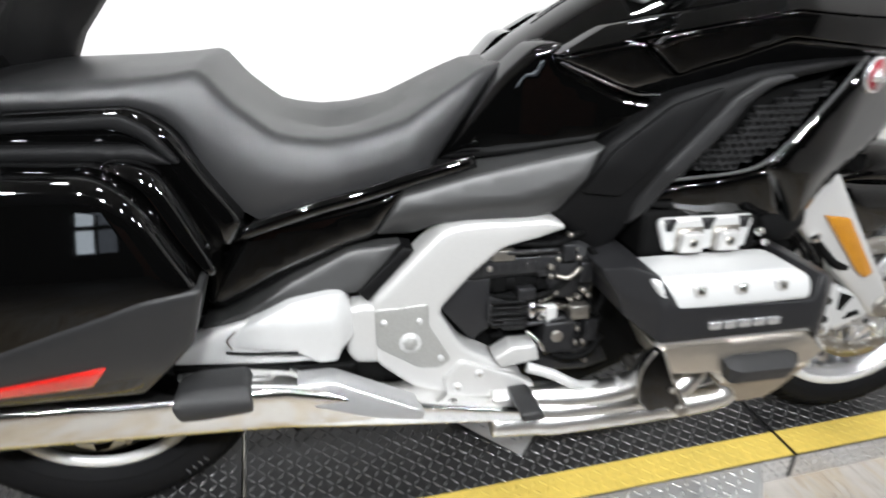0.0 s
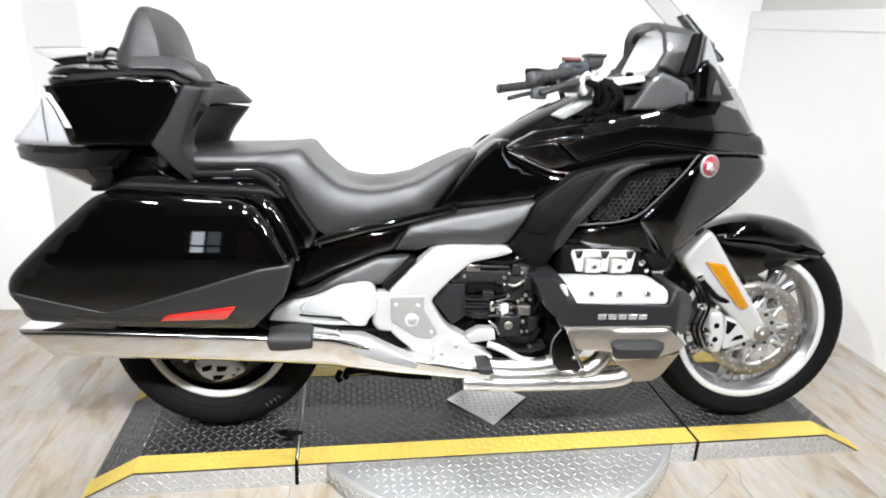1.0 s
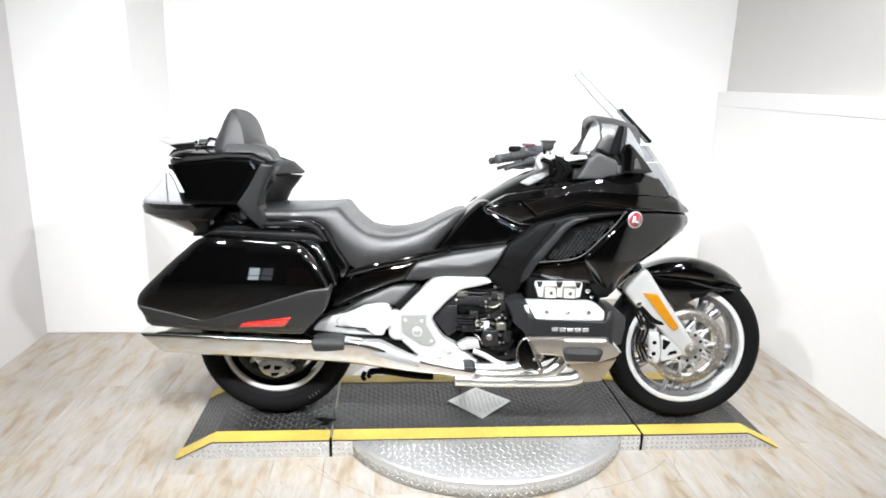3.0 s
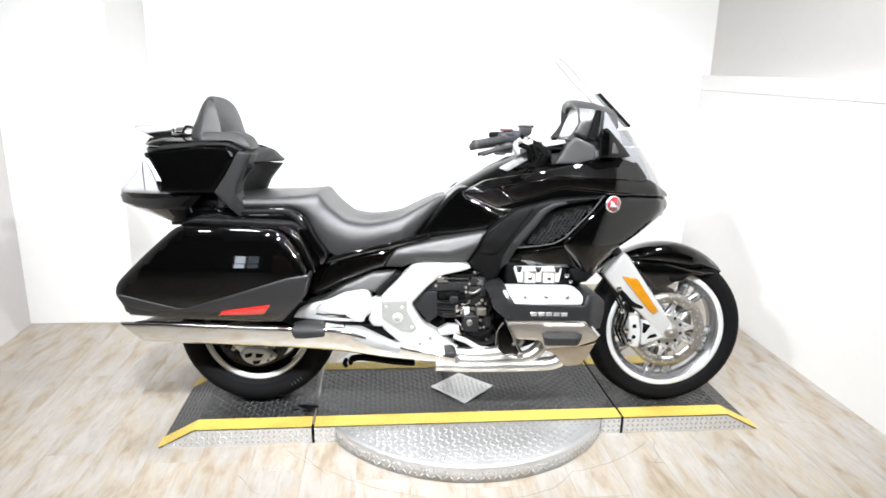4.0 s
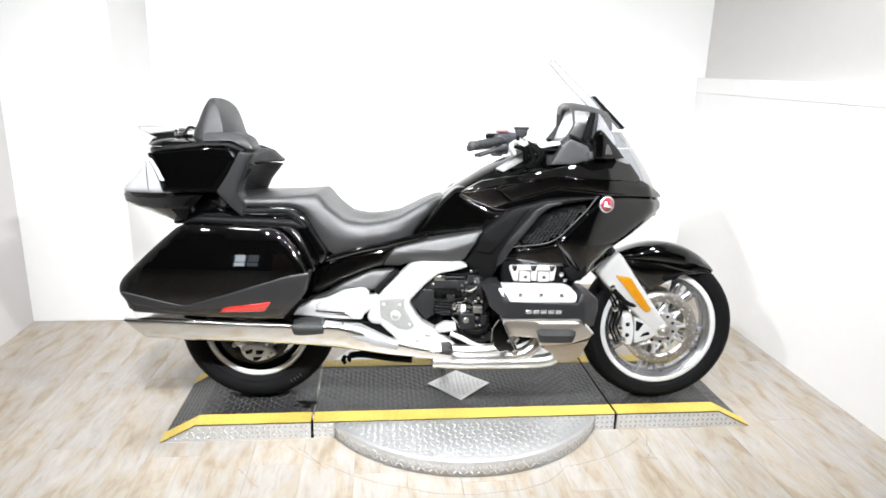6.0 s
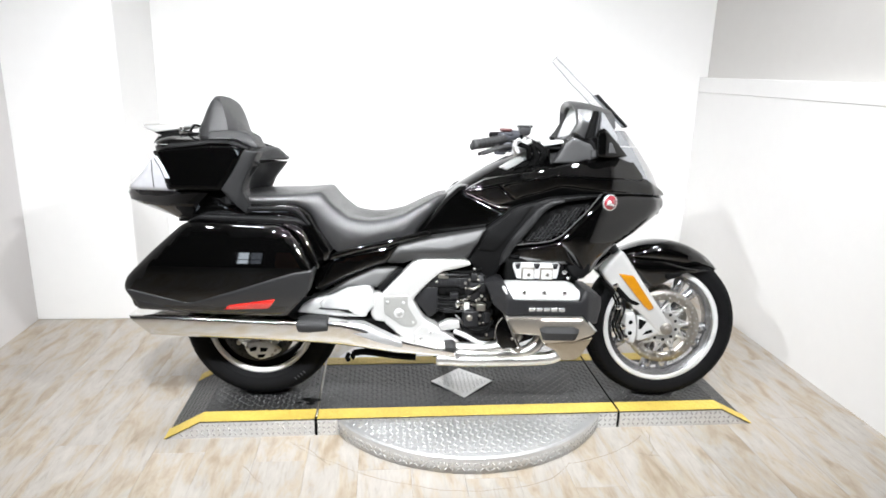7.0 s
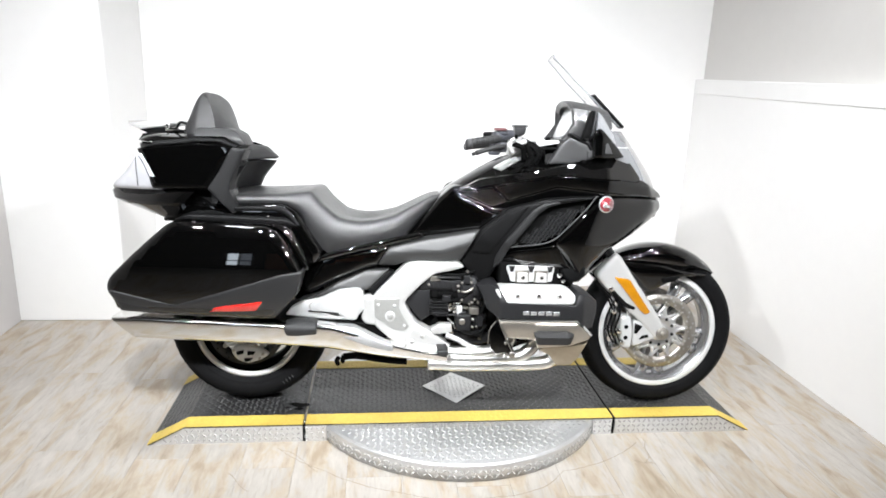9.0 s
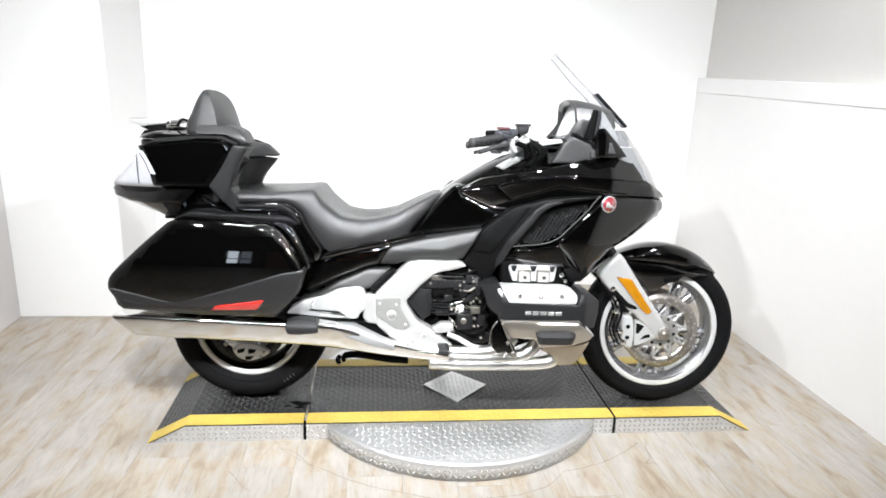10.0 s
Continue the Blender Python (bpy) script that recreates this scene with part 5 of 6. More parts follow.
inlay = panel("plate_inlay", [(-0.326, 0.470), (-0.233, 0.474), (-0.233, 0.432), (-0.193, 0.363), (-0.212, 0.346), (-0.25, 0.349), (-0.324, 0.398)], 0.2205, PLATEINLAY, BIKE, "grained silver inlay of the side plate", r=0.002, back=0.01, corner=0.008, step=0.014)
each("plate_bolt", WHITECOV, sp, [lambda bm, x=x, z=z: disc(bm, (x, -0.2195, z), 0.0055, 0.006, n=10, bevel=0.0015) for x, z in ((-0.311, 0.446), (-0.250, 0.444), (-0.212, 0.367))])
bm = fresh()
disc(bm, (-0.266, -0.2195, 0.402), 0.0195, 0.0045, n=28, bevel=0.002)
part("pivot_cap", bm, WHITECOV, sp)
bm = fresh()
disc(bm, (-0.266, -0.2235, 0.402), 0.013, 0.0015, n=6, bevel=0.0005)
part("pivot_cap_face", bm, PLATEINLAY, sp)
pb = panel("peg_bracket", [(-0.208, 0.325), (-0.176, 0.359), (-0.135, 0.344), (-0.079, 0.320), (-0.033, 0.293), (-0.046, 0.278), (-0.198, 0.278)], 0.229, SILVER, BIKE, "silver footpeg bracket", r=0.004, back=0.02, corner=0.008, step=0.012)
each("bracket_bolt", WHITECOV, pb, [lambda bm, x=x, z=z: disc(bm, (x, -0.2285, z), 0.0085, 0.005, n=12, bevel=0.002) for x, z in ((-0.183, 0.308), (-0.143, 0.331))])
each("bolt_socket", STEEL, pb, [lambda bm, x=x, z=z: disc(bm, (x, -0.2330, z), 0.004, 0.0012, n=6) for x, z in ((-0.183, 0.308), (-0.143, 0.331))])
# -- gearbox and hoses behind the side plate --
gb = fresh()
box(gb, -0.18, 0.10, -0.15, 0.0, 0.26, 0.60, 0.02)
part("gearcase", gb, BLACKIN, BIKE)
gb = fresh()
box(gb, -0.16, 0.0, -0.195, -0.12, 0.500, 0.545, 0.006)
box(gb, -0.035, 0.005, -0.20, -0.12, 0.498, 0.548, 0.005)
starter = part("starter_cover", gb, DARKMETAL, BIKE, "dark cast cover")
for x, y, z in ((-0.125, -0.194, 0.523), (-0.014, -0.199, 0.520), (0.035, -0.20, 0.535), (0.04, -0.20, 0.458), (0.05, -0.20, 0.470), (0.045, -0.20, 0.392), (0.06, -0.195, 0.362), (0.045, -0.195, 0.36), (0.075, -0.18, 0.31), (-0.03, -0.18, 0.333), (0.02, -0.19, 0.575)):
    gb = fresh()
    disc(gb, (x, y, z), 0.0055, 0.012, axis=(0.2, -1, 0.1), n=8, bevel=0.002)
    part("casing_bolt", gb, STEEL, starter)
gb = fresh()
tube(gb, [(-0.12, -0.17, 0.485), (0.0, -0.17, 0.485)], 0.02, 14)
for x in (-0.10, -0.06, -0.02):
    box(gb, x - 0.012, x + 0.012, -0.19, -0.15, 0.47, 0.50, 0.003)
part("starter_motor", gb, BLACKIN, BIKE)
gb = fresh()
tube(gb, [(-0.12, -0.175, 0.435), (-0.06, -0.178, 0.435), (-0.045, -0.178, 0.435)], 0.027, 16)
part("hose", gb, TRIMDK, BIKE)
gb = fresh()
tube(gb, [(-0.048, -0.19, 0.437), (-0.035, -0.19, 0.437)], 0.022, 14)
tube(gb, [(-0.036, -0.19, 0.437), (0.03, -0.185, 0.432)], 0.013, 12)
tube(gb, [(-0.03, -0.2, 0.452), (0.0, -0.19, 0.456), (0.03, -0.17, 0.462)], 0.004, 8)
tube(gb, [(-0.03, -0.2, 0.420), (-0.015, -0.2, 0.421)], 0.008, 8)
part("union", gb, CHROME, BIKE)
gb = fresh()
disc(gb, (0.035, -0.11, 0.50), 0.058, 0.085, n=28, bevel=0.012)
disc(gb, (0.05, -0.10, 0.37), 0.05, 0.085, n=28, bevel=0.012)
box(gb, 0.03, 0.085, -0.18, -0.1, 0.36, 0.54, 0.012)
part("engine_casing", gb, DARKMETAL, BIKE, "black engine casing")
gb = fresh()
box(gb, -0.02, 0.04, -0.215, -0.14, 0.348, 0.412, 0.005)
sens = part("rear_box", gb, DARKMETAL, BIKE)
gb = fresh()
disc(gb, (0.005, -0.2145, 0.385), 0.012, 0.003, n=18, bevel=0.001)
part("box_boss", gb, STEEL, sens)
gb = fresh()
slab(gb, [(-0.215, 0.456), (-0.175, 0.50), (-0.118, 0.50), (-0.118, 0.40), (-0.15, 0.378)], -0.19, -0.14, 0.004)
part("shield", gb, GREY, BIKE, "dark grey plastic shield")
gb = fresh()
slab(gb, [(-0.115, 0.355), (-0.08, 0.375), (-0.035, 0.375), (-0.03, 0.345), (-0.10, 0.335)], -0.225, -0.18, 0.004)
part("pedal_pivot", gb, SILVER, BIKE)
gb = fresh()
tube(gb, [(-0.055, -0.235, 0.338), (-0.01, -0.24, 0.322), (0.04, -0.25, 0.298), (0.09, -0.25, 0.292), (0.115, -0.255, 0.293)], 0.010, 10, 6)
disc(gb, (0.118, -0.245, 0.292), 0.018, 0.028, n=16, bevel=0.005)
part("brake_pedal", gb, WHITECOV, BIKE, "silver brake pedal")
for pts in (((-0.10, -0.16, 0.40), (-0.09, -0.18, 0.385), (-0.10, -0.17, 0.37), (-0.06, -0.17, 0.365)), ((0.0, -0.15, 0.60), (0.05, -0.18, 0.585), (0.07, -0.17, 0.56), (0.08, -0.16, 0.53)), ((0.06, -0.18, 0.44), (0.095, -0.19, 0.41), (0.07, -0.2, 0.37), (0.03, -0.19, 0.35))):
    gb = fresh()
    tube(gb, pts, 0.006, 8)
    part("cable", gb, BLACKIN, BIKE)
gb = fresh()
slab(gb, [(-0.03, 0.335), (0.11, 0.335), (0.13, 0.30), (0.08, 0.285), (-0.02, 0.29)], -0.18, -0.05, 0.006)
part("sump", gb, DARKMETAL, BIKE)
for x in (-0.105, -0.08):
    gb = fresh()
    box(gb, x, x + 0.018, -0.172, -0.16, 0.565, 0.578, 0.002)
    part("connector", gb, STEEL, BIKE)

gb = fresh()
slab(gb, [(-0.50, 0.40), (-0.30, 0.40), (-0.18, 0.30), (-0.10, 0.27), (-0.25, 0.24), (-0.48, 0.30)], -0.19, -0.10, 0.01)
part("lower_frame", gb, BLACKIN, BIKE)
# hoses, clips and brackets between the engine casings
for pts, rad, m in ((((-0.15, -0.16, 0.56), (-0.08, -0.19, 0.565), (-0.01, -0.195, 0.56), (0.05, -0.185, 0.575)), 0.007, BLACKIN), (((-0.16, -0.17, 0.545), (-0.09, -0.205, 0.553), (0.0, -0.205, 0.552)), 0.005, DARKMETAL),
                    (((-0.11, -0.18, 0.46), (-0.06, -0.2, 0.462), (-0.01, -0.2, 0.468), (0.03, -0.19, 0.49)), 0.006, BLACKIN), (((-0.13, -0.18, 0.415), (-0.09, -0.195, 0.405), (-0.03, -0.2, 0.408), (0.02, -0.21, 0.42)), 0.005, DARKMETAL),
                    (((0.0, -0.205, 0.345), (0.03, -0.21, 0.335), (0.07, -0.21, 0.34), (0.10, -0.2, 0.37)), 0.007, BLACKIN), (((0.06, -0.2, 0.55), (0.085, -0.21, 0.51), (0.09, -0.21, 0.46), (0.075, -0.21, 0.42)), 0.006, BLACKIN),
                    (((-0.05, -0.2, 0.395), (-0.03, -0.215, 0.38), (-0.02, -0.22, 0.36)), 0.004, CHROME), (((0.0, -0.2, 0.50), (0.02, -0.21, 0.50), (0.045, -0.205, 0.515)), 0.0045, STEEL)):
    gb = fresh()
    tube(gb, pts, rad, 8)
    part("engine_hose", gb, m, BIKE)
for x, z, sx, sz, m in ((-0.10, 0.548, 0.020, 0.010, STEEL), (-0.055, 0.470, 0.016, 0.012, DARKMETAL), (0.020, 0.545, 0.012, 0.016, DARKMETAL), (0.055, 0.505, 0.012, 0.020, DARKMETAL), (0.050, 0.425, 0.018, 0.014, STEEL),
                        (-0.075, 0.412, 0.022, 0.010, DARKMETAL), (0.018, 0.357, 0.018, 0.010, STEEL), (-0.005, 0.425, 0.010, 0.018, WHITECOV), (0.075, 0.385, 0.012, 0.022, DARKMETAL), (-0.14, 0.575, 0.022, 0.008, DARKMETAL)):
    gb = fresh()
    box(gb, x - sx, x + sx, -0.208, -0.17, z - sz, z + sz, 0.003)
    part("clip_block", gb, m, BIKE)
gb = fresh()
box(gb, -0.138, -0.004, -0.2005, -0.19, 0.508, 0.540, 0.003)
part("cover_face", gb, GREY, BIKE, "dark grey ribbed cover face")
for k in range(5):
    gb = fresh()
    box(gb, -0.112 + 0.018 * k, -0.104 + 0.018 * k, -0.2015, -0.199, 0.517, 0.531, 0.001)
    part("cover_rib", gb, TRIMDK, BIKE)
for k in range(7):
    a = radians(60 + 40 * k)
    gb = fresh()
    disc(gb, (0.040 + 0.050 * math.cos(a), -0.192, 0.500 + 0.050 * math.sin(a)), 0.005, 0.012, n=8, bevel=0.0015)
    part("flange_bolt", gb, STEEL, BIKE)
gb = fresh()
for z in (0.412, 0.423, 0.434, 0.446, 0.457):
    tube(gb, [(-0.118, -0.203, z), (-0.060, -0.206, z), (-0.050, -0.200, z)], 0.0042, 6)
part("ribbed_boot", gb, MATTE, BIKE, "black ribbed rubber boot")
# rear peg
gb = fresh()
slab(gb, [(-0.092, 0.303), (-0.058, 0.306), (-0.046, 0.292), (-0.062, 0.284), (-0.088, 0.287)], -0.325, -0.235, 0.004)
part("rider_peg", gb, BLACKPAD, BIKE, "black rubber footpeg")

# -- right cylinder bank --
panel("cylinder_cover", [(0.055, 0.535), (0.095, 0.552), (0.125, 0.548), (0.155, 0.50), (0.40, 0.492), (0.415, 0.532), (0.45, 0.525), (0.492, 0.495), (0.494, 0.452), (0.478, 0.395), (0.44, 0.402), (0.41, 0.437), (0.13, 0.434), (0.085, 0.465), (0.075, 0.50)], lambda x, z: 0.352 - 1.1 * max(0, 0.130 - x) - 0.9 * max(0, x - 0.425) - 0.3 * max(0, z - 0.5), GREY, BIKE, "dark grey cylinder head cover", r=0.004, back=0.16, corner=0.004, step=0.010)
panel("cover_recess", [(0.415, 0.50), (0.47, 0.492), (0.475, 0.468), (0.44, 0.462)], lambda x, z: 0.352 - 0.55 * max(0, x - 0.40) - 0.012, MATTE, BIKE, r=0.006, back=0.014, corner=0.008, step=0.012)
wc = panel("rocker_cover", [(0.110, 0.538), (0.122, 0.545), (0.365, 0.545), (0.395, 0.534), (0.402, 0.518), (0.396, 0.494), (0.138, 0.492)], lambda x, z: 0.354 - 0.40 * max(0, z - 0.494), WHITECOV, BIKE, "bright aluminium rocker cover", r=0.009, back=0.08, corner=0.014, step=0.014)
for x in (0.19, 0.265, 0.34):
    bm = fresh()
    slab(bm, [(x - 0.012, 0.530), (x + 0.014, 0.531), (x + 0.012, 0.512), (x - 0.008, 0.511)], -0.3475, -0.30, 0.002)
    part("cover_notch", bm, SILVER, wc)
for x in (0.19, 0.265, 0.34):
    bm = fresh()
    disc(bm, (x + 0.001, -0.338, 0.521), 0.0075, 0.014, axis=(0, -1, 0.3), n=10, bevel=0.002)
    part("cover_bolt", bm, CHROME, wc)
# bars stand in for the raised lettering
for k in range(5):
    bm = fresh()
    x0 = 0.212 + 0.0272 * k
    slab(bm, [(x0, 0.454), (x0 + 0.022, 0.4545), (x0 + 0.022, 0.4685), (x0, 0.468)], -0.356, -0.35, 0.0015)
    part("name_bar", bm, EMBLEMSIL, BIKE, "silver raised mark")
# intake head with V ribs
bm = fresh()
box(bm, 0.135, 0.36, -0.235, -0.10, 0.535, 0.625, 0.012)
head = part("cylinder_head", bm, BLACKIN, BIKE)
bm = fresh()
slab(bm, [(0.165, 0.612), (0.335, 0.613), (0.340, 0.602), (0.332, 0.552), (0.178, 0.550), (0.160, 0.600)], -0.245, -0.20, 0.006)
hp = part("intake_cover", bm, WHITECOV, BIKE, "bright ribbed intake cover")
for xa, xb in ((0.168, 0.192), (0.238, 0.266), (0.310, 0.334)):
    bm = fresh()
    slab(bm, [(xa, 0.611), (xb, 0.611), ((xa + xb) / 2 + 0.005, 0.590), ((xa + xb) / 2 - 0.005, 0.590)], -0.2475, -0.244)
    part("notch", bm, DARKMETAL, hp)
for x in (0.219, 0.289):
    bm = fresh()
    slab(bm, [(x - 0.0245, 0.595), (x + 0.0245, 0.595), (x + 0.0255, 0.550), (x - 0.0255, 0.550)], -0.249, -0.240)
    part("boss_recess", bm, STEEL, hp)
    bm = fresh()
    slab(bm, [(x - 0.019, 0.588), (x + 0.019, 0.588), (x + 0.021, 0.553), (x - 0.021, 0.553)], -0.262, -0.240, 0.003)
    bo = part("boss", bm, SILVER, hp)
    bm = fresh()
    disc(bm, (x + 0.001, -0.2615, 0.571), 0.0085, 0.0015, n=14)
    part("boss_hole", bm, STEEL, bo)
    bm = fresh()
    disc(bm, (x + 0.001, -0.2625, 0.571), 0.005, 0.0015, n=6)
    part("boss_bolt", bm, DARKMETAL, bo)
for pts, rad in (*[(((a, -0.22, 0.632), (a + 0.04, -0.235, 0.634)), 0.007) for a in (0.145, 0.20, 0.26, 0.32)], (((0.14, -0.21, 0.540), (0.20, -0.24, 0.537), (0.30, -0.24, 0.538), (0.35, -0.23, 0.55), (0.40, -0.2, 0.545)), 0.008), (((0.36, -0.20, 0.60), (0.39, -0.2, 0.57), (0.41, -0.19, 0.52)), 0.009)):
    bm = fresh()
    tube(bm, pts, rad, 8)
    part("head_hose", bm, BLACKIN, BIKE)
bm = fresh()
disc(bm, (0.36, -0.225, 0.577), 0.010, 0.02, n=10, bevel=0.003)
disc(bm, (0.375, -0.225, 0.555), 0.008, 0.02, n=10, bevel=0.003)
part("head_studs", bm, CHROME, BIKE)
bm = fresh()
rings = []
slab(bm, [(0.36, 0.60), (0.40, 0.632), (0.46, 0.62), (0.465, 0.58), (0.44, 0.548), (0.40, 0.545)], -0.23, -0.12, 0.015)
part("air_duct", bm, MATTE, BIKE)
# chrome lower cover and its rubber guard
panel("engine_guard", [(0.126, 0.425), (0.30, 0.428), (0.412, 0.428), (0.470, 0.372), (0.463, 0.356), (0.388, 0.335), (0.275, 0.324), (0.263, 0.356), (0.16, 0.364)], lambda x, z: 0.347 - 0.18 * max(0, 0.40 - z) - 0.22 * max(0, x - 0.40) - 1.2 * max(0, z - 0.421), NICKEL, BIKE, "brushed nickel lower engine guard", r=0.005, back=0.10, corner=0.008, step=0.012)
bm = fresh()
tube(bm, [(0.13, -0.338, 0.428), (0.28, -0.340, 0.4305), (0.408, -0.340, 0.4305), (0.445, -0.335, 0.402), (0.470, -0.328, 0.374)], 0.0042, 8, 8)
part("guard_lip", bm, SILVER, BIKE, "bright folded lip of the guard")
panel("guard_skid", [(0.284, 0.308), (0.30, 0.322), (0.356, 0.326), (0.45, 0.338), (0.462, 0.348), (0.434, 0.265), (0.415, 0.242), (0.362, 0.237), (0.327, 0.285)], lambda x, z: 0.322 - 0.45 * max(0, 0.345 - z), BRONZE, BIKE, "brushed lower edge of the engine guard", r=0.004, back=0.08, corner=0.006, step=0.012)
panel("rubber_guard", [(0.255, 0.390), (0.285, 0.402), (0.376, 0.404), (0.403, 0.386), (0.391, 0.346), (0.268, 0.346)], lambda x, z: 0.376 - 1.9 * max(0, z - 0.380) - 0.5 * max(0, 0.375 - z) - 0.9 * max(0, x - 0.378) - 0.9 * max(0, 0.275 - x), BLACKPAD, BIKE, "black rubber crash pad", r=0.002, back=0.05, corner=0.003, step=0.008)
# folded rider foot plate
bm = fresh()
slab(bm, [(0.090, 0.395), (0.100, 0.420), (0.118, 0.436), (0.134, 0.424), (0.158, 0.368), (0.185, 0.325), (0.172, 0.305), (0.150, 0.318), (0.118, 0.312), (0.098, 0.335)], -0.37, -0.352, 0.005)
fp = part("rider_footplate", bm, GLOSS, BIKE, "black folded foot plate")
bm = fresh()
tube(bm, [(0.088, -0.371, 0.35), (0.092, -0.371, 0.40), (0.112, -0.371, 0.434)], 0.002, 6)
tube(bm, [(0.128, -0.371, 0.428), (0.155, -0.371, 0.366), (0.178, -0.371, 0.318)], 0.0024, 6)
disc(bm, (0.152, -0.37, 0.355), 0.006, 0.006, n=8)
disc(bm, (0.176, -0.365, 0.312), 0.012, 0.01, n=12, bevel=0.002)
part("plate_edge", bm, STEEL, fp)
bm = fresh()
tube(bm, [(0.165, -0.36, 0.315), (0.16, -0.28, 0.31), (0.16, -0.2, 0.31)], 0.012, 8)
part("plate_arm", bm, STEEL, fp)

# -- exhaust --
def oval(c, hy, hz, d, n=52, lean=0.22):
    """Ring of a flat-sided tube in the plane across d: squarish above, rounder below, its outer face leaning a little downward."""
    dx, dz = d
    l = math.hypot(dx, dz)
    nx, nz = -dz / l, dx / l
    out = []
    side = math.copysign(1, c[1])
    for k in range(n):
        a = 2 * math.pi * k / n
        co, si = math.cos(a), math.sin(a)
        sq = 0.30 if si > 0 else 0.52
        u = hy * math.copysign(abs(co) ** sq, co)
        v = hz * math.copysign(abs(si) ** sq, si)
        out.append((c[0] + nx * v, c[1] + u + side * lean * v, c[2] + nz * v))
    return out
for s in (-1, 1):
    stations = [(-1.222, 0.235, 0.360, 0.054, 0.056), (-1.218, 0.235, 0.360, 0.058, 0.060), (-1.16, 0.235, 0.360, 0.060, 0.044), (-0.95, 0.235, 0.353, 0.062, 0.046), (-0.78, 0.235, 0.348, 0.062, 0.046), (-0.66, 0.235, 0.343, 0.062, 0.046),
                (-0.56, 0.235, 0.341, 0.061, 0.050), (-0.48, 0.232, 0.333, 0.058, 0.050), (-0.38, 0.228, 0.309, 0.052, 0.041), (-0.30, 0.225, 0.288, 0.046, 0.032), (-0.22, 0.225, 0.273, 0.040, 0.025), (-0.14, 0.228, 0.261, 0.036, 0.020), (-0.05, 0.235, 0.251, 0.032, 0.016)]
    rings = []
    for i, (x, y, z, hy, hz) in enumerate(stations):
        a, b = stations[max(i - 1, 0)], stations[min(i + 1, len(stations) - 1)]
        rings.append(oval((x, s * y, z), hy, hz, (1, 0.9) if i < 2 else (b[0] - a[0], b[2] - a[2])))
    sharp(part("muffler", loft(rings), CHROME, BIKE, "chrome muffler"), 40)
    for k, (z, xe, zt, rad) in enumerate(((0.270, 0.10, 0.335, 0.024), (0.250, 0.20, 0.335, 0.025), (0.228, 0.30, 0.325, 0.025))):
        bm = fresh()
        tube(bm, [(-0.12, s * (0.225 + 0.008 * k), z), (-0.05, s * (0.23 + 0.008 * k), z), (0.02, s * (0.245 + 0.006 * k), z + 0.003), (xe, s * 0.255, z + 0.012), (xe + 0.055, s * 0.255, (z + zt) / 2 - 0.004), (xe + 0.095, s * 0.24, zt)], rad, 14, 7)
        part("header_pipe", bm, PIPECHROME, BIKE)
panel("heat_shield", [(-0.516, 0.380), (-0.40, 0.376), (-0.345, 0.350), (-0.250, 0.305), (-0.253, 0.284), (-0.33, 0.303), (-0.454, 0.346)], lambda x, z: float(np.interp(x, [-0.52, -0.40, -0.25], [0.306, 0.298, 0.284])) - 0.30 * max(0, z - 0.31), SHIELDMETAL, BIKE, "dull steel heat shield on the exhaust", r=0.005, back=0.04, corner=0.010, step=0.012)
panel("muffler_pad", [(-0.646, 0.382), (-0.638, 0.394), (-0.605, 0.399), (-0.537, 0.399), (-0.528, 0.389), (-0.527, 0.354), (-0.600, 0.345), (-0.637, 0.346)], lambda x, z: 0.314 - 1.0 * max(0, z - 0.380) - 0.5 * max(0, 0.366 - z), BLACKPAD, BIKE, "black rubber guard pad on the muffler", r=0.004, back=0.05, corner=0.008, step=0.010)
bm = fresh()
tube(bm, [(-0.45, -0.12, 0.205), (-0.40, -0.12, 0.21), (-0.28, -0.12, 0.195), (-0.20, -0.12, 0.19)], 0.014, 8)
tube(bm, [(-0.47, -0.11, 0.200), (-0.478, -0.11, 0.182), (-0.470, -0.11, 0.168)], 0.009, 8)
tube(bm, [(-0.45, -0.12, 0.21), (-0.455, -0.12, 0.19), (-0.448, -0.12, 0.182)], 0.008, 8)
tube(bm, [(-0.40, -0.12, 0.21), (-0.39, -0.11, 0.26)], 0.012, 8)
part("centre_stand", bm, BLACKIN, BIKE)
bm = fresh()
tube(bm, [(-0.02, 0.20, 0.22), (-0.06, 0.30, 0.10), (-0.08, 0.36, 0.035)], 0.014, 10)
box(bm, -0.12, -0.04, 0.33, 0.40, 0.028, 0.036, 0.002)
part("side_stand", bm, BLACKIN, BIKE)
bm = fresh()
tube(bm, [(RX, -0.12, RZ), (-0.62, -0.15, 0.40), (-0.38, -0.16, 0.43)], 0.045, 12)
part("rear_arm", bm, DARKMETAL, BIKE)
rc = panel("rear_caliper", [(-0.890, 0.228), (-0.860, 0.250), (-0.79, 0.246), (-0.745, 0.222), (-0.742, 0.206), (-0.78, 0.185), (-0.824, 0.172), (-0.868, 0.190)], 0.128, WHITECOV, BIKE, "silver rear brake caliper", both=False, r=0.010, back=0.05, corner=0.015, step=0.014)
each("caliper_slot", BLACKIN, rc, [lambda bm, p=p: slab(bm, p, -0.1305, -0.1275) for p in ([(-0.865, 0.222), (-0.835, 0.230), (-0.838, 0.214), (-0.862, 0.208)], [(-0.822, 0.226), (-0.79, 0.224), (-0.80, 0.210), (-0.822, 0.208)], [(-0.835, 0.196), (-0.80, 0.198), (-0.812, 0.184), (-0.832, 0.182)])])
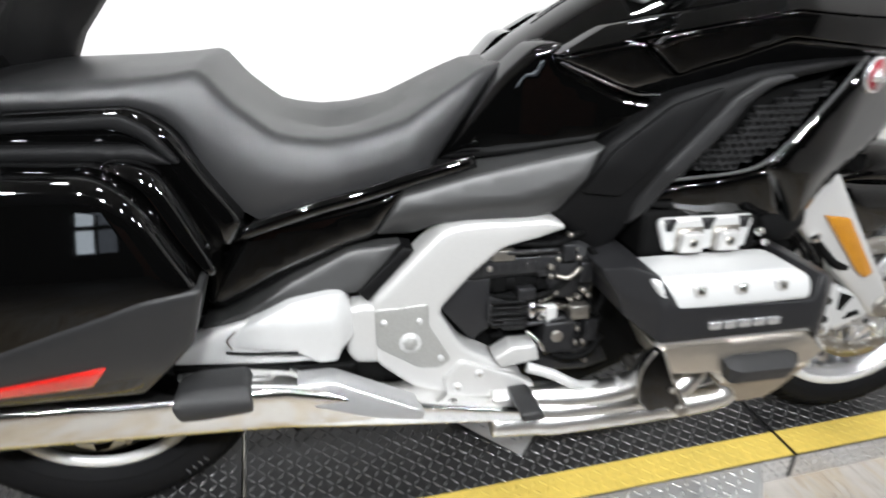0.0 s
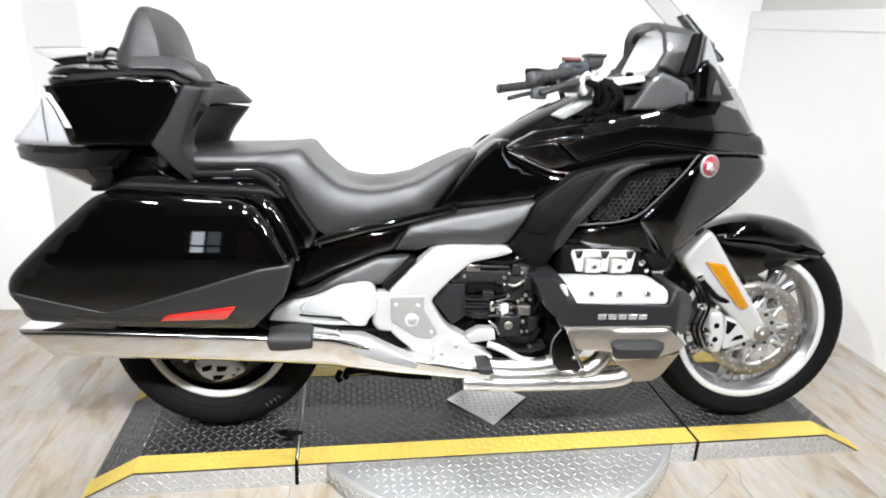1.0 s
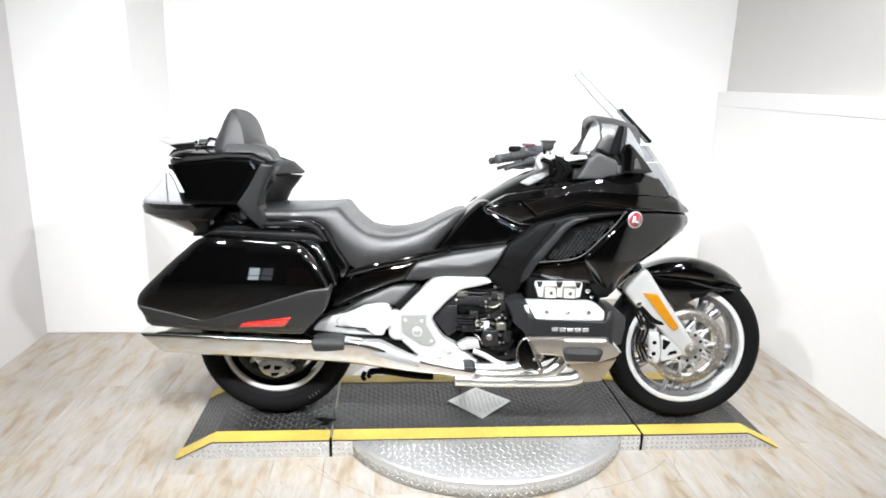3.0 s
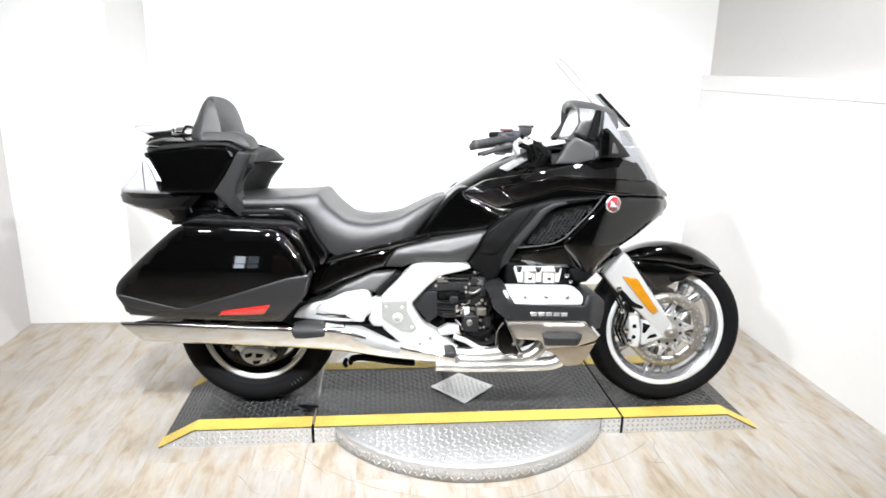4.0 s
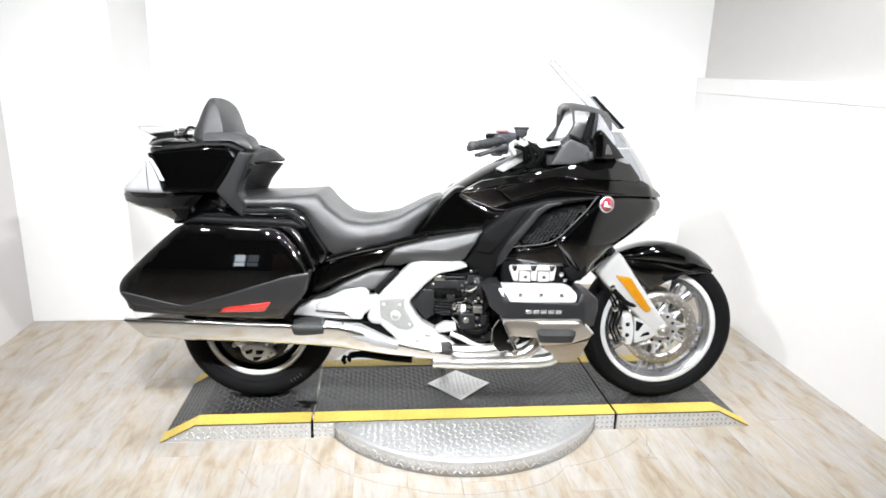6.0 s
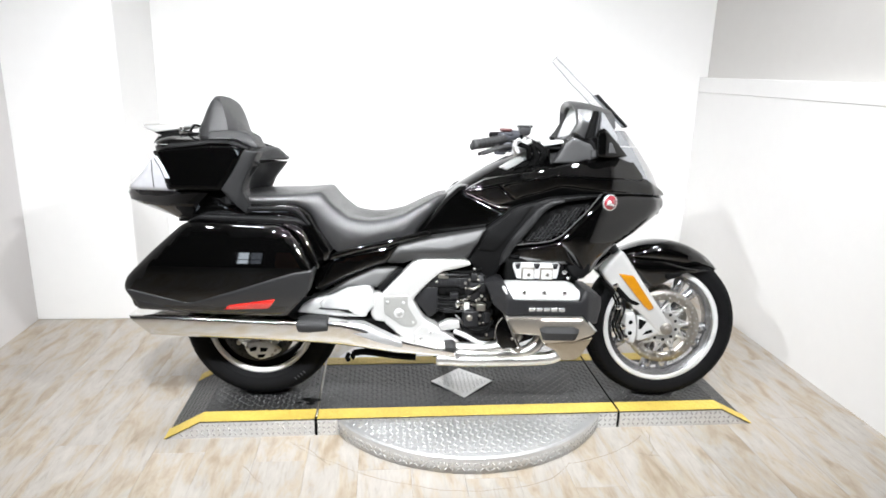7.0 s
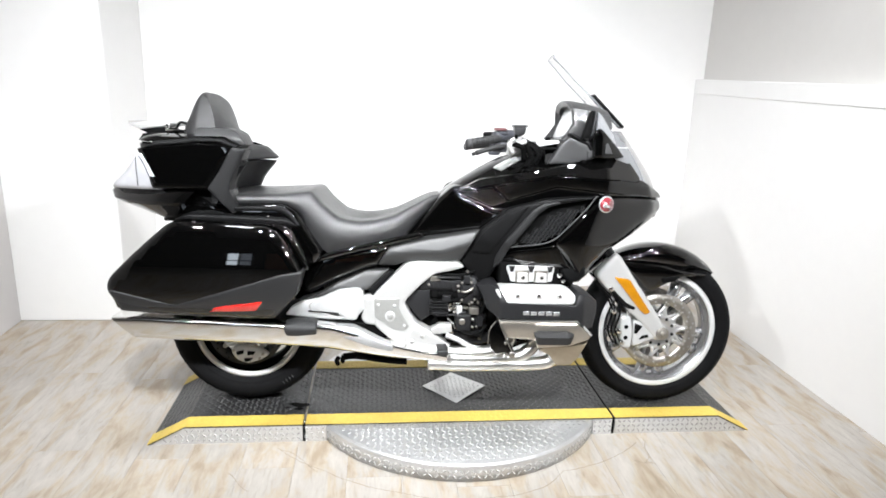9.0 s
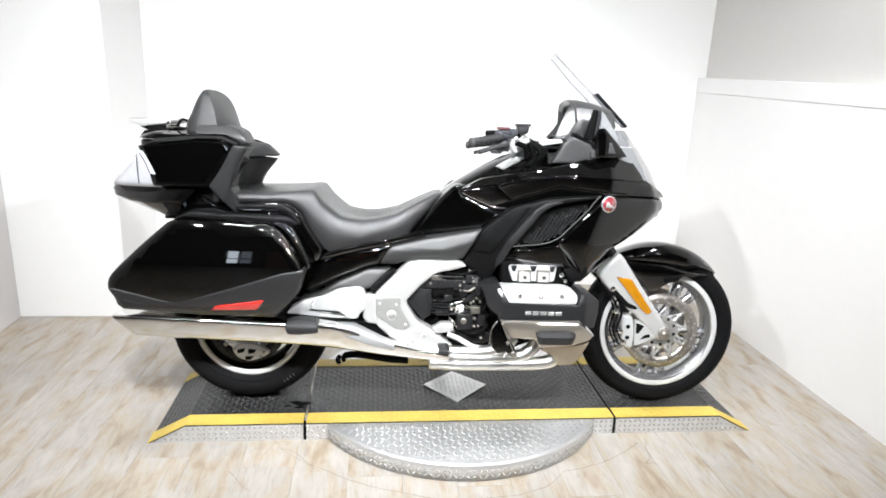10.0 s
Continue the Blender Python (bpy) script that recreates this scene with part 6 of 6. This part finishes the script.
each("caliper_bolt", STEEL, rc, [lambda bm, x=x, z=z: disc(bm, (x, -0.1275, z), 0.006, 0.006, n=8, bevel=0.001) for x, z in ((-0.875, 0.226), (-0.762, 0.214), (-0.775, 0.196))])

# -- cockpit --
bm = fresh()
for s in (-1, 1):
    tube(bm, [(0.26, 0, 1.045), (0.25, s * 0.10, 1.050), (0.21, s * 0.17, 1.065), (0.15, s * 0.225, 1.082), (0.11, s * 0.258, 1.082)], 0.013, 10)
part("handlebar", bm, MATTE, BIKE, "black handlebar")
for s, ox, oz in ((-1, 0.0, 0.0), (1, 0.045, -0.028)):
    g0, g1 = Vector((0.105 + ox, s * 0.285, 1.073 + oz)), Vector((0.000 + ox, s * 0.358, 1.055 + oz))
    ax = tuple((g1 - g0).normalized())
    bm = fresh()
    tube(bm, [tuple(g0), tuple((g0 + g1) / 2), tuple(g1)], [0.0138, 0.0145, 0.0138], 14)
    for k in range(5):
        disc(bm, tuple(g0.lerp(g1, 0.25 + 0.16 * k)), 0.0155, 0.006, axis=ax, n=16, bevel=0.002)
    grip = part("grip", bm, BLACKPAD, BIKE, "black rubber grip")
    bm = fresh()
    disc(bm, tuple(g1), 0.0165, 0.013, axis=ax, n=16, bevel=0.004)
    part("grip_end", bm, PADRUB, grip)
    bm = fresh()
    tube(bm, [(0.125 + ox, s * 0.29, 1.048 + oz), (0.08 + ox, s * 0.325, 1.040 + oz), (0.022 + ox, s * 0.345, 1.022 + oz)], [0.009, 0.008, 0.0085], 10, 6, 1.3)
    part("lever", bm, BLACKPAD, BIKE, "dark grey lever")
    bm = fresh()
    tube(bm, [(0.092 + ox, s * 0.270, 1.080 + oz), (0.125 + ox, s * 0.252, 1.084 + oz), (0.158, s * 0.232, 1.088 + oz)], [0.017, 0.021, 0.016], 14)
    box(bm, 0.085 + ox, 0.136 + ox, s * 0.265 - 0.02, s * 0.265 + 0.02, 1.024 + oz, 1.062 + oz, 0.009)
    box(bm, 0.100 + ox, 0.140 + ox, s * 0.262 - 0.018, s * 0.262 + 0.018, 1.085 + oz, 1.106 + oz, 0.007)
    part("switch_box", bm, SWITCHGREY, BIKE)
    bm = fresh()
    box(bm, 0.088 + ox, 0.132 + ox, s * 0.275 - 0.012, s * 0.275 + 0.012, 1.100 + oz, 1.110 + oz, 0.003)
    part("switch_button", bm, REDBTN, BIKE)
    if s < 0:
        bm = fresh()
        slab(bm, [(0.168, 1.118), (0.212, 1.119), (0.208, 1.092), (0.200, 1.086), (0.174, 1.086), (0.170, 1.094)], s * 0.20 - 0.024, s * 0.20 + 0.024, 0.003)
        box(bm, 0.164, 0.216, s * 0.20 - 0.027, s * 0.20 + 0.027, 1.114, 1.123, 0.002)
        res = part("fluid_reservoir", bm, GREY, BIKE, "black brake fluid reservoir")
        bm = fresh()
        box(bm, 0.178, 0.20, s * 0.2 - 0.012, s * 0.2 + 0.012, 1.055, 1.088, 0.004)
        disc(bm, (0.160, s * 0.215 - 0.01, 1.068), 0.012, 0.02, n=12, bevel=0.003)
        part("reservoir_neck", bm, ALLOY, res, "silver neck")
    bm = fresh()
    tube(bm, [(0.19, s * 0.185, 1.075), (0.215, s * 0.19, 1.06), (0.235, s * 0.18, 1.02), (0.235, s * 0.15, 0.99)], 0.008, 8)
    part("bar_cable", bm, BLACKIN, BIKE)
    bm = fresh()
    tube(bm, [(0.165, s * 0.22, 1.055), (0.205, s * 0.20, 1.04), (0.215, s * 0.17, 1.0)], 0.010, 8)
    part("bar_cable", bm, BLACKIN, BIKE)
bm = fresh()
slab(bm, [(0.155, 1.012), (0.172, 1.034), (0.205, 1.060), (0.229, 1.054), (0.215, 1.036), (0.178, 1.012)], -0.16, -0.06, 0.006)
part("bar_clamp", bm, WHITECOV, BIKE, "bright handlebar clamp")
bm = fresh()
slab(bm, [(0.108, 0.962), (0.165, 0.996), (0.218, 1.036), (0.236, 1.022), (0.222, 1.002), (0.182, 0.978), (0.136, 0.952)], -0.15, -0.09, 0.006)
part("tank_trim", bm, WHITECOV, BIKE, "bright trim ahead of the tank")
bm = fresh()
slab(bm, [(0.158, 0.963), (0.205, 0.990), (0.228, 1.002), (0.236, 0.990), (0.20, 0.966)], -0.157, -0.12, 0.003)
part("tank_trim_edge", bm, BLACKIN, BIKE)
for pts, rad in ((((0.200, -0.17, 1.058), (0.245, -0.175, 1.045), (0.268, -0.17, 1.012), (0.240, -0.15, 0.972)), 0.009), (((0.210, -0.165, 1.050), (0.235, -0.17, 1.030), (0.245, -0.165, 1.0), (0.225, -0.15, 0.968)), 0.012), (((0.222, -0.15, 1.064), (0.262, -0.165, 1.050), (0.280, -0.165, 1.02), (0.262, -0.15, 0.975)), 0.006)):
    bm = fresh()
    tube(bm, pts, rad, 8)
    part("control_cable", bm, BLACKIN, BIKE)
for pts in (((0.158, -0.235, 1.075), (0.150, -0.235, 1.045), (0.165, -0.225, 1.022)), ((0.175, -0.21, 1.070), (0.192, -0.205, 1.058), (0.214, -0.195, 1.066))):
    bm = fresh()
    tube(bm, pts, 0.010, 10)
    part("bar_bracket", bm, WHITECOV, BIKE)
# instrument pod and inner cowl
# the white reflection on the meters is painted as a pale base colour
METERGLARE = mat("meter_glass", (0.55, 0.56, 0.57), 0.08, coat=1.0)
rings = []
for x, zt, zb, h in ((0.30, 1.06, 0.96, 0.15), (0.36, 1.068, 0.97, 0.17), (0.42, 1.075, 0.98, 0.175), (0.48, 1.10, 0.98, 0.165), (0.54, 1.13, 0.99, 0.15)):
    rings.append([(x, -h, zb), (x, -h * 0.98, (zb + zt) / 2), (x, -h * 0.8, zt - 0.012), (x, -h * 0.5, zt), (x, h * 0.5, zt), (x, h * 0.8, zt - 0.012), (x, h * 0.98, (zb + zt) / 2), (x, h, zb)])
sharp(part("instrument_pod", loft(rings), MATTE, BIKE, "black textured instrument pod"), 40)
panel("inner_cowl", [(0.306, 0.985), (0.347, 1.058), (0.374, 1.085), (0.442, 1.063), (0.468, 1.012), (0.40, 0.99)], lambda x, z: 0.205 + 0.25 * (x - 0.38), COWLGREY, BIKE, "satin grey inner cowl panel", r=0.005, back=0.08, corner=0.006, step=0.016)
panel("cowl_edge", [(0.374, 1.100), (0.386, 1.098), (0.445, 1.070), (0.474, 1.012), (0.462, 1.012), (0.436, 1.058), (0.374, 1.084)], lambda x, z: 0.210 + 0.25 * (x - 0.38), MATTE, BIKE, r=0.004, back=0.06, corner=0.004, step=0.014)
bm = fresh()
slab(bm, [(0.256, 1.066), (0.300, 1.070), (0.342, 1.072), (0.347, 1.060), (0.264, 1.044)], -0.17, -0.05, 0.004)
part("audio_panel", bm, WHITECOV, BIKE, "pale control panel below the meters")
bm = fresh()
box(bm, 0.295, 0.312, -0.165, -0.15, 1.068, 1.082, 0.003)
box(bm, 0.25, 0.345, -0.172, -0.04, 1.036, 1.046, 0.003)
part("audio_knob", bm, BLACKIN, BIKE)
# front cowl below the screen
def nose_rings(table):
    out = []
    for z, xs, xc, h in table:
        d = xc - xs
        half = [(0.0, 1.0), (0.30 * d, 0.90), (0.58 * d, 0.74), (0.80 * d, 0.42), (0.95 * d, 0.14)]
        out.append([(xs + p, -h * q, z) for p, q in half] + [(xc, 0, z)] + [(xs + p, h * q, z) for p, q in half[::-1]])
    return out


sharp(part("front_cowl", loft(nose_rings(((0.78, 0.57, 0.79, 0.165), (0.83, 0.585, 0.803, 0.178), (0.862, 0.59, 0.79, 0.185)))), GLOSS, BIKE, "glossy black front cowl"), 22)
headlight = sharp(part("headlight", loft(nose_rings(((0.864, 0.595, 0.789, 0.183), (0.905, 0.585, 0.770, 0.19), (0.943, 0.575, 0.752, 0.192), (0.98, 0.562, 0.728, 0.19), (1.019, 0.55, 0.700, 0.18), (1.05, 0.54, 0.678, 0.165)))), LAMPGLASS, BIKE, "wrap-around headlight glass, white wall's reflection put into its pale colour"), 18)
sharp(part("screen_base", loft(nose_rings(((1.052, 0.53, 0.676, 0.163), (1.085, 0.52, 0.650, 0.15), (1.112, 0.515, 0.628, 0.13)))), LAMPGLASS, BIKE, "pale cowl at the foot of the screen"), 22)


def screen_x(z):
    return float(np.interp(z, [1.127, 1.20, 1.249, 1.30, 1.392], [0.600, 0.522, 0.472, 0.417, 0.337]))


rings = []
for u in np.linspace(0, 1, 16):
    z = 1.127 + 0.265 * u
    xc = screen_x(z)
    h = 0.075 - 0.02 * u ** 3
    rings.append([(xc - 0.008 * (abs(math.sin(b)) ** 2.0), h * math.sin(b), z - 0.016 * u ** 4 * abs(math.sin(b)) ** 3) for b in np.linspace(-math.pi / 2, math.pi / 2, 19)])
scr = loft(rings, cap=False, close=False)
bmesh.ops.solidify(scr, geom=scr.faces[:], thickness=0.004)
so = part("windscreen", scr, SCREEN, BIKE, "clear touring windscreen")
so.visible_shadow = False
for sd in (0, -1):
    bm = fresh()
    tube(bm, [rg[sd] for rg in rings], 0.0021, 6, 1)
    part("screen_edge", bm, EDGEGLASS, BIKE)
bm = fresh()
tube(bm, rings[-1], 0.0014, 6, 1)
part("screen_edge", bm, EDGEGLASS, BIKE)
# dark garnish up the middle of the screen's foot
gr = []
for z in np.linspace(1.13, 1.251, 8):
    xg = 0.632 - 1.04 * (float(z) - 1.127)
    gr.append([(xg - 2.0 * y * y, y, float(z)) for y in (-0.03, -0.015, 0, 0.015, 0.03)])
gm = loft(gr, cap=False, close=False)
bmesh.ops.solidify(gm, geom=gm.faces[:], thickness=0.010)
part("screen_garnish", gm, MATTE, BIKE)
# meter hood behind the screen
HOOD = [(0.350, -0.172, 1.072), (0.374, -0.170, 1.10), (0.395, -0.165, 1.137), (0.391, -0.150, 1.188), (0.385, -0.105, 1.212), (0.382, -0.04, 1.222)]
HOOD = HOOD + [(x, -y, z) for x, y, z in HOOD[::-1]]


def hood_ring(k, dx, dz=0.0):
    return [(x + dx, y * k, 1.10 + (z - 1.10) * k + dz) for x, y, z in HOOD]


hood = loft([hood_ring(0.82, 0.05), hood_ring(0.84, 0.010), hood_ring(0.95, -0.004), hood_ring(1.0, 0.002), hood_ring(1.0, 0.03), hood_ring(0.96, 0.085, -0.004), hood_ring(0.88, 0.15, -0.012)], cap=False)
hd = sharp(part("meter_hood", hood, COWLGREY, BIKE, "dark grey hood over the instruments"), 24)
bm = fresh()
f = bm.faces.new([bm.verts.new(p) for p in hood_ring(0.84, 0.03)])
if f.normal.x > 0:
    f.normal_flip()
part("meter_glass", bm, METERGLARE, hd, "meter glass, white reflection put into its pale colour", smooth=False)
# mirrors standing out from the fairing
for side in (-1, 1):
    def put(name, poly, w, material, label="", back=0.02, r=0.003):
        bm = panel_bm(poly, w, r=r, back=back, side=side, corner=0.004, step=0.012, closed=True)
        return sharp(part(name, bm, material, BIKE, label), 50)

    put("mirror_glass", [(0.409, 1.079), (0.436, 1.181), (0.450, 1.179), (0.440, 1.086)], 0.245, BLACKIN, "dark mirror glass edge")
    put("mirror_rim", [(0.451, 1.180), (0.460, 1.174), (0.453, 1.108), (0.446, 1.090), (0.441, 1.094)], 0.252, GREY)
    put("mirror_shell", [(0.459, 1.176), (0.474, 1.168), (0.505, 1.135), (0.542, 1.094), (0.556, 1.056), (0.534, 1.066), (0.497, 1.105), (0.474, 1.118), (0.455, 1.112)], lambda x, z: 0.255 - 0.9 * max(0, x - 0.46), MIRRORSHEEN, "mirror shell, white wall's reflection put into pale metal", back=0.03)
    put("mirror_arm", [(0.448, 1.086), (0.456, 1.108), (0.472, 1.114), (0.497, 1.101), (0.552, 1.047), (0.577, 1.018), (0.513, 1.012), (0.455, 1.014)], lambda x, z: 0.252 - 0.35 * max(0, x - 0.48), GLOSS, "glossy black mirror arm on the fairing", back=0.06, r=0.008)
    put("mirror_joint", [(0.497, 1.064), (0.506, 1.068), (0.526, 1.029), (0.495, 1.030)], lambda x, z: 0.256 - 0.35 * max(0, x - 0.48), PADRUB, "small grey joint of the mirror arm", back=0.012, r=0.002)
    put("cowl_bar", [(0.374, 1.092), (0.380, 1.099), (0.452, 1.066), (0.454, 1.050), (0.446, 1.052)], 0.222, MATTE, back=0.03)
    put("cowl_latch", [(0.438, 1.038), (0.462, 1.040), (0.466, 1.016), (0.440, 1.010)], 0.230, PADRUB, back=0.03)
# ---- plank floor ----
floor = structure("floor", box(fresh(), SHOP_W, SHOP_E, SHOP_S, NORTH + 0.15, -0.1, -0.004), SEAM, "pale brown wood-look vinyl plank floor", "floor")
PW, PL = 0.19, 1.22
pbm = fresh()
box(pbm, 0.0003, PW - 0.0003, 0.0003, PL - 0.0003, -0.0038, 0.0, 0.0005, 1)
plank_mesh = bpy.data.meshes.new("plank")
pbm.to_mesh(plank_mesh)
pbm.free()
plank_mesh.materials.append(PLANK)
cols = int((SHOP_E - SHOP_W) / PW)
short = {}
for i in range(cols):
    off = (i * 0.47) % 1.0 * PL
    y = NORTH - 0.01 - PL + off
    while y > SHOP_S - PL:
        lo, hi = max(y, SHOP_S + 0.002), min(y + PL, NORTH - 0.002)
        size = round(hi - lo, 3)
        if size > 0.02:
            me = plank_mesh
            if size < PL - 0.001:
                if size not in short:
                    cbm = fresh()
                    box(cbm, 0.0003, PW - 0.0003, 0.0003, size - 0.0003, -0.0038, 0.0, 0.0005, 1)
                    short[size] = bpy.data.meshes.new("plank")
                    cbm.to_mesh(short[size])
                    cbm.free()
                    short[size].materials.append(PLANK)
                me = short[size]
            p = new("plank", me)
            p.parent = floor
            p.location = (SHOP_W + i * PW, lo, 0)
        y -= PL
